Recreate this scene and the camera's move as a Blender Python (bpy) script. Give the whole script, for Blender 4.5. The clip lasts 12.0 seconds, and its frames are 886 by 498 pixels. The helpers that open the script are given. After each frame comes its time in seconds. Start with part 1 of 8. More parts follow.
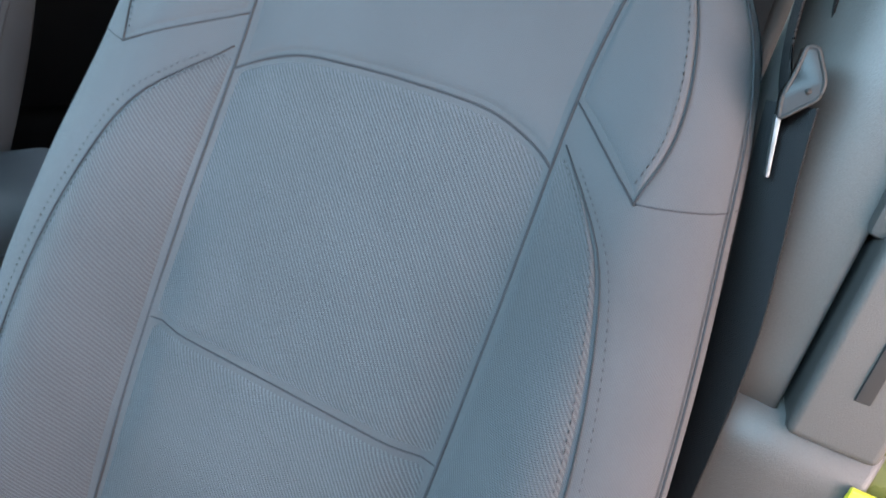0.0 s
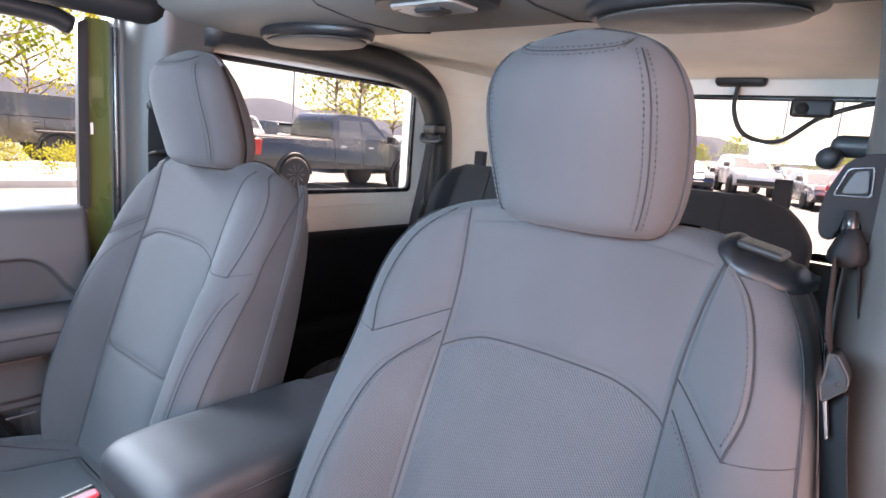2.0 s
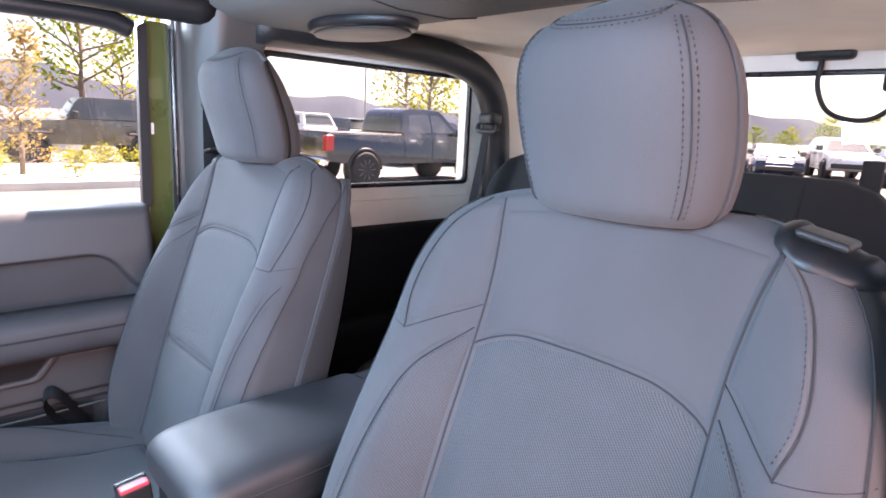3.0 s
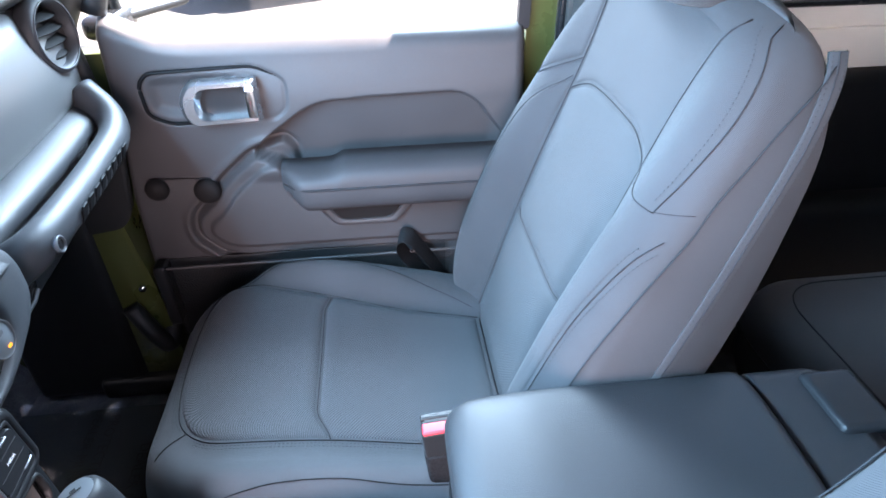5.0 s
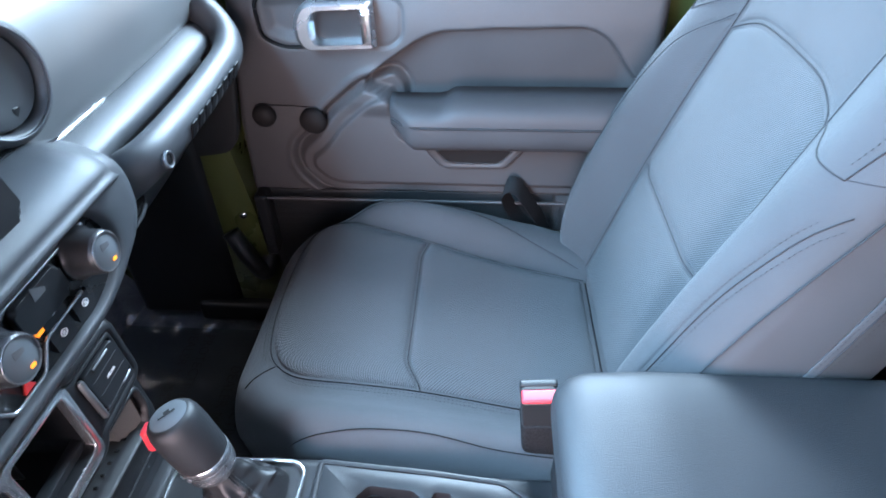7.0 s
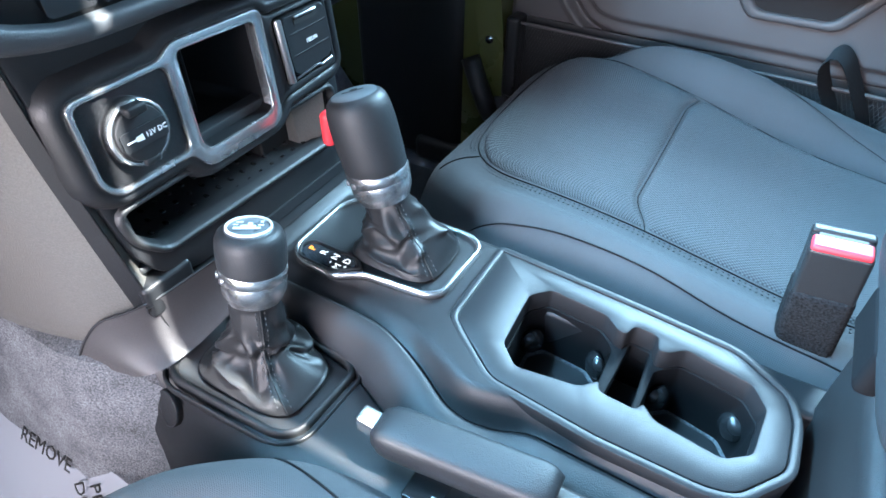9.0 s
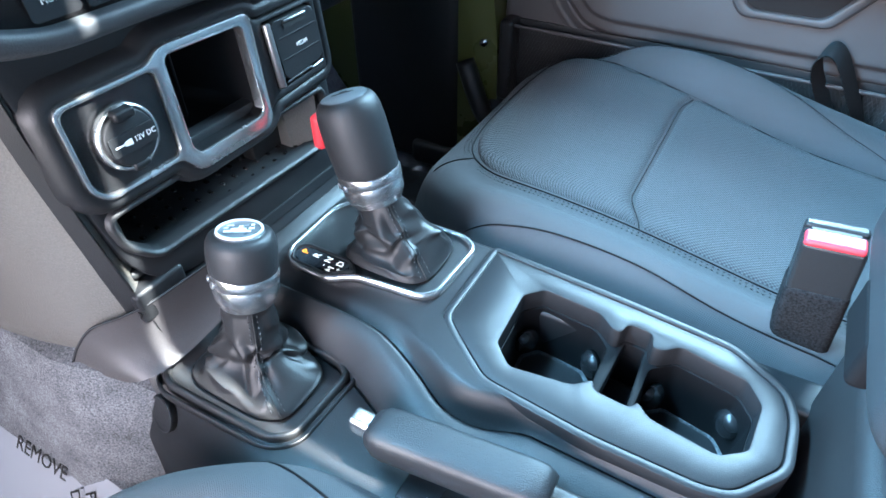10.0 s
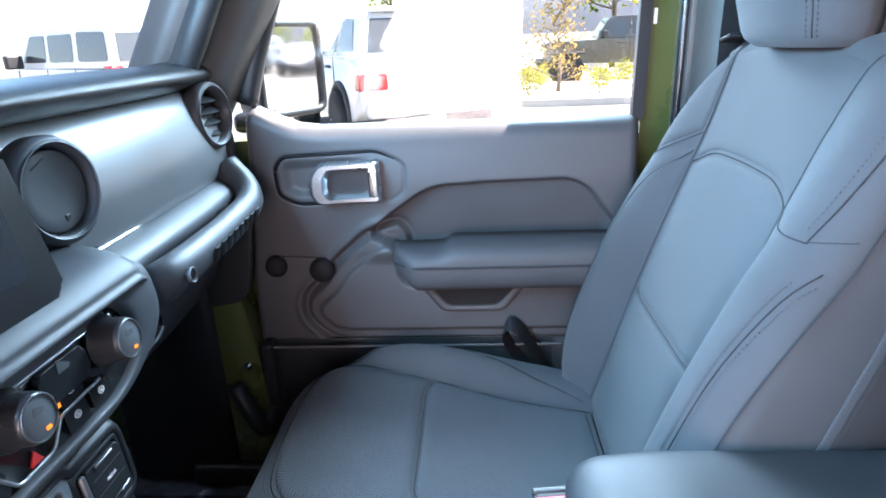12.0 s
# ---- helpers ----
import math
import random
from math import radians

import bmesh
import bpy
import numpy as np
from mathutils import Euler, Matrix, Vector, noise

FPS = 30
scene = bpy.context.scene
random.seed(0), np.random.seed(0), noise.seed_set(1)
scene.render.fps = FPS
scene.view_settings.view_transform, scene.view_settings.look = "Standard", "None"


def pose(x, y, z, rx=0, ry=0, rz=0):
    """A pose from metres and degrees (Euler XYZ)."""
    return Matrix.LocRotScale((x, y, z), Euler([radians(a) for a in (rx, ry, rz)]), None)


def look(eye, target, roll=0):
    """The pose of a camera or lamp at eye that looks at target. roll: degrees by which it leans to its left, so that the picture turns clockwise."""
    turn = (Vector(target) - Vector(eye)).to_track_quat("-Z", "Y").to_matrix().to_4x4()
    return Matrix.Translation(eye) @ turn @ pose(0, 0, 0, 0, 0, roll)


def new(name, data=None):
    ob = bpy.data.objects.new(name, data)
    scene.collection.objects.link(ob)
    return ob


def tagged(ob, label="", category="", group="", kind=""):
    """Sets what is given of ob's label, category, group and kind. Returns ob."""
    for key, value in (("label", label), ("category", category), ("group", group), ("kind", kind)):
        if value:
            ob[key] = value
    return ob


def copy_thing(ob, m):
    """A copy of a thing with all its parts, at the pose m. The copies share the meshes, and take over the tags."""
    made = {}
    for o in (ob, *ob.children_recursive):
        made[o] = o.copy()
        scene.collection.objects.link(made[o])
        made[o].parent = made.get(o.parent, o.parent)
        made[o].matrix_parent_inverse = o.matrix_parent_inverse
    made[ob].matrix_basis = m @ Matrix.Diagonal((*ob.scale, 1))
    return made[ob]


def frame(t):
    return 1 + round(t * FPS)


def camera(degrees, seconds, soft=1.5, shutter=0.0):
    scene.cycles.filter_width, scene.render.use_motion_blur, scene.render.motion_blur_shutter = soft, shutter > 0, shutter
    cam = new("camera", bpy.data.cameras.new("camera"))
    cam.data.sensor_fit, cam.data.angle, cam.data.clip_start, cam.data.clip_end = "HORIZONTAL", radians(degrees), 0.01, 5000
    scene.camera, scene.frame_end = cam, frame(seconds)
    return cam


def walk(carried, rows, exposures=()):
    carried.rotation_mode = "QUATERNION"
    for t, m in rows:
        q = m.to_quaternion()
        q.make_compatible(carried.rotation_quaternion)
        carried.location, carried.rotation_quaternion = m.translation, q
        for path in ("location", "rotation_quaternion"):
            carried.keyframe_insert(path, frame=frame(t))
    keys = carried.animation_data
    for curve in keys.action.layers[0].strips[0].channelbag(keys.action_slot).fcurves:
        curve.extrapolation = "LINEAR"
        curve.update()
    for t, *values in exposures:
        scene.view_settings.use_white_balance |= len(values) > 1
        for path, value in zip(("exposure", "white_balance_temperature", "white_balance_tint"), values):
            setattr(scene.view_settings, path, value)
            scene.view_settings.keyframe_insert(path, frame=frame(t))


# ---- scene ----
cam = camera(73.4, 12.0, 1.6, 0.12)
PATH = [
    (0, (0.259, -0.601, 1.399), (1.986, 0.057, 0.635), 13.0),
    (0.5, (0.189, -0.622, 1.487), (1.903, 0.291, 1.008), 9.9),
    (1, (0.126, -0.663, 1.544), (1.738, 0.453, 1.146), 7.0),
    (1.5, (0.102, -0.677, 1.557), (1.661, 0.523, 1.195), 5.6),
    (2, (0.105, -0.674, 1.556), (1.629, 0.57, 1.191), 4.6),
    (2.5, (0.104, -0.676, 1.559), (1.595, 0.604, 1.186), 3.7),
    (3, (0.161, -0.686, 1.553), (1.517, 0.727, 1.149), 2.8),
    (3.5, (0.254, -0.658, 1.499), (1.171, 1.034, 0.954), 2.8),
    (5.5, (0.343, -0.25, 1.639), (0.468, 1.296, 0.377), -1.6),
    (6, (0.347, -0.244, 1.638), (0.445, 1.275, 0.341), -1.9),
    (6.5, (0.353, -0.243, 1.634), (0.38, 1.289, 0.348), -2.5),
    (7, (0.306, -0.258, 1.573), (0.195, 1.293, 0.315), -1.1),
    (7.4, (0.269, -0.272, 1.453), (-0.077, 1.272, 0.229), 1.1),
    (7.5, (0.278, -0.268, 1.432), (-0.163, 1.242, 0.197), -0.2),
    (7.7, (0.253, -0.272, 1.397), (-0.24, 1.184, 0.118), 2.4),
    (9.5, (0.297, -0.27, 1.308), (-0.48, 1.024, -0.003), -0.6),
    (10, (0.296, -0.269, 1.307), (-0.455, 1.047, 0.002), -0.4),
    (10.5, (0.291, -0.295, 1.337), (-0.346, 1.142, 0.1), -0.5),
    (11, (0.305, -0.379, 1.431), (0.033, 1.379, 0.519), -2.5),
    (11.5, (0.307, -0.409, 1.467), (0.355, 1.46, 0.758), -1.9),
    (12, (0.304, -0.35, 1.499), (0.195, 1.53, 0.826), -2.4),
]
EXPOSURES = [(0, 2.70, 7300, 14), (0.5, 2.80, 8700, 17), (1.0, 2.86, 8500, 22), (2.0, 2.80, 8000, 34), (3.0, 2.76, 7550, 36), (3.7, 2.76, 7050, 29), (5.3, 3.62, 6700, 22), (7.0, 3.52, 6600, 20), (7.7, 3.66, 6500, 16), (9.4, 3.82, 5800, 4), (10.5, 3.78, 5800, 4), (10.75, 3.82, 6000, 6), (11.0, 3.95, 6400, 9), (11.3, 3.40, 6350, 14), (12, 3.08, 6400, 17)]
walk(cam, [(t, look(eye, target, roll)) for t, eye, target, roll in PATH], EXPOSURES)

# ---------------------------------------------------------------- world, sun, exposure
SUN_EL, SUN_AZ = 58.0, 12.0      # the sun stands behind the car, a little to its passenger side
world = bpy.data.worlds.new("sky")
scene.world = world
world.use_nodes = True
wn = world.node_tree.nodes
sky = wn.new("ShaderNodeTexSky")
sky.sky_type = "NISHITA"
sky.sun_disc = False
sky.sun_elevation = radians(SUN_EL)
sky.sun_rotation = radians(90.0 - SUN_AZ)
wn["Background"].inputs["Strength"].default_value = 0.055
world.node_tree.links.new(sky.outputs["Color"], wn["Background"].inputs["Color"])
sun = new("sun", bpy.data.lights.new("sun", "SUN"))
sun.data.energy = 5.0
sun.data.angle = radians(0.53)
sun.data.color = (1.0, 0.95, 0.88)
_el, _az = radians(SUN_EL), radians(SUN_AZ)
_to = Vector((math.cos(_el) * math.cos(_az), math.cos(_el) * math.sin(_az), math.sin(_el)))
sun.matrix_world = look(_to * 40, (0, 0, 0))


def sky_panel(name, eye, target, size, energy, colour):
    """Sky light that comes in through an opening, as an area lamp in that opening."""
    lamp = new(name, bpy.data.lights.new(name, "AREA"))
    lamp.data.shape, lamp.data.size, lamp.data.size_y = "RECTANGLE", *size
    lamp.data.energy, lamp.data.color = energy, colour
    lamp.matrix_world = look(eye, target)
    return lamp


sky_panel("driver_door_daylight", (0.05, -1.35, 1.42), (0.10, 0.2, 1.08), (1.0, 0.70), 5.8, (1.0, 0.83, 0.84))
sky_panel("windscreen_daylight", (-0.165, -0.16, 1.645), (0.62, -0.06, 1.36), (0.95, 0.14), 6.2, (0.34, 0.69, 1.0))
sky_panel("passenger_window_daylight", (0.32, 1.28, 1.92), (-0.04, 0.0, 1.12), (0.55, 0.40), 9.0, (0.52, 0.80, 1.0))

# ---------------------------------------------------------------- materials


def surface(name, col, rough=0.6, metal=0.0, var=0.12, vscale=8.0, grain=0.0, gscale=400.0, coat=0.0, spec=0.5, fleck=0.0, sheen=0.0):
    """Principled surface: slow variation of colour and gloss, fine grain as bump."""
    m = bpy.data.materials.new(name)
    m.use_nodes = True
    nt = m.node_tree
    n, l = nt.nodes, nt.links
    p = n["Principled BSDF"]
    tc = n.new("ShaderNodeTexCoord")
    a = n.new("ShaderNodeTexNoise")
    a.inputs["Scale"].default_value = vscale
    a.inputs["Detail"].default_value = 5
    l.new(tc.outputs["Object"], a.inputs["Vector"])
    b = n.new("ShaderNodeTexNoise")
    b.inputs["Scale"].default_value = gscale
    b.inputs["Detail"].default_value = 2
    l.new(tc.outputs["Object"], b.inputs["Vector"])
    ramp = n.new("ShaderNodeMapRange")
    ramp.inputs["From Min"].default_value, ramp.inputs["From Max"].default_value = 0.3, 0.7
    ramp.inputs["To Min"].default_value, ramp.inputs["To Max"].default_value = 1 - var, 1 + var
    l.new(a.outputs["Fac"], ramp.inputs["Value"])
    mul = n.new("ShaderNodeMath")
    mul.operation = "MULTIPLY"
    fl = n.new("ShaderNodeMapRange")
    fl.inputs["From Min"].default_value, fl.inputs["From Max"].default_value = 0.3, 0.7
    fl.inputs["To Min"].default_value, fl.inputs["To Max"].default_value = 1 - fleck, 1 + fleck
    l.new(b.outputs["Fac"], fl.inputs["Value"])
    l.new(ramp.outputs["Result"], mul.inputs[0])
    l.new(fl.outputs["Result"], mul.inputs[1])
    vm = n.new("ShaderNodeVectorMath")
    vm.operation = "SCALE"
    vm.inputs[0].default_value = col
    l.new(mul.outputs[0], vm.inputs["Scale"])
    l.new(vm.outputs["Vector"], p.inputs["Base Color"])
    rr = n.new("ShaderNodeMapRange")
    rr.inputs["From Min"].default_value, rr.inputs["From Max"].default_value = 0.3, 0.7
    rr.inputs["To Min"].default_value, rr.inputs["To Max"].default_value = max(0.02, rough - 0.06), min(1, rough + 0.06)
    l.new(a.outputs["Fac"], rr.inputs["Value"])
    l.new(rr.outputs["Result"], p.inputs["Roughness"])
    p.inputs["Metallic"].default_value = metal
    p.inputs["Specular IOR Level"].default_value = spec
    p.inputs["Coat Weight"].default_value = coat
    p.inputs["Coat Roughness"].default_value = 0.05
    if sheen:
        p.inputs["Sheen Weight"].default_value = sheen
        p.inputs["Sheen Roughness"].default_value = 0.45
    if grain:
        bp = n.new("ShaderNodeBump")
        bp.inputs["Strength"].default_value = grain
        bp.inputs["Distance"].default_value = 0.0006
        l.new(b.outputs["Fac"], bp.inputs["Height"])
        l.new(bp.outputs["Normal"], p.inputs["Normal"])
    return m


def cloth(name, col, col2, period, rough=0.85, strength=0.6, twill=False, sheen=0.06):
    """Woven cloth on a UV map in metres: threads of that period in two directions, with relief."""
    m = bpy.data.materials.new(name)
    m.use_nodes = True
    nt = m.node_tree
    n, l = nt.nodes, nt.links
    p = n["Principled BSDF"]
    tc = n.new("ShaderNodeTexCoord")
    sep = n.new("ShaderNodeSeparateXYZ")
    l.new(tc.outputs["UV"], sep.inputs[0])

    def wave(src, factor):
        a = n.new("ShaderNodeMath")
        a.operation = "MULTIPLY"
        a.inputs[1].default_value = 2 * math.pi / period * factor
        l.new(src, a.inputs[0])
        s = n.new("ShaderNodeMath")
        s.operation = "SINE"
        l.new(a.outputs[0], s.inputs[0])
        return s.outputs[0]
    u, v = sep.outputs[0], sep.outputs[1]
    if twill:
        d = n.new("ShaderNodeMath")
        d.operation = "ADD"
        slant = n.new("ShaderNodeMath")
        slant.operation = "MULTIPLY"
        slant.inputs[1].default_value = -0.75
        l.new(v, slant.inputs[0])
        l.new(u, d.inputs[0])
        l.new(slant.outputs[0], d.inputs[1])
        w = wave(d.outputs[0], 1.0)
        w2 = wave(v, 1.7)
    else:
        w, w2 = wave(u, 1.0), wave(v, 1.0)
    mul = n.new("ShaderNodeMath")
    mul.operation = "MULTIPLY"
    l.new(w, mul.inputs[0])
    l.new(w2, mul.inputs[1])
    h = n.new("ShaderNodeMapRange")
    h.inputs["From Min"].default_value = -1
    l.new(mul.outputs[0], h.inputs["Value"])
    no = n.new("ShaderNodeTexNoise")
    no.inputs["Scale"].default_value = 6
    no.inputs["Detail"].default_value = 6
    l.new(tc.outputs["Object"], no.inputs["Vector"])
    mix = n.new("ShaderNodeMix")
    mix.data_type = "RGBA"
    mix.inputs[6].default_value, mix.inputs[7].default_value = (*col, 1), (*col2, 1)
    l.new(h.outputs["Result"], mix.inputs[0])
    vr = n.new("ShaderNodeMapRange")
    vr.inputs["From Min"].default_value, vr.inputs["From Max"].default_value = 0.3, 0.7
    vr.inputs["To Min"].default_value, vr.inputs["To Max"].default_value = 0.88, 1.12
    l.new(no.outputs["Fac"], vr.inputs["Value"])
    vm = n.new("ShaderNodeVectorMath")
    vm.operation = "SCALE"
    l.new(mix.outputs[2], vm.inputs[0])
    l.new(vr.outputs["Result"], vm.inputs["Scale"])
    l.new(vm.outputs["Vector"], p.inputs["Base Color"])
    p.inputs["Roughness"].default_value = rough
    p.inputs["Specular IOR Level"].default_value = 0.3
    p.inputs["Sheen Weight"].default_value = sheen
    p.inputs["Sheen Roughness"].default_value = 0.5
    bp = n.new("ShaderNodeBump")
    bp.inputs["Strength"].default_value = strength
    bp.inputs["Distance"].default_value = 0.0008
    l.new(h.outputs["Result"], bp.inputs["Height"])
    l.new(bp.outputs["Normal"], p.inputs["Normal"])
    return m


def glowing(name, col, strength):
    m = bpy.data.materials.new(name)
    m.use_nodes = True
    p = m.node_tree.nodes["Principled BSDF"]
    p.inputs["Base Color"].default_value = (*col, 1)
    p.inputs["Emission Color"].default_value = (*col, 1)
    p.inputs["Emission Strength"].default_value = strength
    return m


def clear_glass(name, tint=(1, 1, 1), gloss=0.06, rough=0.02):
    m = bpy.data.materials.new(name)
    m.use_nodes = True
    nt = m.node_tree
    n, l = nt.nodes, nt.links
    n.remove(n["Principled BSDF"])
    t = n.new("ShaderNodeBsdfTransparent")
    t.inputs["Color"].default_value = (*tint, 1)
    g = n.new("ShaderNodeBsdfGlossy")
    g.inputs["Roughness"].default_value = rough
    mix = n.new("ShaderNodeMixShader")
    mix.inputs[0].default_value = gloss
    l.new(t.outputs[0], mix.inputs[1])
    l.new(g.outputs[0], mix.inputs[2])
    l.new(mix.outputs[0], n["Material Output"].inputs["Surface"])
    return m


M = dict(
    cover=cloth("seat cover cloth", (0.043, 0.043, 0.0455), (0.060, 0.060, 0.0635), 0.0016, strength=0.35),
    weave=cloth("seat insert weave", (0.022, 0.023, 0.0255), (0.090, 0.093, 0.098), 0.0034, strength=0.9, twill=True),
    seatweave=cloth("seat cushion weave", (0.021, 0.022, 0.024), (0.093, 0.096, 0.101), 0.0038, strength=0.9),
    rib=cloth("seat bolster weave", (0.033, 0.033, 0.035), (0.070, 0.070, 0.074), 0.0030, strength=0.7, twill=True),
    seam=surface("seam shadow thread", (0.028, 0.028, 0.030), 0.9, var=0.1, spec=0.2),
    stitch=surface("stitching thread", (0.016, 0.016, 0.017), 0.8, var=0.1),
    zipper=surface("seat edge strip", (0.077, 0.077, 0.081), 0.75, grain=0.3, gscale=900),
    black=surface("black soft plastic", (0.018, 0.0185, 0.0195), 0.40, grain=0.5, gscale=1300, var=0.1, fleck=0.12, spec=0.36),
    dark=surface("charcoal moulded plastic", (0.015, 0.0155, 0.017), 0.40, grain=0.32, gscale=1200, var=0.1, fleck=0.1, spec=0.34),
    doorp=surface("charcoal door plastic", (0.058, 0.054, 0.055), 0.46, grain=0.45, gscale=1100, var=0.08, fleck=0.1, spec=0.34),
    doorpad=surface("charcoal door armrest vinyl", (0.046, 0.044, 0.046), 0.52, grain=0.5, gscale=1000, var=0.08, fleck=0.06, spec=0.3),
    doorin=surface("black door caps and cup shade", (0.015, 0.0135, 0.0135), 0.6, grain=0.5, gscale=1100, var=0.1, spec=0.12),
    gloss=surface("gloss black plastic", (0.014, 0.014, 0.015), 0.24, var=0.1),
    padlid=surface("grey black lid vinyl", (0.022, 0.023, 0.025), 0.50, grain=0.6, gscale=1000, var=0.1, fleck=0.06),
    vinyl=surface("black stitched vinyl", (0.023, 0.024, 0.026), 0.44, spec=0.36, grain=0.6, gscale=1100, var=0.08, fleck=0.05),
    leather=surface("black boot leather", (0.018, 0.018, 0.019), 0.40, grain=0.35, gscale=900, var=0.1, spec=0.28),
    dashpanel=surface("satin grey dash panel", (0.15, 0.153, 0.157), 0.36, metal=0.4, var=0.06, grain=0.08, gscale=1500, coat=0.0),
    silver=surface("satin silver trim", (0.66, 0.67, 0.68), 0.25, metal=0.95, var=0.04),
    chrome=surface("bright chrome", (0.8, 0.8, 0.81), 0.12, metal=1.0, var=0.03),
    knobmetal=surface("dark knob plastic", (0.028, 0.028, 0.030), 0.3, var=0.04),
    steel=surface("dull steel", (0.4, 0.4, 0.41), 0.35, metal=0.9, var=0.15, vscale=60),
    green=surface("olive green car paint", (0.085, 0.095, 0.028), 0.3, metal=0.25, var=0.06, coat=0.8),
    white=surface("cream headliner skin", (0.80, 0.77, 0.70), 0.8, grain=0.3, gscale=300, var=0.05),
    liner=surface("grey headliner plastic", (0.125, 0.125, 0.118), 0.65, grain=0.5, gscale=700, var=0.06),
    belt=cloth("black seat belt webbing", (0.009, 0.009, 0.010), (0.022, 0.022, 0.024), 0.0024, strength=0.7, sheen=0.0),
    rear=cloth("black rear seat cloth", (0.013, 0.013, 0.014), (0.025, 0.025, 0.027), 0.003, sheen=0.1),
    red=surface("red release button", (0.62, 0.035, 0.05), 0.5, var=0.05),
    carpet=surface("dark grey carpet", (0.11, 0.113, 0.12), 0.95, grain=1.0, gscale=650, var=0.3, vscale=30, fleck=0.5, spec=0.1),
    rubber=surface("black rubber mat", (0.02, 0.021, 0.022), 0.6, grain=0.6, gscale=500, var=0.2),
    net=surface("black cargo net cord", (0.018, 0.018, 0.019), 0.7, var=0.2),
    letter=surface("white printed marking", (0.75, 0.75, 0.75), 0.5, var=0.03),
    # print black, also laid in slots and recess backs in place of shade
    ink=surface("black ink and slot shade", (0.006, 0.006, 0.006), 0.6, var=0.05),
    amber=glowing("amber indicator", (1.0, 0.27, 0.015), 0.14),
    pale=glowing("pale gear marking", (0.8, 0.78, 0.74), 0.10),
    screen=surface("dark display glass", (0.035, 0.039, 0.046), 0.16, var=0.05, coat=1.0),
    pane=clear_glass("clear window glass", (0.97, 0.98, 0.97), 0.05),
    film=clear_glass("thin protective film", (0.86, 0.88, 0.9), 0.06, 0.10),
    matting=surface("dark floor mat", (0.045, 0.050, 0.054), 0.8, grain=0.6, gscale=500, var=0.15, spec=0.2),
    mirror=surface("mirror glass", (0.9, 0.9, 0.9), 0.02, metal=1.0, var=0.0),
    pillar=surface("grey moulded pillar plastic", (0.060, 0.056, 0.053), 0.45, grain=0.4, gscale=1000, var=0.06, fleck=0.08),
    # paler and warmer than the charcoal itself: door daylight is in this colour
    cheek=surface("grained cheek plastic, daylit tone", (0.105, 0.100, 0.092), 0.42, grain=0.7, gscale=700, var=0.08, fleck=0.12),
    # black plastic; in wells, bin and creases it also stands for shade
    pit=surface("black plastic and pit shade", (0.007, 0.007, 0.0078), 0.6, grain=0.3, gscale=1000, var=0.1, spec=0.14),
    foam=surface("black foam", (0.014, 0.014, 0.015), 0.95, grain=1.0, gscale=500, var=0.2, fleck=0.6, spec=0.1),
    knobring=surface("grey ring metal", (0.22, 0.22, 0.225), 0.3, metal=0.7, var=0.05),
    flap=surface("dark grey vent flap", (0.075, 0.08, 0.088), 0.45, grain=0.3, gscale=1000, var=0.05),
    dashpad=surface("soft dark dash pad", (0.044, 0.047, 0.052), 0.48, spec=0.45, grain=0.5, gscale=1100, var=0.06, fleck=0.06),
    sticker=surface("yellow warning sticker", (0.75, 0.62, 0.05), 0.45, var=0.05),
    knobtop=surface("grey knob cap", (0.12, 0.13, 0.14), 0.28, var=0.05),
    hazard=surface("red hazard symbol", (0.55, 0.03, 0.03), 0.4, var=0.05),
    lampglass=surface("frosted lamp lens", (0.2, 0.2, 0.195), 0.3, var=0.05),
)



def milky_film():
    m = clear_glass("crumpled milky film", (0.95, 0.96, 0.98), 0.10)
    n, l = m.node_tree.nodes, m.node_tree.links
    d = n.new("ShaderNodeBsdfDiffuse")
    d.inputs["Color"].default_value = (0.50, 0.53, 0.58, 1)
    mix = n.new("ShaderNodeMixShader")
    mix.inputs[0].default_value = 0.40
    l.new(n["Mix Shader"].outputs[0], mix.inputs[1])
    l.new(d.outputs[0], mix.inputs[2])
    l.new(mix.outputs[0], n["Material Output"].inputs["Surface"])
    return m


M["milky"] = milky_film()

# ---------------------------------------------------------------- builders
ORIGIN = {}


def thing(name, at, label, category, group="", kind=""):
    ob = new(name)
    ob.empty_display_size = 0.1
    ob.location = at
    ORIGIN[ob] = Vector(at)
    return tagged(ob, label, category, group, kind)


def part(name, bm, material, parent, label="", smooth=True, flip=None):
    """Links a bmesh in world metres as one mesh under a thing or a part."""
    o = ORIGIN[parent]
    if flip != "keep":
        bmesh.ops.recalc_face_normals(bm, faces=bm.faces)
    bmesh.ops.translate(bm, verts=bm.verts, vec=-o)
    weighted = []
    if smooth is True and len(bm.faces) < 330:
        # large flat faces keep their own normal, narrow rounded edges bend it
        bm.normal_update()
        for v in bm.verts:
            n = Vector((0, 0, 0))
            for f in v.link_faces:
                n += f.normal * f.calc_area()
            weighted.append(n.normalized() if n.length > 1e-12 else Vector((0, 0, 1)))
    me = bpy.data.meshes.new(name)
    bm.to_mesh(me)
    bm.free()
    if smooth:
        me.polygons.foreach_set("use_smooth", [True] * len(me.polygons))
        if smooth == "auto":
            me.set_sharp_from_angle(angle=radians(38))
        elif weighted:
            me.normals_split_custom_set_from_vertices(weighted)
    mats = material if isinstance(material, (list, tuple)) else [material]
    for m in mats:
        me.materials.append(m)
    ob = new(name, me)
    ob.parent = parent
    ORIGIN[ob] = o
    if label:
        tagged(ob, label)
    return ob


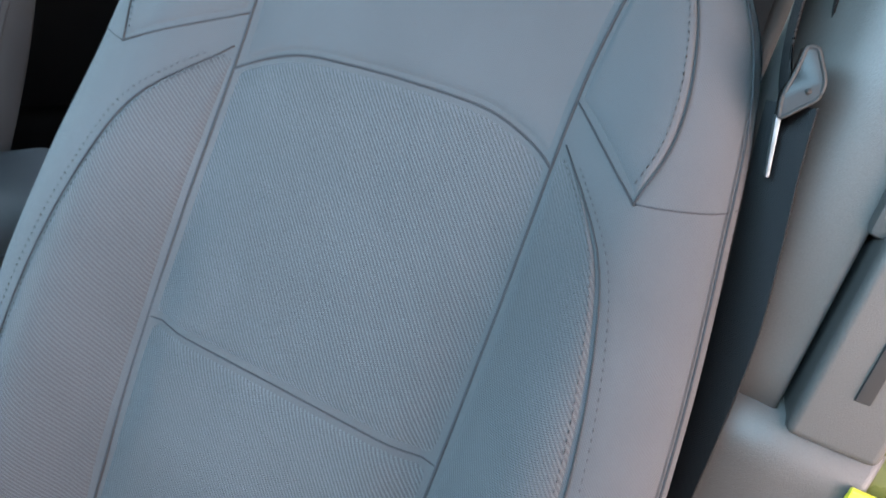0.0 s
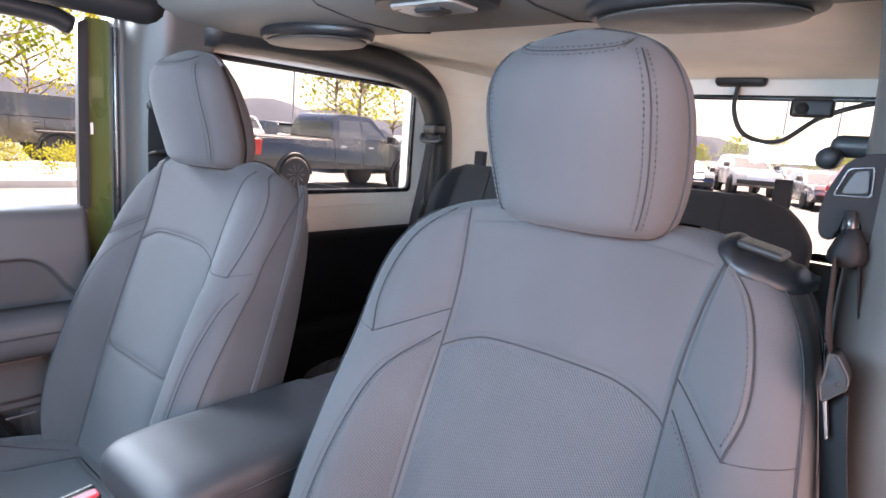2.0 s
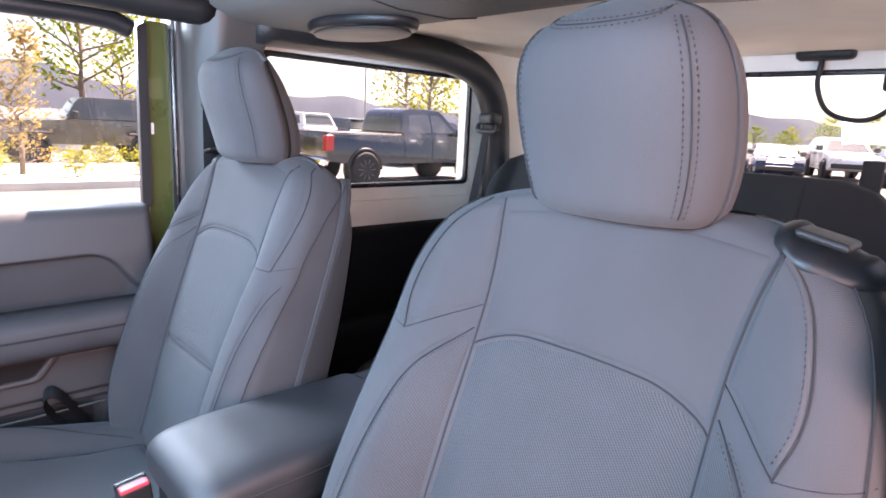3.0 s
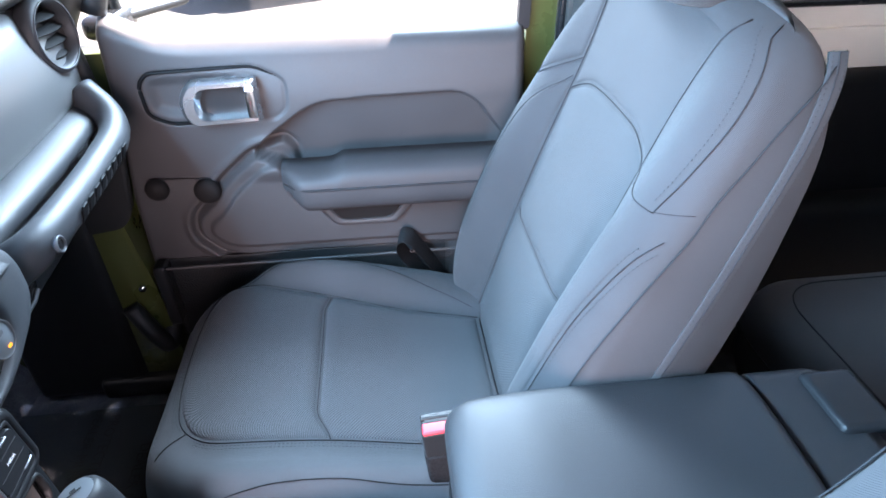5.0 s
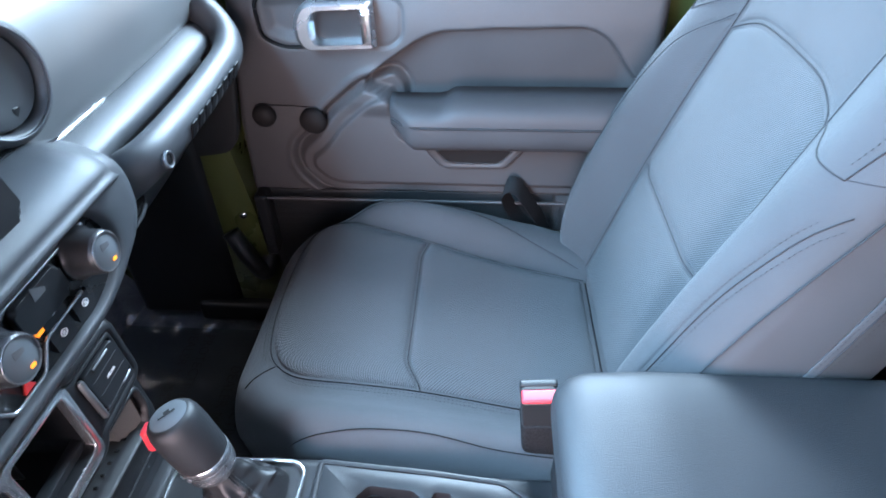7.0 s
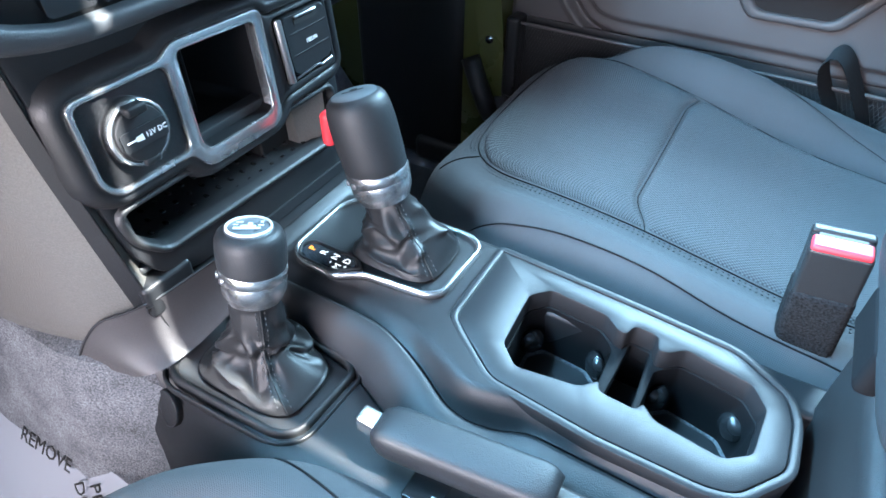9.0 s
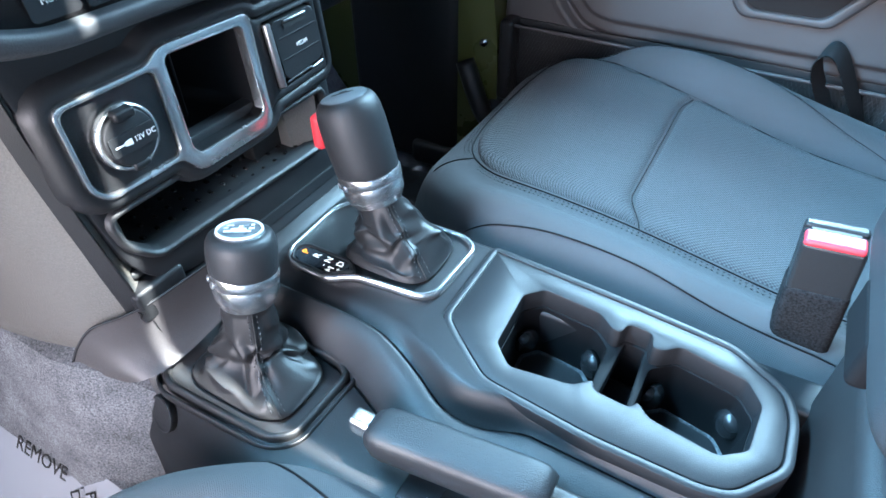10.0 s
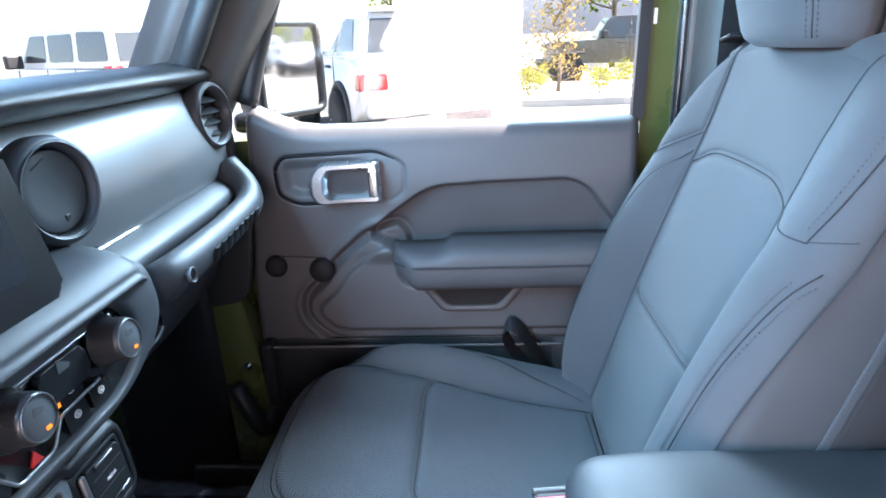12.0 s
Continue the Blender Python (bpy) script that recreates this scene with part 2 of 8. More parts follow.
def solo(name, bm, material, label, category, kind="", smooth="auto", at=None, group=""):
    """A thing that is one mesh."""
    bmesh.ops.recalc_face_normals(bm, faces=bm.faces)
    at = Vector(at or (0, 0, 0))
    bmesh.ops.translate(bm, verts=bm.verts, vec=-at)
    me = bpy.data.meshes.new(name)
    bm.to_mesh(me)
    bm.free()
    if smooth:
        me.polygons.foreach_set("use_smooth", [True] * len(me.polygons))
        if smooth == "auto":
            me.set_sharp_from_angle(angle=radians(38))
    me.materials.append(material)
    ob = new(name, me)
    ob.location = at
    ORIGIN[ob] = at
    return tagged(ob, label, category, group, kind)


def smoothstep(t):
    t = min(1.0, max(0.0, t))
    return t * t * (3 - 2 * t)


def table(rows, x):
    """Smooth reading of a small table of (x, value)."""
    if x <= rows[0][0]:
        return rows[0][1]
    for i in range(len(rows) - 1):
        (a, p), (b, q) = rows[i], rows[i + 1]
        if x <= b:
            s0 = (q - rows[max(i - 1, 0)][1]) / (b - rows[max(i - 1, 0)][0])
            n = rows[min(i + 2, len(rows) - 1)]
            s1 = (n[1] - p) / (n[0] - a)
            h, t = b - a, (x - a) / (b - a)
            return (2 * t ** 3 - 3 * t * t + 1) * p + (t ** 3 - 2 * t * t + t) * h * s0 + (3 * t * t - 2 * t ** 3) * q + (t ** 3 - t * t) * h * s1
    return rows[-1][1]


def sheet(fn, nu, nv, uv=None):
    """A surface fn(u, v), u and v from 0 to 1, with a UV map in metres from uv(u, v)."""
    bm = bmesh.new()
    lay = bm.loops.layers.uv.new("uv")
    vs = [[bm.verts.new(fn(i / nu, j / nv)) for j in range(nv + 1)] for i in range(nu + 1)]
    for i in range(nu):
        for j in range(nv):
            f = bm.faces.new((vs[i][j], vs[i + 1][j], vs[i + 1][j + 1], vs[i][j + 1]))
            if uv:
                for lp, (a, b) in zip(f.loops, ((i, j), (i + 1, j), (i + 1, j + 1), (i, j + 1))):
                    lp[lay].uv = uv(a / nu, b / nv)
    return bm


def loft(rings, cap=True, closed=False, bm=None):
    """A skin through rings of equal count."""
    bm = bm or bmesh.new()
    vs = [[bm.verts.new(p) for p in r] for r in rings]
    n = len(rings[0])
    pairs = list(zip(vs, vs[1:])) + ([(vs[-1], vs[0])] if closed else [])
    for a, b in pairs:
        for i in range(n):
            j = (i + 1) % n
            bm.faces.new((a[i], a[j], b[j], b[i]))
    if cap and not closed:
        bm.faces.new(vs[0][::-1])
        bm.faces.new(vs[-1])
    return bm


def box_uv(bm, scale=1.0):
    lay = bm.loops.layers.uv.verify()
    bm.normal_update()
    for f in bm.faces:
        a = max(range(3), key=lambda k: abs(f.normal[k]))
        i, j = [k for k in range(3) if k != a]
        for lp in f.loops:
            lp[lay].uv = (lp.vert.co[i] * scale, lp.vert.co[j] * scale)
    return bm


def tube(points, r, n=8, bm=None, flat=1.0, closed=False, up=(0, 0, 1), ends=True):
    """A round or flattened rod along points; r may be a list."""
    bm = bm or bmesh.new()
    pts = [Vector(p) for p in points]
    rings = []
    for k, p in enumerate(pts):
        if closed:
            d = pts[(k + 1) % len(pts)] - pts[k - 1]
        else:
            d = pts[min(k + 1, len(pts) - 1)] - pts[max(k - 1, 0)]
        d.normalize()
        s = d.cross(Vector(up))
        if s.length < 1e-3:
            s = d.cross(Vector((1, 0, 0)))
        s.normalize()
        w = s.cross(d).normalized()
        rr = r[k] if isinstance(r, (list, tuple)) else r
        rings.append([p + s * (rr * math.cos(a)) + w * (rr * flat * math.sin(a)) for a in (2 * math.pi * i / n for i in range(n))])
    return loft(rings, cap=ends, closed=closed, bm=bm)


def curve(ctrl, n=10):
    """Catmull-Rom through control points."""
    c = [Vector(p) for p in ctrl]
    c = [c[0] * 2 - c[1]] + c + [c[-1] * 2 - c[-2]]
    out = []
    for i in range(1, len(c) - 2):
        for k in range(n):
            t = k / n
            out.append(0.5 * ((2 * c[i]) + (c[i + 1] - c[i - 1]) * t + (2 * c[i - 1] - 5 * c[i] + 4 * c[i + 1] - c[i + 2]) * t * t
                              + (3 * c[i] - c[i - 1] - 3 * c[i + 1] + c[i + 2]) * t ** 3))
    out.append(c[-2])
    return out


def block(lo, hi, r=0.004, seg=2, bm=None):
    """A box with rounded edges."""
    b = bmesh.new()
    bmesh.ops.create_cube(b, size=1)
    lo, hi = Vector(lo), Vector(hi)
    for v in b.verts:
        v.co = Vector([(lo[i] + hi[i]) / 2 + v.co[i] * (hi[i] - lo[i]) for i in range(3)])
    r = min(r, 0.49 * min(hi[i] - lo[i] for i in range(3)))
    if r > 0:
        bmesh.ops.bevel(b, geom=b.edges[:], offset=r, segments=seg, profile=0.5, affect="EDGES", clamp_overlap=True)
    return merge(bm, b)


def merge(bm, b):
    if bm is None:
        return b
    me = bpy.data.meshes.new("tmp")
    b.to_mesh(me)
    b.free()
    bm.from_mesh(me)
    bpy.data.meshes.remove(me)
    return bm


def slab(outline, place, depth, r=0.003, seg=2, bm=None):
    """A plate: the 2D outline, set in space by place(a, b, c), from c = 0 to c = depth, with rounded front edges."""
    b = bmesh.new()
    lo = [b.verts.new((p[0], p[1], 0)) for p in outline]
    hi = [b.verts.new((p[0], p[1], depth)) for p in outline]
    n = len(outline)
    for i in range(n):
        j = (i + 1) % n
        b.faces.new((lo[i], lo[j], hi[j], hi[i]))
    top = b.faces.new(hi)
    b.faces.new(lo[::-1])
    if r > 0:
        bmesh.ops.bevel(b, geom=list(top.edges), offset=min(r, abs(depth) * 0.9), segments=seg, profile=0.5, affect="EDGES", clamp_overlap=True)
    for v in b.verts:
        v.co = Vector(place(*v.co))
    return merge(bm, b)


def rounded(pts, r, n=5):
    """An outline with its corners rounded by r (one number or one for each corner)."""
    out = []
    k = len(pts)
    for i in range(k):
        p, a, b = (Vector((*pts[j], 0)) for j in (i, i - 1, (i + 1) % k))
        rr = r[i] if isinstance(r, (list, tuple)) else r
        da, db = a - p, b - p
        rr = min(rr, da.length * 0.45, db.length * 0.45)
        s, e = p + da.normalized() * rr, p + db.normalized() * rr
        for q in range(n + 1):
            t = q / n
            v = s * (1 - t) ** 2 + p * (2 * t * (1 - t)) + e * t * t
            out.append((v.x, v.y))
    return out


def ring_plate(outer, inner, place, depth, bm=None, lip=0.0):
    """A flat frame between two outlines of equal count."""
    bm = bm or bmesh.new()
    n = len(outer)
    rows = [[bm.verts.new(place(p[0], p[1], c)) for p in o] for o, c in ((outer, 0), (outer, depth - lip), ([tuple(a + (b - a) * 0.25 for a, b in zip(p, q)) for p, q in zip(outer, inner)], depth),
            ([tuple(a + (b - a) * 0.75 for a, b in zip(p, q)) for p, q in zip(outer, inner)], depth), (inner, depth - lip), (inner, 0))]
    for a, b in zip(rows, rows[1:] + rows[:1]):
        for i in range(n):
            j = (i + 1) % n
            bm.faces.new((a[i], a[j], b[j], b[i]))
    return bm


def turned(profile, at, axis, n=28, bm=None, ring=False):
    """A body of revolution: profile rows (radius, along), on an axis through at."""
    ax = Vector(axis).normalized()
    s = ax.cross(Vector((0, 0, 1)))
    if s.length < 1e-3:
        s = Vector((1, 0, 0))
    s.normalize()
    w = ax.cross(s)
    rings = [[Vector(at) + ax * h + (s * math.cos(a) + w * math.sin(a)) * max(r, 1e-4) for a in (2 * math.pi * i / n for i in range(n))] for r, h in profile]
    return loft(rings, bm=bm, cap=not ring, closed=ring)


def dashes(points, length, gap, r, bm=None, lift=(0, 0, 0)):
    """Stitches along a line."""
    bm = bm or bmesh.new()
    pts = [Vector(p) + Vector(lift) for p in points]
    pos, want, on = 0.0, 0.0, True
    for a, b in zip(pts, pts[1:]):
        L = (b - a).length
        if L < 1e-6:
            continue
        while want < pos + L:
            t0 = (want - pos) / L
            p = a.lerp(b, max(0, t0))
            q = a.lerp(b, max(0, t0) + length / L)
            d = (q - p).normalized()
            s = d.cross(Vector((0.3, 0.2, 1))).normalized() * r
            w = s.cross(d).normalized() * r
            m = (p + q) / 2 + w * 0.0
            e = [bm.verts.new(v) for v in (p, m + s, q, m - s, m + w, m - w)]
            for f in ((0, 1, 4), (1, 2, 4), (2, 3, 4), (3, 0, 4), (1, 0, 5), (2, 1, 5), (3, 2, 5), (0, 3, 5)):
                bm.faces.new([e[i] for i in f])
            want += length + gap
        pos += L
    return bm


def words(name, text, size, m, material, parent, label="", depth=0.0006, align="CENTER"):
    """Lettering in the built-in font as a mesh, set by the matrix m (x along the line, y up)."""
    cu = bpy.data.curves.new(name, "FONT")
    cu.body, cu.size, cu.extrude, cu.align_x, cu.align_y = text, size, depth, align, "CENTER"
    cu.resolution_u = 2
    tmp = bpy.data.objects.new(name, cu)
    me = bpy.data.meshes.new_from_object(tmp)
    bpy.data.objects.remove(tmp)
    bpy.data.curves.remove(cu)
    me.transform(m)
    me.transform(Matrix.Translation(-ORIGIN[parent]))
    me.materials.append(material)
    ob = new(name, me)
    ob.parent = parent
    ORIGIN[ob] = ORIGIN[parent]
    if label:
        tagged(ob, label)
    return ob


def basis(origin, ex, ey):
    """A matrix with x along ex and y along ey at origin."""
    ex, ey = Vector(ex).normalized(), Vector(ey).normalized()
    ez = ex.cross(ey).normalized()
    ey = ez.cross(ex)
    m = Matrix((ex, ey, ez)).transposed().to_4x4()
    m.translation = origin
    return m

# ---------------------------------------------------------------- front seats
SLOPE = 0.36                      # the backrest's recline, x over z
W_BACK = [(0.86, 0.20), (0.93, 0.232), (1.0, 0.256), (1.1, 0.268), (1.2, 0.263), (1.3, 0.25), (1.38, 0.236), (1.43, 0.216), (1.46, 0.19), (1.48, 0.15), (1.488, 0.11)]
P_BACK = [(0.86, 0.03), (1.0, 0.062), (1.12, 0.062), (1.22, 0.052), (1.32, 0.036), (1.40, 0.022), (1.47, 0.006), (1.49, 0.0)]
Q_DBL = [(0.90, 0.192), (0.98, 0.208), (1.05, 0.216), (1.10, 0.218), (1.15, 0.216), (1.20, 0.210), (1.25, 0.198), (1.28, 0.186), (1.30, 0.170), (1.322, 0.146), (1.332, 0.136)]
Q_DBL_IN = [(0.90, 0.205), (1.0, 0.222), (1.096, 0.229), (1.188, 0.231), (1.243, 0.236), (1.27, 0.2395), (1.292, 0.2455)]
Q_TONGUE = [(1.315, 0.204), (1.351, 0.213), (1.393, 0.208), (1.438, 0.19), (1.474, 0.155)]
ARCH = [(0.0, 1.3400), (0.05, 1.3388), (0.08, 1.3362), (0.105, 1.3285), (0.125, 1.3190), (0.135, 1.3125)]
LEAN_BACK = [(0.90, 0.018), (1.0, 0.017), (1.12, 0.012), (1.2, 0.008), (1.33, 0.004), (1.49, 0.001)]
Q_TONGUE_IN = [(1.315, 0.225), (1.351, 0.2275), (1.393, 0.224), (1.425, 0.213), (1.450, 0.196), (1.474, 0.166)]


W_MORE = [(0.86, 0.0), (1.1, 0.006), (1.22, 0.014), (1.30, 0.022), (1.38, 0.038), (1.43, 0.042), (1.465, 0.034), (1.488, 0.02)]   # the driver's inboard shoulder stands wider


def side_q(z):
    return table([(0.9, 0.128), (1.2, 0.134), (1.36, 0.134), (1.42, 0.14), (1.478, 0.152)], z)


def backrest_x(q, z, lean=0.0, wide=0.0):
    """The front of the backrest at q from its middle and height z; lean: 1 for the seat set more upright."""
    a = abs(q)
    W = table(W_BACK, z) + (wide * table(W_MORE, z) if q < 0 else 0.0)
    xf = 0.642 + SLOPE * (z - 1.326)
    lum = 0.014 * math.exp(-((z - 1.08) / 0.12) ** 2)
    d = table(P_BACK, z) * smoothstep((a - 0.115) / 0.085) + lum * (1 - smoothstep((a - 0.09) / 0.06))
    R = 0.055
    e = max(0.0, (a - (W - R)) / R)
    return xf - d + R * 0.9 * (1 - math.sqrt(max(0.0, 1 - min(1, e) ** 2))) + lean * table(LEAN_BACK, z)


def front_seat(yc, o, label, dx=0.0, lean=0.0):
    s = thing("front_seat", (0.3, yc, 0.62), label, "car seat", "front seats")
    Y = lambda q: yc + o * q
    wide = 1.0 if o < 0 else 0.0
    back_x = lambda q, z: backrest_x(q, z, lean, wide)
    edge_w = lambda g, z: table(W_BACK, z) + (wide * table(W_MORE, z) if g < 0 else 0.0)
    plane_x = lambda z: 0.642 + SLOPE * (z - 1.326) + lean * table(LEAN_BACK, z)

    def on_back(q, z, lift=0.0):
        # near the edge the surface faces sideways, so the lift turns with it
        e = min(1.0, max(0.0, (abs(q) - edge_w(q, z) + 0.055) / 0.055))
        return Vector((back_x(q, z) - lift, Y(q + (lift * e if q > 0 else -lift * e)), z + lift * SLOPE))
    # foam body under the cover
    rings = []
    for k in range(61):
        z = 0.86 + (1.488 - 0.86) * (1 - (1 - k / 60) ** 1.25)
        W = table(W_BACK, z)
        T = table([(0.86, 0.125), (1.1, 0.145), (1.35, 0.135), (1.45, 0.10), (1.488, 0.06)], z)
        xf = plane_x(z)
        ring = []
        for i in range(49):
            a = -1 + 2 * i / 48
            q = edge_w(a, z) * math.sin(a * math.pi / 2)
            ring.append((back_x(q, z), Y(q), z))
        for f_ in (0.45, 1.0):
            ring.append((ring[48][0] * (1 - f_) + (xf + T - 0.035) * f_, Y(W), z))
        for i in range(1, 24):
            a = 1 - 2 * i / 24
            q = edge_w(a, z) * (abs(a) ** 0.6) * (1 if a > 0 else -1)
            ring.append((xf + T - 0.032 * abs(a) ** 3, Y(q), z))
        for f_ in (1.0, 0.45):
            ring.append((ring[0][0] * (1 - f_) + (xf + T - 0.035) * f_, Y(-edge_w(-1, z)), z))
        rings.append(ring)
    bm = box_uv(loft(rings))
    back = part("backrest", bm, M["cover"], s)

    def patch(name, fq, fz, mat, nu=30, nv=40, puff=0.004, lab="", parent=None):
        def fn(u, v):
            z = fz(u, v)
            q = fq(u, v, z)
            e = min(u, 1 - u, v, 1 - v)
            lift = -0.0022 + (puff + 0.002) * (1 - (1 - min(1, e / 0.12)) ** 2) ** 0.5
            return on_back(q, z, lift)
        return part(name, sheet(fn, nu, nv, lambda u, v: (fq(u, v, fz(u, v)), fz(u, v))), mat, parent or back, lab)
    arch = lambda q: table(ARCH, abs(q))

    def dbl(g, z):
        return table(Q_DBL_IN if g < 0 < o else Q_DBL, z)

    def tongue(g, z):
        return table(Q_TONGUE_IN if g < 0 < o else Q_TONGUE, z) - (0.013 if o < 0 < g else 0.0) + (0.55 * wide * table(W_MORE, z) if g < 0 else 0.0)
    patch("centre_insert", lambda u, v, z: (2 * u - 1) * side_q(z), lambda u, v: 1.120 + v * (arch((2 * u - 1) * 0.134) - 0.002 - 1.120), M["weave"], lab="coarse woven grey centre panel")
    patch("lumbar_insert", lambda u, v, z: (2 * u - 1) * side_q(z), lambda u, v: 0.915 + v * (1.116 - 0.915), M["weave"], lab="coarse woven grey lower panel")
    patch("upper_panel", lambda u, v, z: (2 * u - 1) * side_q(z), lambda u, v: arch((2 * u - 1) * 0.134) + 0.002 + v * (1.472 - 0.012 * (2 * u - 1) ** 2 - arch((2 * u - 1) * 0.134)), M["cover"], puff=0.003)
    for g in (1, -1):
        patch("side_bolster", lambda u, v, z: g * (side_q(z) + 0.003 + u * (dbl(g, z) - side_q(z) - 0.004)), lambda u, v: 0.905 + v * ((1.296 if g < 0 < o else 1.328) - 0.905), M["cover"] if g < 0 < o else M["rib"], nu=16, nv=50, puff=0.0012 if g < 0 < o else 0.003)
        lowz = lambda u: 1.318 - 0.003 * u if g < 0 < o else 1.358 - 0.042 * u
        if g < 0 < o:
            continue
        patch("wing_panel", lambda u, v, z: g * (side_q(z) + 0.003 + u * (tongue(g, z) - side_q(z) - 0.003)), lambda u, v: lowz(u) + v * (1.470 - 0.0 * u - lowz(u)), M["cover"], nu=48, nv=44, puff=0.0022)
    # seams
    def line(ctrl, lift=0.0, n=12):
        return [on_back(q, z, lift) for q, z in ctrl]
    zs = [0.91 + (1.474 - 0.91) * k / 60 for k in range(61)]
    sm = bmesh.new()
    for g in (1, -1):
        lowz = lambda u: 1.318 - 0.003 * u if g < 0 < o else 1.358 - 0.042 * u
        tube(line([(g * side_q(z), z) for z in zs], 0.0002), 0.0013, 6, sm)
        tube(line([(g * dbl(g, z), z) for z in [0.905 + (0.387 if g < 0 < o else 0.425) * k / 40 for k in range(41)]], 0.0006), 0.0007, 6, sm)
        tq = [(g * tongue(g, 1.315 + 0.157 * k / 20), 1.315 + 0.157 * k / 20) for k in range(21)]
        tube(line(tq, 0.0006), 0.0007, 6, sm)
        tube(line([(g * (side_q(1.36) + (tongue(g, 1.32) - 0.134) * t), lowz(t) - 0.001) for t in [k / 10 for k in range(11)]], 0.0004), 0.0007, 6, sm)
        tube(line([(g * (tongue(g, 1.32) + (edge_w(g, 1.33) - tongue(g, 1.32)) * t), lowz(1) + 0.005 * t) for t in [k / 8 for k in range(9)]], 0.0), 0.0005, 6, sm)
    tube(line([(0.134 * (k / 20 - 1), arch(0.134 * (k / 20 - 1))) for k in range(41)], 0.0004), 0.0010, 6, sm)
    tube(line([(0.131 * (k / 12 - 1), 1.118) for k in range(25)], 0.0004), 0.0007, 6, sm)
    for g in (1, -1):
        pts = []
        for k in range(50):
            z = 0.93 + ((1.445 if g < 0 < o else 1.465) - 0.93) * k / 49
            if g < 0 < o:
                # along the inboard edge, turning back over the shoulder
                e = 0.008 * (1 - smoothstep((z - 1.10) / 0.2))
                p = on_back(g * (table(W_BACK, z) - e), z, 0.0012)
                p += Vector((0.016 * smoothstep((z - 1.32) / 0.08) + 0.030 * smoothstep((z - 1.38) / 0.08), o * g * 0.0016, 0))
                pts.append(p)
            else:
                pts.append(on_back(g * (edge_w(g, z) - 0.006), z, 0.0015))
        tube(pts, 0.0008, 6, sm)
    part("seam", sm, M["seam"], back, "dark piped seams")
    st = bmesh.new()
    for g in (1, -1):
        for off in (-0.006, 0.006):
            dashes(line([(g * min(dbl(g, z) + off, edge_w(g, z) - 0.001), z) for z in [0.93 + (0.35 if g < 0 < o else 0.39) * k / 60 for k in range(61)]], 0.0022 if g < 0 < o else 0.0026), 0.0034, 0.0020, 0.0006, st)
        dashes(line([(g * (tongue(g, z) - 0.006), z) for z in [1.325 + 0.145 * k / 30 for k in range(31)]], 0.0024), 0.0034, 0.0020, 0.0006, st)
    tagged(part("stitching", st, M["stitch"], back), kind="stuff")
    # stitched seam along the flanks of the backrest
    fs_ = bmesh.new()
    for g in (1, -1):
        rows = []
        for k in range(40):
            z = 0.96 + (1.455 - 0.96) * k / 39
            W = edge_w(g, z)
            rows.append(Vector((plane_x(z) + table([(0.96, 0.052), (1.14, 0.059), (1.22, 0.065), (1.30, 0.071), (1.405, 0.079), (1.46, 0.084)], z), Y(g * (W + 0.0003)), z)))
        strip = loft([[p + Vector((a, o * g * c, 0)) for a, c in ((-0.0105, -0.001), (-0.0085, 0.0012), (-0.002, 0.0016), (0.002, 0.0016), (0.0085, 0.0012), (0.0105, -0.001))] for p in rows])
        part("flank_strip", strip, M["cover"], back, "folded edge strip")
        part("flank_seam", tube([p + Vector((0, o * g * 0.0018, 0)) for p in rows], 0.0008, 6), M["seam"], back)
        for off in (-0.0065, 0.0065):
            dashes([p + Vector((off, o * g * 0.0014, 0)) for p in rows], 0.0032, 0.0020, 0.0005, fs_)
    tagged(part("flank_stitching", fs_, M["stitch"], back), kind="stuff")
    # headrest: a wedge that leans forward, thick at its foot, rounded over its top
    H_W = [(0, 0.084), (0.03, 0.094), (0.1, 0.102), (0.3, 0.110), (0.5, 0.112), (0.65, 0.110), (0.77, 0.103), (0.86, 0.091), (0.92, 0.076), (0.965, 0.054), (0.99, 0.032), (1.0, 0.018)]
    H_D = [(0, 0.042), (0.04, 0.054), (0.12, 0.060), (0.4, 0.062), (0.6, 0.059), (0.75, 0.053), (0.86, 0.043), (0.93, 0.031), (0.97, 0.021), (1.0, 0.008)]

    def head(t, ang, lift=0.0):
        wd, dp = table(H_W, t), table(H_D, t)
        z = 1.473 + 0.200 * t
        c, d = math.cos(ang), math.sin(ang)
        cx = abs(c) ** 0.6 * (1 if c > 0 else -1)
        cy = abs(d) ** 0.6 * (1 if d > 0 else -1)
        mid = 0.700 - 0.040 * smoothstep((t - 0.05) / 0.9) + 0.010 * smoothstep((t - 0.8) / 0.2)
        return Vector((mid + (dp + lift) * cx + 0.014 * cy * cy * (1 if c < 0 else -0.6), Y((wd + lift) * cy - (0.012 if o > 0 else 0.006)), z))
    ts_ = [0, 0.01, 0.025, 0.045, 0.07] + [0.1 + 0.7 * k / 18 for k in range(19)] + [0.84, 0.875, 0.905, 0.93, 0.95, 0.967, 0.981, 0.992, 1.0]
    hr = part("headrest", box_uv(loft([[head(t, 2 * math.pi * i / 56) for i in range(56)] for t in ts_])), M["cover"], s)

    def on_head(q, t, lift=0.0008):
        cy = max(-0.99, min(0.99, q / table(H_W, t)))
        ang = math.asin(abs(cy) ** (1 / 0.6))
        return head(t, math.pi - ang if cy > 0 else math.pi + ang, lift)
    hs, hst = bmesh.new(), bmesh.new()
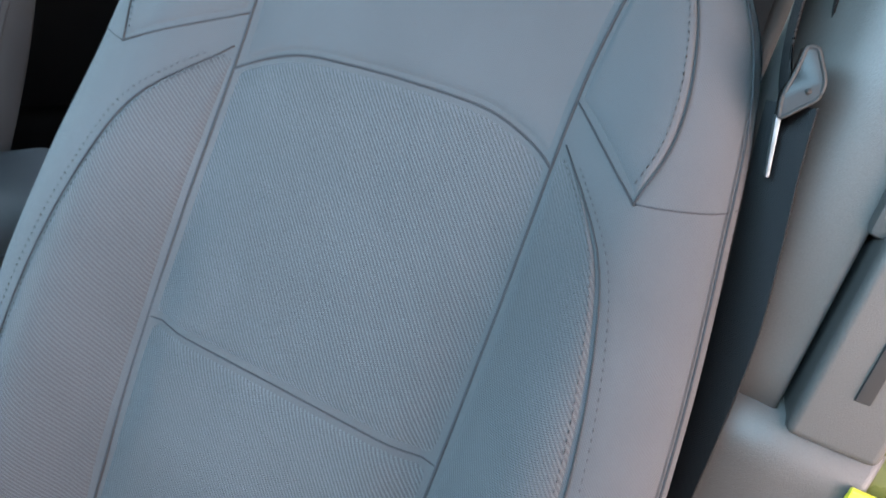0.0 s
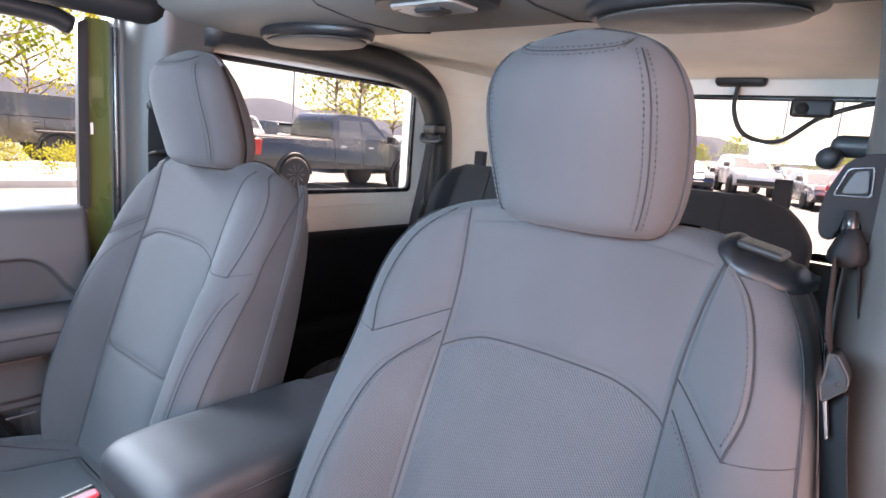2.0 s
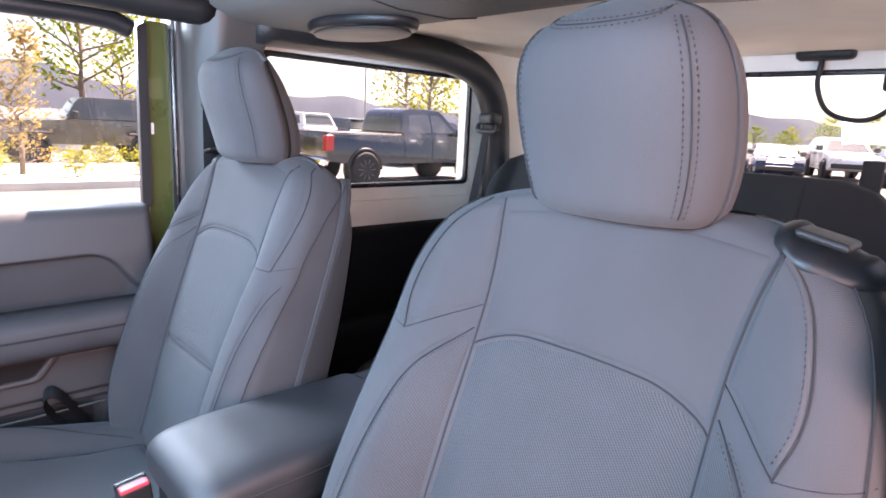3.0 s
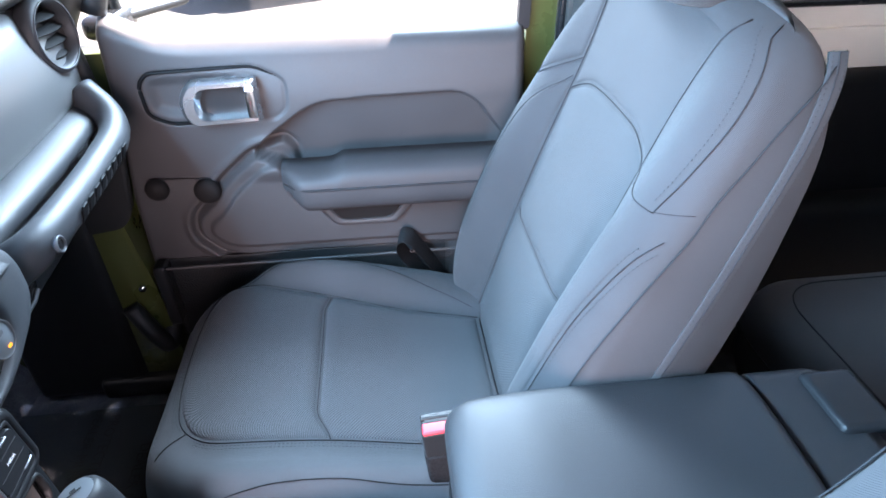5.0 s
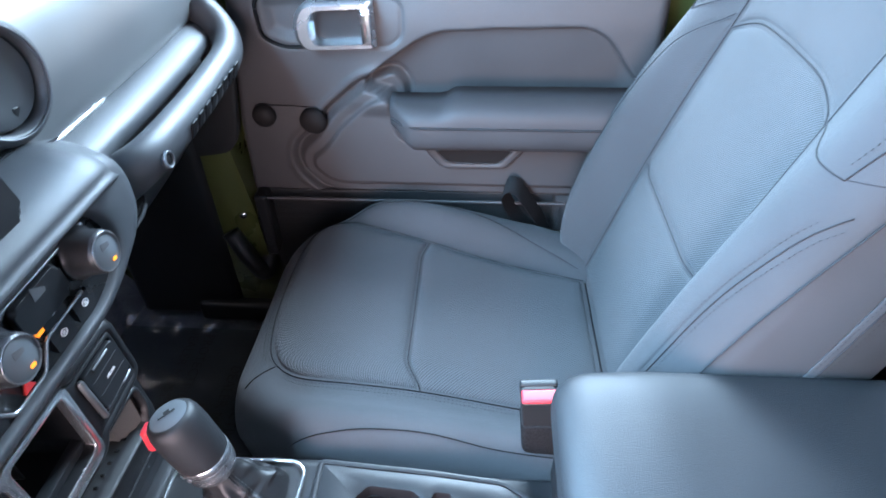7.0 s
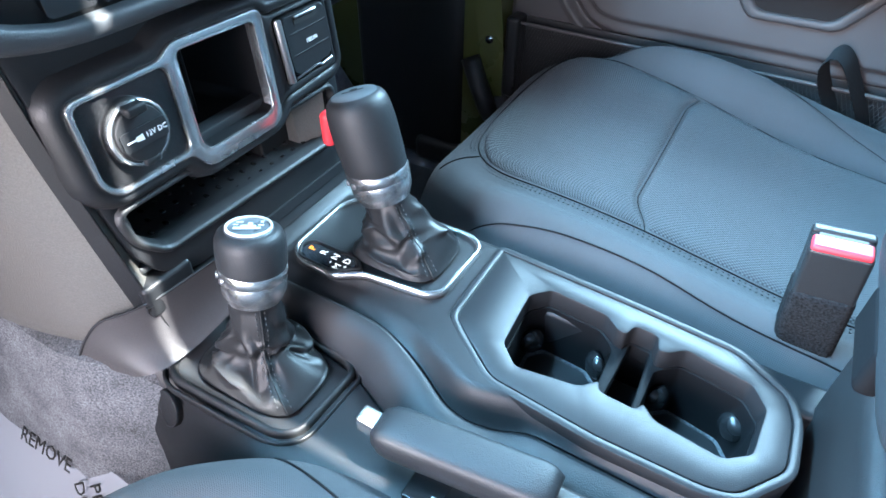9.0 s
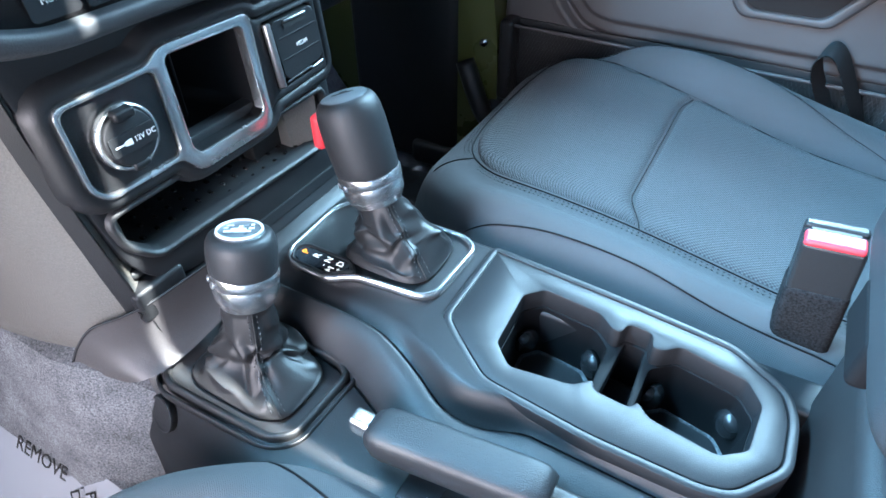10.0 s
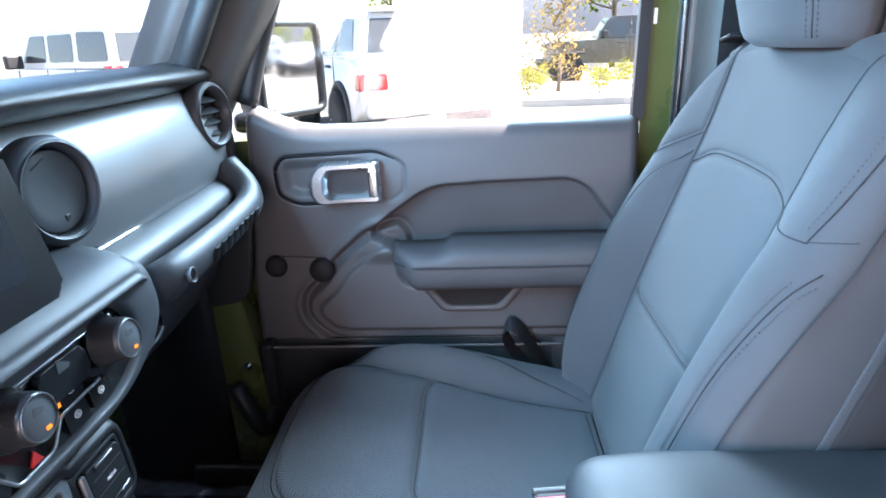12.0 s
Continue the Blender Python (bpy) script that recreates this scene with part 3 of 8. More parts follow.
    for g in (1, -1):
        for dk, b_ in ((0.0, hs), (-0.09, hst), (0.075, hst)):
            pts = [head(0.05 + 0.83 * k / 40, math.pi - g * (0.74 + dk), 0.0005) for k in range(41)]
            if b_ is hs:
                tube(pts, 0.0007, 5, hs)
            else:
                dashes(pts, 0.0036, 0.0022, 0.0008, hst)
    for dz, b_ in ((0.0, hs), (-0.02, hst), (0.02, hst)):
        arc = [on_head(0.056 * math.sin(t), 0.965 - dz * 0.0 + dz - 0.10 * max(0, math.cos(t)) ** 0.4, 0.0006) for t in [-math.pi / 2 + math.pi * k / 30 for k in range(31)]]
        if b_ is hs:
            tube(arc, 0.0007, 5, hs)
        else:
            dashes(arc, 0.0036, 0.0022, 0.0008, hst)
    part("seam", hs, M["seam"], hr)
    tagged(part("stitching", hst, M["stitch"], hr), kind="stuff")
    for g in (1, -1):
        part("headrest_post", tube([(0.716, Y(g * 0.078), 1.455), (0.720, Y(g * 0.078), 1.50)], 0.0055, 12), M["dark"], s, "dark steel post")
        part("post_guide", turned([(0.011, 0), (0.014, 0.004), (0.014, 0.010), (0.009, 0.013)], (0.717, Y(g * 0.078), 1.474), (0.15, 0, 1)), M["black"], s)
    # smooth moulded cap over the outboard shoulder, with the release lever let into its top
    rows = []
    for k in range(25):
        t = k / 24
        q = 0.110 + 0.110 * t
        e = max(0.0, math.sin(math.pi * t)) ** 0.5
        low = table([(0.11, 1.482), (0.13, 1.469), (0.16, 1.456), (0.19, 1.450), (0.21, 1.453), (0.22, 1.460)], q)
        top = low + (table([(0.11, 1.484), (0.122, 1.488), (0.132, 1.494), (0.142, 1.496), (0.151, 1.492), (0.156, 1.485), (0.175, 1.481), (0.196, 1.476), (0.203, 1.479), (0.212, 1.472), (0.22, 1.464)], q) - low) * e
        xa = back_x(min(q, table(W_BACK, low) - 0.020), low) - 0.003
        r = []
        for i in range(28):
            an = 2 * math.pi * i / 28
            c, d_ = math.cos(an), math.sin(an)
            r.append((xa + 0.040 - 0.037 * max(0.05, e) * abs(c) ** 0.8 * (1 if c > 0 else -1), Y(q), (low + top) / 2 - 0.006 - 0.006 * c + max(0.001, (top - low) / 2) * abs(d_) ** 0.8 * (1 if d_ > 0 else -1)))
        rows.append(r)
    part("recline_bezel", loft(rows), M["dark"], s, "satin charcoal shoulder bezel")
    lv_ = block((-0.020, -0.0195, -0.0035), (0.020, 0.0195, 0.0035), 0.003, 2)
    for v in lv_.verts:
        v.co = Vector((0.700 + v.co.x, Y(0.1765 + v.co.y), 1.4810 - 0.21 * v.co.y + v.co.z))
    part("recline_lever", lv_, M["black"], s, "black release lever")
    # cushion: height field with a rounded rim
    X0, X1, HW = -0.035, 0.535, 0.268

    def half(x):
        f = max(0.0, (0.22 - x) / 0.255)
        return HW * (1 - 0.42 * f ** 3) - 0.03 * smoothstep((x - 0.40) / 0.14)

    def q_out(x):
        return table([(0.0, 0.190), (0.05, 0.204), (0.09, 0.203), (0.14, 0.189), (0.22, 0.168), (0.32, 0.145), (0.42, 0.122), (0.49, 0.100)], x)

    def q_in(x):
        return table([(0.0, -0.085), (0.0225, -0.102), (0.035, -0.122), (0.052, -0.136), (0.072, -0.1445), (0.10, -0.148), (0.15, -0.150), (0.235, -0.152), (0.31, -0.157), (0.385, -0.164), (0.49, -0.168)], x)

    def top_z(x, q):
        W = half(x)
        a = abs(q)
        z = 0.942 - 0.03 * smoothstep((x - 0.1) / 0.35) - (0.030 * smoothstep((x - 0.22) / 0.28) * smoothstep((q - 0.10) / 0.10) if q > 0 else 0)
        outb = 1.0 if q > 0 else 0.55
        z += 0.038 * outb * smoothstep((q - q_out(x) + 0.004) / 0.07 if q > 0 else (q_in(x) - q - 0.012) / 0.05) * smoothstep((x - 0.0) / 0.12)
        z -= 0.006 * (1 - (a / 0.2) ** 2) if a < 0.2 else 0
        R = 0.06
        e = max(0.0, (a - (W - R)) / R)
        z -= R * (1 - math.sqrt(max(0, 1 - min(1, e) ** 2)))
        ex = max(0.0, (X0 + 0.07 - x) / 0.07)
        z -= 0.075 * (1 - math.sqrt(max(0, 1 - min(1, ex) ** 2)))
        return z
    rings = []
    for k in range(49):
        t = k / 48
        x = X0 + (X1 - X0) * t ** 1.35
        W = half(x)
        ring = []
        for i in range(45):
            a = -1 + 2 * i / 44
            q = W * math.sin(a * math.pi / 2)
            ring.append((x, Y(q), top_z(x, q)))
        zb = 0.80 + 0.02 * (1 - t)
        zb = min(zb, top_z(x, W) - 0.004)
        for q in (W, W * 0.985, W * 0.93, 0, -W * 0.93, -W * 0.985, -W):
            ring.append((x + (0.01 if k == 0 else 0), Y(q), zb + (0.02 if abs(q) > W * 0.99 else 0.006 if abs(q) > W * 0.95 else 0)))
        rings.append(ring)
    cush = part("seat_cushion", box_uv(loft(rings)), M["cover"], s)

    def x_mid(q):
        return 0.2145 + 0.0225 * smoothstep((-0.095 - q) / 0.06) + 0.010 * smoothstep((q - 0.125) / 0.04)

    def x_front(q):
        return table([(-0.16, 0.10), (-0.146, 0.072), (-0.136, 0.052), (-0.122, 0.035), (-0.102, 0.0225), (-0.075, 0.0145), (-0.03, 0.007), (0.03, 0.004), (0.09, 0.006), (0.14, 0.014), (0.18, 0.029), (0.205, 0.05)], q)

    def cpatch(name, fa, fb, mat, puff, lab=""):
        """A sewn panel between two lines across the cushion; its rim dips into the seams."""
        def fn(u, v):
            q = -0.15 + 0.33 * v
            for _ in range(4):
                x = fa(q) + (fb(q) - fa(q)) * u
                q = q_in(x) + 0.0012 + (q_out(x) - q_in(x) - 0.0024) * v
            e = min(u * 0.22, (1 - u) * 0.22, v * 0.30, (1 - v) * 0.30)
            lift = -0.0040 + (puff + 0.0040) * (1 - (1 - min(1, e / 0.020)) ** 2) ** 0.5
            return Vector((x, Y(q), top_z(x, q) + lift))
        return part(name, sheet(fn, 56, 64, lambda u, v: (0.22 * u, -0.15 + 0.32 * v)), mat, cush, lab)
    cpatch("front_insert", lambda q: x_front(q) + 0.0015, lambda q: x_mid(q) - 0.0008, M["seatweave"], 0.0052, "coarse woven thigh panel")
    cpatch("rear_insert", lambda q: x_mid(q) + 0.0008, lambda q: 0.484, M["seatweave"], 0.0050, "coarse woven seat panel")
    cs, cst = bmesh.new(), bmesh.new()
    on_top = lambda x, q, lift=0.0006: Vector((x, Y(q), top_z(x, q) + lift))
    qs = [-0.134 + 0.332 * k / 40 for k in range(41)]
    front_line = [(x_front(q), q) for q in qs]
    in_line = [(0.050 + 0.44 * k / 40, q_in(0.050 + 0.44 * k / 40)) for k in range(41)]
    out_line = [(0.045 + 0.44 * k / 40, q_out(0.045 + 0.44 * k / 40)) for k in range(41)]
    tube([on_top(x, q) for x, q in in_line[::-1] + front_line], 0.0009, 6, cs)
    tube([on_top(x, q) for x, q in out_line], 0.0008, 6, cs)
    tube([on_top(x_mid(q), q, 0.0002) for q in [-0.150 + 0.312 * k / 30 for k in range(31)]], 0.0007, 6, cs)
    tube([on_top(0.487, q) for q in [-0.165 + 0.262 * k / 20 for k in range(21)]], 0.0010, 6, cs)
    tube([on_top(0.036 - 0.036 * t, -0.126 - 0.030 * t) for t in [k / 10 for k in range(11)]], 0.0008, 6, cs)
    rim = [(0.06, 0.206), (0.118, 0.236), (0.222, 0.236), (0.325, 0.216), (0.423, 0.166), (0.478, 0.124)]
    rim2 = [(p.x, p.y) for p in curve([(x, q, 0) for x, q in rim], 10)]
    tube([on_top(x, q, 0.0002) for x, q in rim2], 0.0006, 6, cs)
    dashes([on_top(x, q - 0.005, 0.0012) for x, q in rim2], 0.0034, 0.0020, 0.0007, cst)
    for off in (0.005, 0.0105):
        dashes([on_top(x, q - off, 0.0010) for x, q in in_line], 0.0034, 0.0020, 0.0007, cst)
        dashes([on_top(x - off, q, 0.0010) for x, q in front_line[2:]], 0.0034, 0.0020, 0.0007, cst)
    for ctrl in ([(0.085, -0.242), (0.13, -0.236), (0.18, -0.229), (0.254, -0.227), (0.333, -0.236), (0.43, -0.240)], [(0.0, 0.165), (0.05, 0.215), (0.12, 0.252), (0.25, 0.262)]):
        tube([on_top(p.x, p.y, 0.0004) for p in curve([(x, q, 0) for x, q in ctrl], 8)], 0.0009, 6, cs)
    # near-black tubes put the shade of the creases into colour
    part("seam", cs, M["pit"], cush, "black tubes for shade in the sewn creases")
    tagged(part("stitching", cst, M["stitch"], cush), kind="stuff")
    # base: plastic valance and rails
    part("seat_base", block((0.06, yc - 0.20, 0.655), (0.50, yc + 0.20, 0.83), 0.02, 3), M["black"], s, "black plastic seat base")
    for g in (1, -1):
        part("seat_rail", block((-0.04, yc + g * 0.17 - 0.018, 0.626), (0.56, yc + g * 0.17 + 0.018, 0.655), 0.004), M["steel"], s, "steel slide rail")
    for o_ in s.children:
        if o_.name.split(".")[0] in ("backrest", "headrest", "headrest_post", "post_guide", "recline_bezel", "recline_lever"):
            o_.location.x += dx
    return s


front_seat(0.385, 1, "charcoal cloth front passenger seat with woven inserts", -0.018, 1.0)
front_seat(-0.385, -1, "charcoal cloth driver seat with woven inserts, reclined a little")

# ---------------------------------------------------------------- the car's shell
def wall_xz(y, out):
    """A placing for plates on a wall of constant y: a is x, b is z, c goes inwards to the cabin."""
    return lambda a, b, c: (a, y + out * c, b)


solo("floor", block((-0.62, -0.735, 0.585), (2.08, 0.735, 0.612), 0.003), M["carpet"], "dark grey carpeted car floor", "floor", "structure")
# rocker and lower body sides with a door opening on the driver's side
for g, nm in ((1, "wall_east"), (-1, "wall_west")):
    b = bmesh.new()
    # sill under the doors
    block((-0.35, min(g * 0.735, g * 0.80), 0.50), (0.66, max(g * 0.735, g * 0.80), 0.66), 0.012, 3, b)
    # tub behind the doors
    block((0.665, min(g * 0.735, g * 0.80), 0.50), (2.09, max(g * 0.735, g * 0.80), 1.325), 0.012, 3, b)
    # cowl ahead of the doors
    block((-0.62, min(g * 0.735, g * 0.80), 0.50), (-0.215, max(g * 0.735, g * 0.80), 1.30), 0.012, 3, b)
    solo(nm, b, M["green"], "olive green painted body side", "car body", "structure")
    # black inner trim of the tub
    b = bmesh.new()
    block((0.86, min(g * 0.655, g * 0.731), 0.615), (2.03, max(g * 0.655, g * 0.733), 1.262), 0.02, 3, b)
    block((0.90, min(g * 0.60, g * 0.70), 0.615), (1.85, max(g * 0.60, g * 0.70), 1.02), 0.04, 3, b)
    solo("trim", b, M["pit"], "black moulded rear side trim", "trim", "structure")
    b = block((0.86, min(g * 0.690, g * 0.7045), 1.250), (2.03, max(g * 0.690, g * 0.7045), 1.334), 0.004, 2)
    solo("trim", b, M["white"], "cream rail under the rear side window", "trim", "structure")
    # the green hinge pillar ahead of the door and its dark sill trim
    b = slab(rounded([(-0.26, 0.66), (-0.115, 0.66), (-0.125, 0.90), (-0.155, 1.12), (-0.165, 1.28), (-0.26, 1.28)], 0.012), wall_xz(g * 0.735, -g), 0.07, 0.008, 2)
    solo("trim", b, M["green"], "olive green hinge pillar beside the door", "pillar", "structure")
    b = block((-0.30, min(g * 0.64, g * 0.733), 0.62), (0.63, max(g * 0.64, g * 0.733), 0.672), 0.012, 3)
    solo("trim", b, M["dark"], "charcoal plastic door sill trim", "trim", "structure")

# hardtop: side walls with window openings, rear wall with its glass opening, roof
WZ0, WZ1 = 1.378, 1.705
for g, nm in ((1, "wall_north"), (-1, "wall_south")):
    y0, y1 = sorted((g * 0.70, g * 0.745))
    b = bmesh.new()
    block((0.80, y0, 1.325), (2.09, y1, WZ0), 0.004, 2, b)
    block((0.80, y0, WZ1), (2.09, y1, 1.80), 0.004, 2, b)
    block((0.80, y0, WZ0 - 0.001), (0.86, y1, WZ1 + 0.001), 0.002, 1, b)
    block((1.575, y0, WZ0 - 0.001), (2.09, y1, WZ1 + 0.001), 0.002, 1, b)
    solo(nm, b, M["white"], "cream inner skin of the hardtop side", "hardtop", "structure")
    solo("trim", block((0.66, y0, 1.325), (0.798, y1, 1.80), 0.006, 2), M["pillar"], "grey plastic cover of the middle pillar", "pillar", "structure")
    solo("trim", block((0.02, g * 0.722 - 0.036, 1.768), (0.93, g * 0.722 + 0.036, 1.826), 0.012, 3), M["dark"], "dark roof rail over the door", "trim", "structure")
    w = thing("window_1" if g > 0 else "window_2", (1.2, g * 0.72, WZ0), "fixed rear side window in a black seal", "window", kind="structure")
    outer = rounded([(0.852, WZ0 - 0.008), (1.583, WZ0 - 0.008), (1.583, WZ1 + 0.008), (0.852, WZ1 + 0.008)], 0.02)
    inner = rounded([(0.866, WZ0 + 0.006), (1.569, WZ0 + 0.006), (1.569, WZ1 - 0.006), (0.866, WZ1 - 0.006)], 0.02)
    part("window_seal", ring_plate(outer, inner, wall_xz(g * 0.706, -g), 0.012, lip=0.003), M["gloss"], w)
    pn = part("pane", slab(inner, wall_xz(g * 0.728, -g), 0.004, 0), M["pane"], w)
    pn.visible_shadow = False
b = bmesh.new()
RX = 2.045
block((RX, -0.745, 1.74), (RX + 0.045, 0.745, 1.80), 0.004, 2, b)
block((RX, -0.745, 1.30), (RX + 0.045, -0.56, 1.741), 0.003, 1, b)
block((RX, 0.56, 1.30), (RX + 0.045, 0.745, 1.741), 0.003, 1, b)
solo("wall_rear", b, M["white"], "cream inner skin of the hardtop rear", "hardtop", "structure")
solo("wall_tailgate", block((RX, -0.735, 0.55), (RX + 0.05, 0.735, 1.298), 0.01), M["black"], "black inner tailgate panel", "tailgate", "structure")
w = thing("window_3", (RX, 0, 1.31), "rear hatch glass with a black border", "window", kind="structure")
outer = rounded([(-0.57, 1.30), (0.57, 1.30), (0.57, 1.75), (-0.57, 1.75)], 0.03)
inner = rounded([(-0.545, 1.325), (0.545, 1.325), (0.545, 1.735), (-0.545, 1.735)], 0.03)
part("window_frame", ring_plate(outer, inner, lambda a, b, c: (RX - c + 0.004, a, b), 0.012, lip=0.003), M["gloss"], w)
pn = part("pane", slab(inner, lambda a, b, c: (RX + 0.02 - c, a, b), 0.004, 0), M["pane"], w)
pn.visible_shadow = False
# wiper motor cover, high stop lamp pad and its cable
wm = thing("rear_wiper_motor", (RX - 0.02, -0.40, 1.70), "black wiper motor cover at the hatch glass corner", "wiper motor")
part("cover", block((RX - 0.045, -0.420, 1.690), (RX - 0.010, -0.315, 1.74), 0.01, 3), M["dark"], wm)
part("motor_cap", turned([(0.017, 0), (0.017, 0.008), (0.012, 0.013), (0.0, 0.014)], (RX - 0.045, -0.345, 1.712), (-1, 0, 0)), M["black"], wm)
bl = thing("stop_lamp", (RX - 0.02, -0.18, 1.78), "black oval housing above the hatch glass", "lamp")
part("housing", block((RX - 0.045, -0.245, 1.772), (RX - 0.003, -0.105, 1.806), 0.015, 4), M["black"], bl)
part("cable", tube(curve([(RX - 0.03, -0.17, 1.775), (RX - 0.035, -0.172, 1.70), (RX - 0.03, -0.21, 1.635), (RX - 0.03, -0.30, 1.622), (RX - 0.03, -0.39, 1.69), (RX - 0.03, -0.50, 1.73), (RX - 0.03, -0.60, 1.73)], 8), 0.007, 8), M["black"], bl, "black flexible cable conduit")

# roof: cream rear roof, dark front panels
solo("ceiling", block((0.93, -0.745, 1.795), (2.09, 0.745, 1.83), 0.004), M["white"], "cream rear roof liner", "ceiling", "structure")
b = bmesh.new()
block((0.06, 0.004, 1.785), (0.745, 0.70, 1.83), 0.02, 3, b)
block((0.06, -0.70, 1.785), (0.745, -0.004, 1.83), 0.02, 3, b)
solo("ceiling", b, M["dark"], "two dark removable roof panels", "ceiling", "structure")
hd = block((-0.06, -0.70, 1.735), (0.075, 0.70, 1.825), 0.025, 3)
solo("trim", hd, M["dark"], "dark windscreen header trim", "trim", "structure")
# bar with loudspeakers over the front seats
sb_ = thing("sound_bar", (0.88, 0, 1.78), "grey moulded overhead bar across the cabin", "overhead bar")
prof = [(0.70, 1.815), (0.71, 1.778), (0.75, 1.757), (0.84, 1.748), (0.96, 1.750), (1.03, 1.762), (1.05, 1.785), (1.05, 1.815)]
rows = [[(x + 0.02 * math.cos(y / 0.62 * 1.4) - 0.015, y, z) for x, z in prof] for y in [-0.66 + 1.32 * k / 24 for k in range(25)]]
part("bar_shell", loft(rows), M["liner"], sb_)
for yy in (-0.20, 0.165):
    part("shell_joint", tube([(x + 0.006, yy, z - 0.001) for x, z in prof[1:-1]], 0.0015, 6), M["seam"], sb_)
for yy, nm in ((0.36, "grey"), (-0.40, "grey")):
    sp = thing("overhead_speaker", (0.90, yy, 1.73), "oval grey loudspeaker pod under the overhead bar", "loudspeaker", "overhead speakers")
    el = lambda a, rx, ry, z, cx=0.905: (cx + rx * math.sin(a), yy + ry * math.cos(a), z)
    part("pod", loft([[el(2 * math.pi * i / 40, r * 0.085, r * 0.145, z) for i in range(40)] for r, z in ((1.0, 1.757), (1.03, 1.744), (1.0, 1.734), (0.93, 1.730))]), M["dark"], sp)
    part("grille", loft([[el(2 * math.pi * i / 40, r * 0.085, r * 0.145, z) for i in range(40)] for r, z in ((0.90, 1.7315), (0.88, 1.725), (0.6, 1.722), (0.05, 1.721))]), M["pillar"], sp, "flat grey grille")
dl = thing("dome_lamp", (0.79, -0.06, 1.73), "grey dome lamp with rocker switch", "lamp")
oct_ = rounded([(0.735, -0.10), (0.735, 0.0), (0.765, 0.04), (0.825, 0.04), (0.845, 0.0), (0.845, -0.12), (0.825, -0.16), (0.765, -0.16)], 0.01)
part("bezel", slab(oct_, lambda a, b, c: (a, b, 1.762 - c), 0.018, 0.005), M["dark"], dl)
part("lens", slab(rounded([(0.755, -0.12), (0.755, 0.0), (0.825, 0.0), (0.825, -0.12)], 0.012), lambda a, b, c: (a, b, 1.745 - c), 0.006, 0.003), M["lampglass"], dl)
part("rocker_switch", block((0.775, -0.085, 1.734), (0.805, -0.035, 1.741), 0.003), M["black"], dl)

# padded roll cage
for g, nm in ((1, "passenger"), (-1, "driver")):
    cage = thing("roll_bar", (0.75, g * 0.64, 0.62), "black padded roll bar along the roof edge", "roll bar", "roll bars")
    # pillar behind the door: upper trim, outer strip, lower cover
    rows = []
    for k in range(19):
        z = 1.19 + (1.80 - 1.19) * k / 18
        grow = smoothstep((z - 1.60) / 0.2)
        x0, x1 = 0.668, 0.80 + 0.06 * grow
        yi, yo = 0.617 - 0.02 * grow, 0.704
        loop = rounded([(x0, yo), (x0 + 0.006, yi + 0.045), (x0 + 0.05, yi), (x1, yi + 0.012), (x1, yo)], [0.006, 0.03, 0.02, 0.02, 0.004], 5)
        rows.append([(x, g * y, z) for x, y in loop])
    part("pillar_trim", loft(rows), M["pillar"], cage, "charcoal moulded pillar trim")
    part("outer_strip", block((0.654, min(g * 0.709, g * 0.764), 1.19), (0.80, max(g * 0.709, g * 0.764), 1.79), 0.006, 3), M["pillar"], cage)
    rows = []
    for k in range(13):
        z = 0.66 + (1.197 - 0.66) * k / 12
        low = smoothstep((1.05 - z) / 0.2)
        loop = rounded([(0.658, 0.768), (0.660, 0.70), (0.675, 0.652), (0.72, 0.618), (0.86, 0.620), (0.86, 0.768)], [0.006, 0.04, 0.02, 0.02, 0.01, 0.004], 5)
        e = 0.004 * (1 if k == 12 else 0)
        rows.append([(x + e * 0.5, g * (y + (e if y < 0.7 else 0)), z) for x, y in loop])
    part("lower_cover", loft(rows), M["pillar"], cage, "charcoal lower pillar cover")
    side = curve([(0.80, g * 0.63, 1.755), (1.10, g * 0.63, 1.762), (1.38, g * 0.63, 1.752), (1.54, g * 0.63, 1.715), (1.625, g * 0.635, 1.62), (1.655, g * 0.64, 1.45), (1.67, g * 0.645, 1.20), (1.68, g * 0.645, 0.95)], 8)
    part("rear_hoop", tube(side, 0.045, 16), M["black"], cage)
    front = curve([(0.72, g * 0.64, 1.77), (0.40, g * 0.645, 1.775), (0.10, g * 0.645, 1.765)], 8)
    part("side_rail", tube(front, 0.034, 14), M["dark"], cage)

# front pillars and windscreen frame
for g in (1, -1):
    rows = []
    for k in range(19):
        t = k / 18
        x = -0.315 + 0.265 * t
        z = 1.335 + 0.445 * t
        loop = rounded([(x - 0.035, 0.70), (x - 0.02, 0.628), (x + 0.03, 0.612), (x + 0.085, 0.632), (x + 0.150, 0.672), (x + 0.165, 0.722)], 0.015, 4)
        rows.append([(a, g * y, z) for a, y in loop])
    pl = thing("pillar", (-0.2, g * 0.66, 1.33), "dark windscreen pillar with a grab handle", "pillar", kind="structure")
    part("pillar_trim", loft(rows), M["pillar"], pl)
    if g > 0:
        h = curve([(-0.205, 0.625, 1.455), (-0.155, 0.605, 1.462), (-0.115, 0.598, 1.52), (-0.065, 0.598, 1.61), (-0.035, 0.602, 1.66), (-0.055, 0.63, 1.70)], 8)
        part("grab_handle", tube(h, 0.018, 12, flat=1.25), M["black"], pl, "black moulded grab handle")
    else:
        part("grab_handle", tube([(-0.19, -0.62, 1.46), (-0.05, -0.61, 1.66)], 0.016, 12), M["black"], pl)
ws = thing("window_4", (-0.35, 0, 1.4), "laminated windscreen", "window", kind="structure")
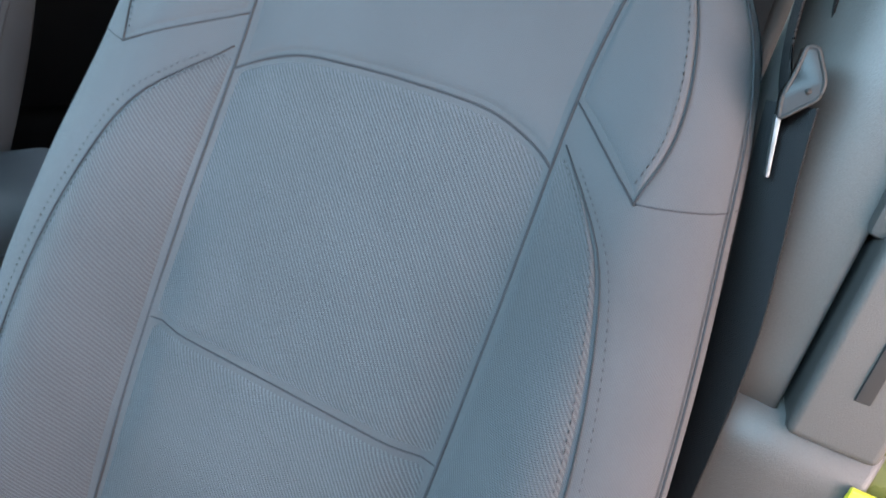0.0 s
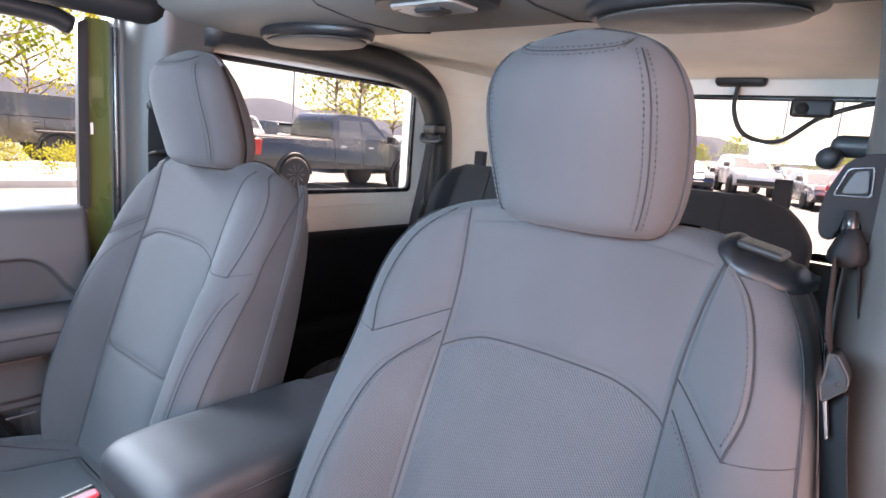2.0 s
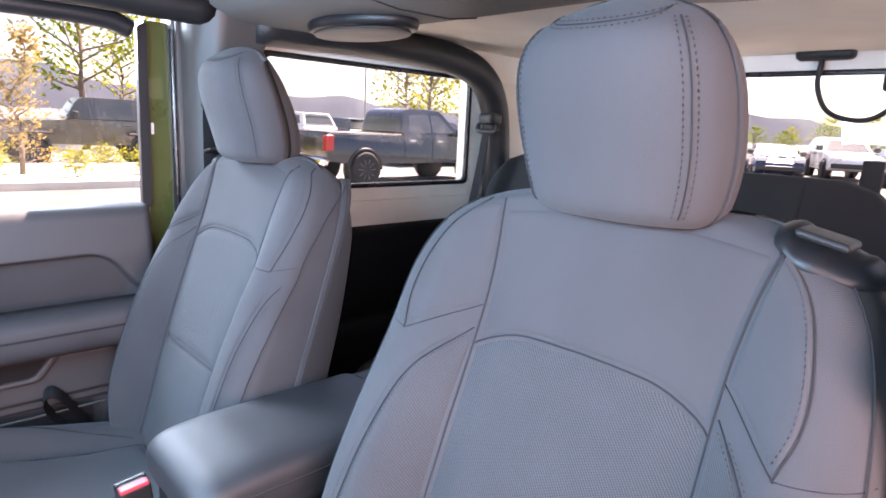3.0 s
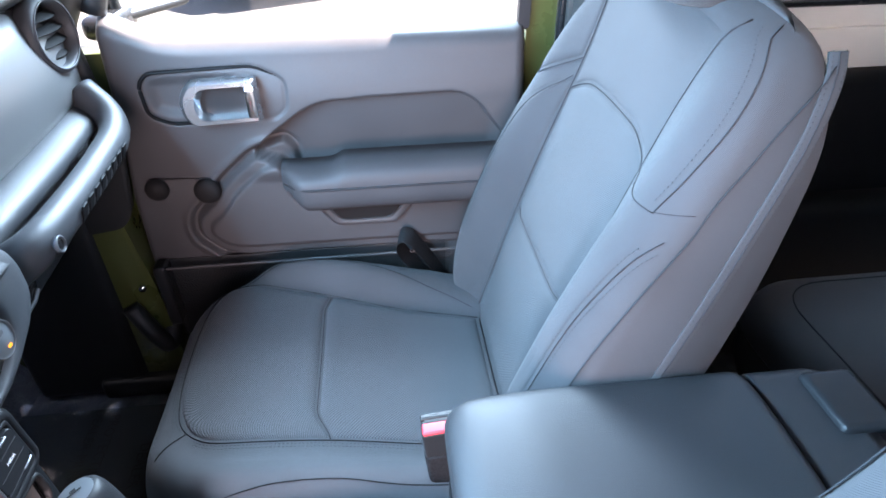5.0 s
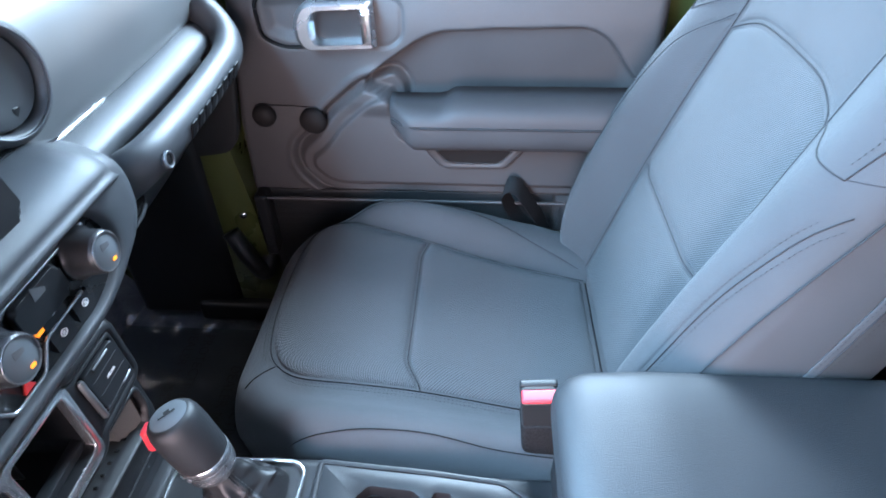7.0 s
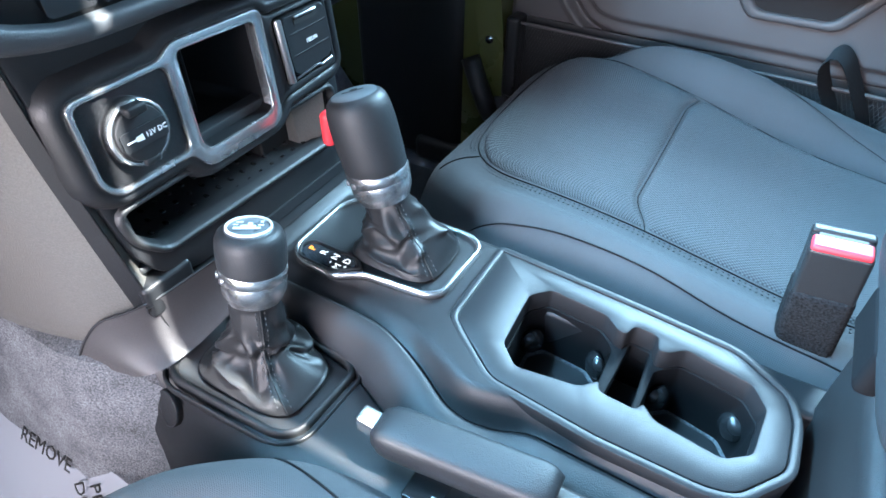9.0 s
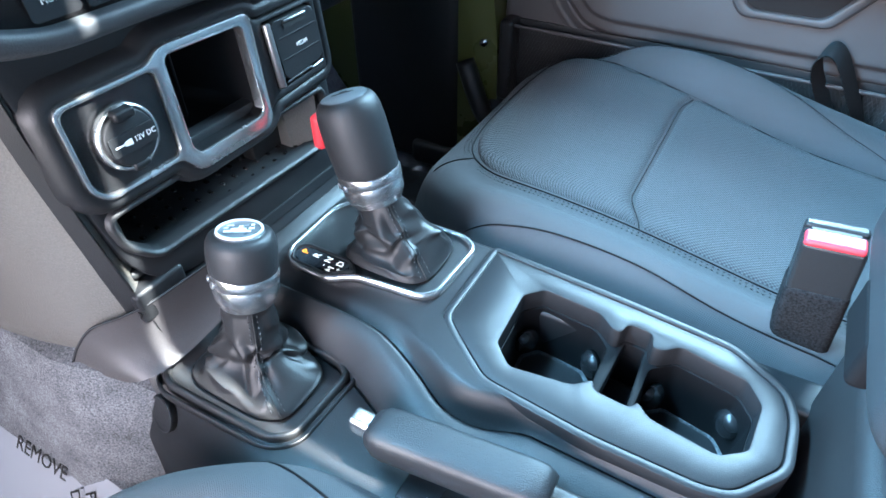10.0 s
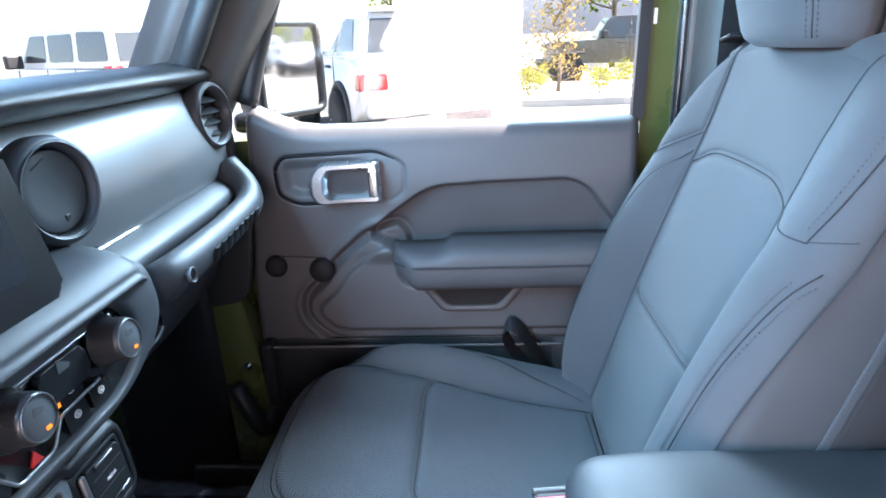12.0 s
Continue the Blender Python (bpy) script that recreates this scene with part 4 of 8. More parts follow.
pn = part("pane", sheet(lambda u, v: (-0.345 + 0.29 * v - 0.012 * math.cos((u - 0.5) * 2.4), -0.66 + 1.32 * u, 1.335 + 0.445 * v), 12, 2), M["pane"], ws)
pn.visible_shadow = False
b = bmesh.new()
tube([(-0.36, -0.70, 1.33), (-0.36, 0.70, 1.33)], 0.025, 10, b)
solo("trim", b, M["gloss"], "black lower windscreen frame", "trim", "structure")

# ---------------------------------------------------------------- passenger door, closed
DY = 0.70


def inside_by(poly, X, Z):
    """How far each point lies inside an outline (negative: outside)."""
    P = np.array(poly)
    Q = np.roll(P, -1, axis=0)
    best = np.full(X.shape, 9.0)
    odd = np.zeros(X.shape, bool)
    for (ax, az), (bx_, bz) in zip(P, Q):
        ex, ez = bx_ - ax, bz - az
        L2 = ex * ex + ez * ez
        if L2 < 1e-14:
            continue
        t = np.clip(((X - ax) * ex + (Z - az) * ez) / L2, 0, 1)
        best = np.minimum(best, np.hypot(X - ax - t * ex, Z - az - t * ez))
        if abs(ez) > 1e-12:
            odd ^= ((az > Z) != (bz > Z)) & (X < ax + (Z - az) * ex / ez)
    return np.where(odd, best, -best)


def door_skin(rec, pad, plate):
    """The moulded inner skin: scooped over the armrest, raised round the pull, rolled over at the window."""
    nu, nv = 210, 190
    u, v = np.meshgrid(np.linspace(0, 1, nu), np.linspace(0, 1, nv), indexing="ij")
    zl = 0.70 + 0.66 * v
    xl = np.interp(zl, [0.70, 0.745, 0.905, 1.05, 1.20, 1.33, 1.36], [-0.09, -0.118, -0.135, -0.130, -0.112, -0.104, -0.098])
    X = xl + (0.597 - xl) * u
    ztop = np.interp(X, [-0.11, -0.083, -0.05, -0.01, 0.03, 0.60], [1.396, 1.394, 1.378, 1.362, 1.357, 1.355])
    Z = 0.70 + (ztop - 0.70) * v
    step = lambda t: (lambda c: c * c * (3 - 2 * c))(np.clip(t, 0, 1))
    a, b, c = inside_by(rec, X, Z), inside_by(pad, X, Z), inside_by(plate, X, Z)
    Y = np.full(X.shape, DY)
    # the scoop, deepest under its upper brow
    Y -= 0.013 * step((1.345 - Z) / 0.10) * step((Z - 1.10) / 0.03) * (1 - step((a + 0.001) / 0.006)) * step((X - 0.02) / 0.16)
    Y += step((a + 0.001) / 0.006) * (0.003 + 0.028 * np.clip((1.262 - Z) / 0.12, 0, 1)) * step((0.60 - X) / 0.07)
    # the raised pad with a ridge and a dark channel round it
    Y -= 0.010 * step((b + 0.001) / 0.008) + 0.010 * step((b - 0.022) / 0.008) * step((Z - 0.90) / 0.05)
    Y += 0.012 * np.exp(-((b + 0.008) / 0.0055) ** 2) * step((0.20 - X) / 0.03 + 2 * (Z < 1.0))
    Y -= 0.005 * np.exp(-((b + 0.020) / 0.007) ** 2) * step((0.16 - X) / 0.05)
    # the dish behind the release handle
    Y += 0.003 * step((c + 0.001) / 0.003) + 0.010 * step((c - 0.006) / 0.022) * step((0.12 - X) / 0.06)
    Y += 0.004 * np.exp(-(c / 0.0022) ** 2)
    # rolled top and edges
    top = np.clip((Z - (ztop - 0.030)) / 0.030, 0, 1)
    Y += 0.030 * (1 - np.sqrt(1 - top ** 2))
    rim = np.clip(1 - (1 - u) / 0.03, 0, 1)
    Y += 0.030 * (1 - np.sqrt(1 - rim ** 2))
    rim = np.clip(1 - u / 0.02, 0, 1)
    Y += 0.020 * (1 - np.sqrt(1 - rim ** 2))
    bm = bmesh.new()
    vs = [[bm.verts.new((X[i, j], Y[i, j], Z[i, j])) for j in range(nv)] for i in range(nu)]
    for i in range(nu - 1):
        for j in range(nv - 1):
            bm.faces.new((vs[i][j], vs[i + 1][j], vs[i + 1][j + 1], vs[i][j + 1]))
    # returns that close the skin against the shell
    loop = [vs[i][0] for i in range(nu)] + [vs[-1][j] for j in range(1, nv)] + [vs[i][-1] for i in range(nu - 2, -1, -1)] + [vs[0][j] for j in range(nv - 2, 0, -1)]
    back = [bm.verts.new((q.co.x, 0.741, q.co.z)) for q in loop]
    for k in range(len(loop)):
        n = (k + 1) % len(loop)
        bm.faces.new((loop[k], loop[n], back[n], back[k]))
    return bm


def front_door():
    d = thing("door_1", (0.23, 0.75, 0.60), "charcoal passenger door, closed, window up", "car door", kind="structure")
    W = wall_xz(DY, -1)
    # painted outer shell
    part("door_shell", slab(rounded([(-0.175, 0.66), (0.60, 0.66), (0.612, 1.33), (-0.215, 1.33), (-0.20, 1.0)], 0.03), wall_xz(0.80, -1), 0.062, 0.01), M["green"], d, "olive green painted shell")
    # inner panel, rounded along the window
    outline = [(-0.135, 0.905), (-0.118, 0.745), (-0.08, 0.70), (0.52, 0.70), (0.592, 0.78), (0.596, 1.30), (0.58, 1.352), (0.30, 1.354), (0.02, 1.354), (-0.02, 1.362), (-0.083, 1.395), (-0.100, 1.36), (-0.112, 1.20), (-0.13, 1.05)]
    rec = [(0.100, 1.152), (0.135, 1.188), (0.204, 1.236), (0.238, 1.249), (0.35, 1.2545), (0.478, 1.256), (0.512, 1.236), (0.545, 1.190), (0.580, 1.150), (0.58, 1.100), (0.175, 1.100), (0.150, 1.140)]
    pad = [(0.109, 1.156), (0.160, 1.172), (0.178, 1.150), (0.185, 1.08), (0.59, 1.08), (0.59, 0.938), (0.05, 0.940), (0.012, 0.951), (-0.024, 0.990), (-0.021, 1.031), (0.019, 1.064), (0.042, 1.098)]
    plate = [(-0.058, 1.288), (-0.04, 1.306), (0.13, 1.312), (0.168, 1.295), (0.180, 1.284), (0.180, 1.240), (0.158, 1.222), (-0.02, 1.217), (-0.055, 1.234)]
    skin = door_skin(rounded(rec, 0.02), rounded(pad, [0.02, 0.01, 0.012, 0.01, 0.01, 0.01, 0.03, 0.03, 0.025, 0.02, 0.02, 0.02], 5), rounded(plate, 0.014))
    pan = part("door_panel", skin, M["doorp"], d)
    # armrest
    rows = []
    for k in range(33):
        t = k / 32
        x = 0.158 + 0.425 * t
        zt = 1.149
        zb = 1.068 + 0.035 * (1 - smoothstep(t / 0.10)) 
        dep = 0.078 * min(1, 0.55 + 0.45 * smoothstep(t / 0.08))
        zt2 = zt + 0.012 * smoothstep((t - 0.20) / 0.06)
        r = []
        for i in range(20):
            a = -math.pi / 2 + math.pi * i / 19
            c = abs(math.cos(a)) ** 0.45
            sgn = math.sin(a)
            r.append((x, DY - 0.018 - dep * c, (zt2 + zb) / 2 + (zt2 - zb) / 2 * (abs(sgn) ** 0.7) * (1 if sgn > 0 else -1)))
        rows.append(r)
    ar = part("armrest", loft(rows), M["doorpad"], d, "padded charcoal armrest")
    part("armrest_seam", tube([(0.160 + 0.42 * k / 20, DY - 0.018 - 0.0785 * min(1, 0.55 + 0.45 * smoothstep(k / 20 / 0.08)), 1.122) for k in range(21)], 0.0022, 6), M["seam"], ar)
    # pull cup under the armrest
    outer = rounded([(0.19, 1.072), (0.24, 1.008), (0.355, 1.008), (0.405, 1.068)], 0.012)
    inner = rounded([(0.215, 1.064), (0.252, 1.020), (0.344, 1.020), (0.378, 1.062)], 0.012)
    part("pull_cup_rim", ring_plate(outer, inner, wall_xz(DY - 0.020, -1), 0.012, lip=0.004), M["doorp"], pan)
    # flat plate; its dark colour stands for shade in the hollow
    part("pull_cup", slab(inner, wall_xz(DY - 0.0235, -1), 0.003, 0.0), M["doorin"], pan, "dark plate for the shaded pull cup")
    # release handle
    hd = part("plate_edge", tube([(x, DY + 0.0008, z) for x, z in rounded(plate, 0.014)], 0.0032, 8, closed=True), M["pit"], d, "dark gap round the handle recess")
    outer = rounded([(0.008, 1.268), (0.026, 1.296), (0.137, 1.299), (0.140, 1.226), (0.022, 1.222), (0.010, 1.238)], [0.02, 0.015, 0.006, 0.006, 0.015, 0.012], 5)
    inner = rounded([(0.042, 1.266), (0.050, 1.283), (0.116, 1.286), (0.118, 1.238), (0.050, 1.235), (0.042, 1.246)], [0.012, 0.01, 0.006, 0.006, 0.01, 0.01], 5)
    part("door_handle", ring_plate(outer, inner, wall_xz(DY - 0.006, -1), 0.028, lip=0.010), M["silver"], hd, "satin silver release loop", smooth="auto")
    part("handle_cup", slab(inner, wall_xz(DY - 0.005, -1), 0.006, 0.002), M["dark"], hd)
    part("lock_lever", block((0.119, DY - 0.042, 1.236), (0.136, DY - 0.030, 1.286), 0.003), M["chrome"], hd, "chrome lock lever")
    # check strap studs
    st = part("stud_bar", slab(rounded([(-0.095, 1.083), (-0.095, 1.117), (0.03, 1.112), (0.035, 1.076)], 0.015), W, 0.006, 0.003), M["doorp"], d)
    for x, z, r in ((-0.075, 1.099, 0.021), (0.012, 1.09, 0.024)):
        part("stud_cap", turned([(r * 0.9, 0), (r, 0.004), (r, 0.010), (r * 0.85, 0.016), (r * 0.5, 0.019), (0, 0.02)], (x, DY - 0.004, z), (0, -1, 0)), M["doorin"], st, "round black stud cap")
    # storage net at the foot of the door
    nt = bmesh.new()
    for j in range(17):
        for ph in (0, 1):
            pts = []
            for i in range(101):
                zc = 0.932 - 0.0115 * j + 0.0058 * (1 if (i + ph) % 2 else -1)
                pts.append((-0.10 + 0.0056 * i, DY - 0.026 - 0.012 * math.sin(math.pi * (j + 0.5) / 17) - 0.0008 * ph, zc))
            tube(pts, 0.0009, 3, nt)
    ng = part("storage_net", nt, M["net"], d, "stretched black mesh pocket")
    part("net_backing", slab([(-0.10, 0.73), (0.45, 0.73), (0.45, 0.94), (-0.10, 0.94)], wall_xz(DY, -1), 0.006, 0), M["black"], d)
    part("net_hem", tube([(-0.10, DY - 0.03, 0.936), (0.47, DY - 0.03, 0.936)], 0.003, 8), M["doorp"], ng)
    part("net_end", block((-0.122, DY - 0.04, 0.80), (-0.096, DY, 0.945), 0.008, 3), M["dark"], ng)
    # window frame and pane
    post = slab(rounded([(0.584, 1.345), (0.590, 1.73), (0.610, 1.74), (0.604, 1.345)], 0.006), wall_xz(0.745, -1), 0.018, 0.006, 3)
    fr = part("window_frame", post, M["dark"], d, "dark door window frame")
    part("frame_post", slab(rounded([(0.600, 1.10), (0.606, 1.745), (0.676, 1.745), (0.676, 1.10)], 0.006), wall_xz(0.79, -1), 0.05, 0.012, 3), M["green"], fr, "olive green frame post")
    part("frame_rail", tube(curve([(-0.10, 0.725, 1.40), (-0.065, 0.725, 1.50), (0.005, 0.722, 1.66), (0.05, 0.72, 1.715), (0.12, 0.72, 1.735), (0.35, 0.718, 1.738), (0.52, 0.718, 1.735), (0.575, 0.72, 1.72)], 6), 0.020, 10), M["dark"], fr)
    part("door_seal", tube([(0.653, 0.715, 0.9), (0.658, 0.715, 1.73)], 0.008, 8), M["gloss"], fr)
    pn = part("pane", slab([(-0.10, 1.34), (0.57, 1.34), (0.58, 1.73), (0.07, 1.73), (-0.04, 1.56)], wall_xz(0.735, -1), 0.004, 0), M["pane"], d)
    pn.visible_shadow = False
    # white mark on the post
    part("striker_mark", block((0.612, 0.736, 1.505), (0.618, 0.7395, 1.53), 0.0005), M["letter"], fr)
    return d


front_door()
# door mirror
mr = thing("door_mirror", (-0.08, 0.90, 1.36), "black door mirror housing with a square glass", "mirror")
mm = basis((-0.08, 0.945, 1.447), (0.50, 0.866, 0), (0, 0, 1))
mp_ = lambda a, b, c: tuple(mm @ Vector((a, b, c)))
mo = rounded([(-0.094, -0.098), (0.094, -0.098), (0.094, 0.098), (-0.094, 0.098)], 0.028)
mi = rounded([(-0.080, -0.080), (0.080, -0.082), (0.080, 0.083), (-0.080, 0.083)], 0.018)
part("housing", loft([[mp_(a * f, b * f, c) for a, b in mo] for f, c in ((1.0, 0.0), (1.0, -0.03), (0.93, -0.065), (0.75, -0.085))]), M["dark"], mr)
part("mirror_glass", slab(mi, lambda a, b, c: mp_(a, b, c), 0.004, 0.001), M["mirror"], mr)
part("bezel", ring_plate(mo, mi, lambda a, b, c: mp_(a, b, c - 0.002), 0.016, lip=0.006), M["dark"], mr)
part("arm", block((-0.16, 0.79, 1.335), (-0.10, 0.92, 1.375), 0.015, 3), M["gloss"], mr)

# ---------------------------------------------------------------- dashboard
dash = thing("dashboard", (-0.2, 0.0, 0.62), "charcoal dashboard with satin grey passenger panel", "dashboard")
Y0, Y1 = -0.705, 0.690


def across(profile, y0, y1, n=24, bow=0.0):
    """A profile in x and z drawn across the car, bowed forwards at its ends."""
    rows = []
    for k in range(n + 1):
        y = y0 + (y1 - y0) * k / n
        e = bow * abs(y / 0.69) ** 4
        rows.append([(x - e, y, z) for x, z in profile])
    return loft(rows)


def soft_profile(pts, n=6):
    return [(p.x, p.z) for p in curve([(x, 0, z) for x, z in pts], n)]


top = soft_profile([(-0.42, 1.34), (-0.36, 1.415), (-0.28, 1.457), (-0.18, 1.475), (-0.128, 1.473), (-0.110, 1.463), (-0.112, 1.450), (-0.15, 1.432), (-0.25, 1.41), (-0.40, 1.30)], 5)
part("dash_top", across(top, Y0, Y1, 30, 0.02), M["black"], dash, "soft black dash top")
face = soft_profile([(-0.150, 1.438), (-0.128, 1.415), (-0.112, 1.37), (-0.106, 1.33), (-0.112, 1.292), (-0.135, 1.280), (-0.20, 1.28), (-0.22, 1.36), (-0.20, 1.43)], 5)
part("passenger_panel", across(face, 0.10, 0.665, 24, 0.02), M["dashpanel"], dash, "satin grey painted panel")
lower = soft_profile([(-0.16, 1.300), (-0.128, 1.292), (-0.100, 1.285), (-0.082, 1.272), (-0.082, 1.255), (-0.102, 1.240), (-0.118, 1.225), (-0.118, 1.205), (-0.128, 1.17), (-0.150, 1.11), (-0.19, 1.06), (-0.27, 1.02), (-0.38, 1.0), (-0.40, 1.2), (-0.26, 1.30)], 4)
part("lower_dash", across(lower, 0.12, 0.665, 20, 0.03), M["dashpad"], dash, "dark padded lower dash")
ldr = soft_profile([(-0.15, 1.44), (-0.12, 1.38), (-0.12, 1.30), (-0.16, 1.20), (-0.24, 1.12), (-0.32, 1.08), (-0.40, 1.08), (-0.41, 1.3)], 4)
part("driver_dash", across(ldr, -0.69, -0.15, 16, 0.02), M["black"], dash)
part("dash_end", slab(rounded([(-0.40, 1.0), (-0.13, 1.04), (-0.105, 1.2), (-0.13, 1.44), (-0.40, 1.40)], 0.03), lambda a, b, c: (a, 0.662 + c, b), 0.03, 0.01), M["black"], dash)
# bright accent line under the panel
part("accent_strip", tube([(-0.112 - 0.03 * abs((0.14 + 0.20 * k / 12) / 0.69) ** 4, 0.14 + 0.20 * k / 12, 1.291) for k in range(13)], 0.0028, 8), M["silver"], dash, "thin bright accent strip")
# handle with a raised name
hb = curve([(-0.125, 0.258, 1.200), (-0.080, 0.266, 1.232), (-0.056, 0.295, 1.245), (-0.053, 0.40, 1.248), (-0.056, 0.50, 1.251), (-0.064, 0.575, 1.254), (-0.082, 0.618, 1.268), (-0.12, 0.638, 1.300)], 8)
gh = part("grab_handle", tube(hb, [0.024 - 0.004 * math.sin(math.pi * k / (len(hb) - 1)) for k in range(len(hb))], 16, flat=1.2), M["dashpad"], dash, "padded grab handle with a raised name")
for k in range(8):
    # plain raised bars for the moulded name
    b = block((-0.0075, -0.0115, -0.002), (0.0075, 0.0115, 0.0014), 0.0012, 2)
    bmesh.ops.transform(b, matrix=basis((-0.0345 - 0.0007 * (k - 3.5), 0.445 + 0.0235 * (k - 3.5), 1.246 + 0.0006 * (k - 3.5)), (-0.03, 1, 0.025), (0.35, 0, 1)), verts=b.verts)
    part("letter_bar", b, M["pit"], gh)
for yy, xx, zz in ((0.292, -0.037, 1.243), (0.598, -0.056, 1.258)):
    sc = part("screw_cap", turned([(0.010, 0), (0.0105, 0.005), (0.008, 0.006), (0.0075, 0.002)], (xx, yy, zz), (1, 0.0, 0.1), 16), M["flap"], gh, "bolt with a grey ring")
    part("bolt", turned([(0.0072, 0), (0.007, 0.003), (0.003, 0.0032)], (xx + 0.001, yy, zz), (1, 0, 0.1), 8), M["gloss"], sc)
words("lettering", "AIRBAG", 0.011, basis((-0.0785, 0.50, 1.264), (-0.02, 1, 0), (0.2, 0, 1)), M["stitch"], dash, "moulded grey lettering", 0.0004)


# raised dark plate stands for the shaded recess of the pull
gb = part("glovebox_pull", slab(rounded([(0.246, 1.176), (0.262, 1.186), (0.330, 1.176), (0.330, 1.158), (0.318, 1.146), (0.246, 1.138)], 0.008), lambda a, b, c: (-0.122 + c + 0.25 * (b - 1.16), a, b), 0.016, 0.003), M["gloss"], dash, "glove box pull, recess shade in black")
# paler tube puts the light on the lip's edge into its colour
part("pull_lip", tube([(-0.109, 0.248, 1.140), (-0.107, 0.316, 1.148), (-0.105, 0.328, 1.158)], 0.0028, 8), M["flap"], gb, "grey lower lip, highlight in its tone")


def round_vent(y, z, x, r, open_):
    ax_ = (1, -0.12, 0.05)
    v = part("air_vent", turned([(r * 1.22, -0.012), (r * 1.24, 0.004), (r * 1.19, 0.011), (r * 1.08, 0.013), (r * 1.0, 0.010), (r * 0.96, -0.002), (r * 0.94, -0.014)], (x, y, z), ax_, 48, ring=True), M["dashpad"], dash, "round dark vent ring")
    part("vent_rim", turned([(r * 1.10, 0.0125), (r * 1.09, 0.0140), (r * 1.055, 0.0140), (r * 1.045, 0.0120)], (x, y, z), ax_, 48, ring=True), M["flap"], v, "thin grey rim")
    # near-black lining stands in for the shade inside the vent
    part("vent_well", turned([(r * 0.97, -0.016), (r * 0.97, -0.012), (0.0, -0.012)], (x, y, z), ax_, 30), M["pit"], v)
    if open_:
        for k in range(4):
            zz = -r * 0.60 + 2 * r * 0.60 * k / 3
            half = math.sqrt(max(0, (r * 0.95) ** 2 - zz ** 2))
            rows_ = []
            for i in range(9):
                t = -1 + 2 * i / 8
                yy, xx = y + half * t, x - 0.004 + 0.010 * (1 - t * t) + 0.12 * half * t
                rows_.append([(xx - 0.010, yy, z + zz + 0.004), (xx + 0.002, yy, z + zz - 0.0035), (xx + 0.002, yy, z + zz - 0.0055), (xx - 0.010, yy, z + zz + 0.002)])
            part("slat", loft(rows_), M["pit"], v)
    else:
        disc = part("vent_flap", turned([(r * 0.93, -0.010), (r * 0.93, 0.002), (r * 0.88, 0.005), (r * 0.6, 0.0035), (r * 0.3, 0.0025), (0, 0.0022)], (x, y, z), ax_, 44), M["flap"], v, "closed dark vent flap")
        part("flap_tab", block((x + 0.002, y + 0.002, z - 0.68 * r - 0.005), (x + 0.0065, y + 0.020, z - 0.68 * r + 0.006), 0.003, 2), M["dark"], disc)
        part("flap_line", tube([(x + 0.006, y - 0.62 * r, z + 0.60 * r), (x + 0.0065, y - 0.2 * r, z + 0.78 * r)], 0.0008, 6), M["seam"], disc)
    return v


round_vent(0.195, 1.372, -0.106, 0.044, False)
round_vent(0.622, 1.392, -0.126, 0.044, True)

# ---------------------------------------------------------------- centre stack
stack = thing("centre_stack", (-0.08, 0.0, 0.62), "black centre stack with climate panel, sockets and open bin", "centre console")
# display module
SX = -0.052
dm = part("display_housing", slab(rounded([(-0.125, 1.305), (0.105, 1.305), (0.088, 1.435), (-0.105, 1.435)], 0.012), lambda a, b, c: (SX - 0.03 + c - 0.10 * (b - 1.30), a, b), 0.036, 0.006, 3), M["dark"], stack, "charcoal display surround")
part("display", slab(rounded([(-0.092, 1.332), (0.072, 1.332), (0.066, 1.42), (-0.086, 1.42)], 0.006), lambda a, b, c: (SX + 0.004 + c - 0.10 * (b - 1.30), a, b), 0.003, 0.001), M["screen"], dm, "dark touch display")
# climate panel: a tilted plate with a pointed lower edge
HV = lambda a, b, c: (-0.046 + c - 0.10 * (b - 1.235), a, b)
CY = 0.0065
mirror_y = lambda pts: pts + [(2 * CY - y, z) for y, z in reversed(pts)]
panel_o = rounded(mirror_y([(CY + 0.001, 1.274), (0.138, 1.274), (0.160, 1.264), (0.172, 1.240), (0.166, 1.214), (0.140, 1.199), (0.112, 1.192), (CY + 0.001, 1.192)]), [0.001, 0.01, 0.012, 0.012, 0.012, 0.012, 0.006, 0.001] + [0.001, 0.006, 0.012, 0.012, 0.012, 0.012, 0.01, 0.001], 5)
hv = part("climate_panel", slab(panel_o, lambda a, b, c: HV(a, b, c - 0.05), 0.05, 0.004, 3), M["gloss"], stack, "gloss black climate panel")
body_o = rounded(mirror_y([(CY + 0.001, 1.300), (0.205, 1.300), (0.238, 1.284), (0.247, 1.256), (0.240, 1.228), (0.215, 1.207), (0.165, 1.188), (0.118, 1.176), (CY + 0.001, 1.176)]), [0.001, 0.02, 0.016, 0.016, 0.016, 0.02, 0.02, 0.02, 0.001] + [0.001, 0.02, 0.02, 0.02, 0.016, 0.016, 0.016, 0.02, 0.001], 5)


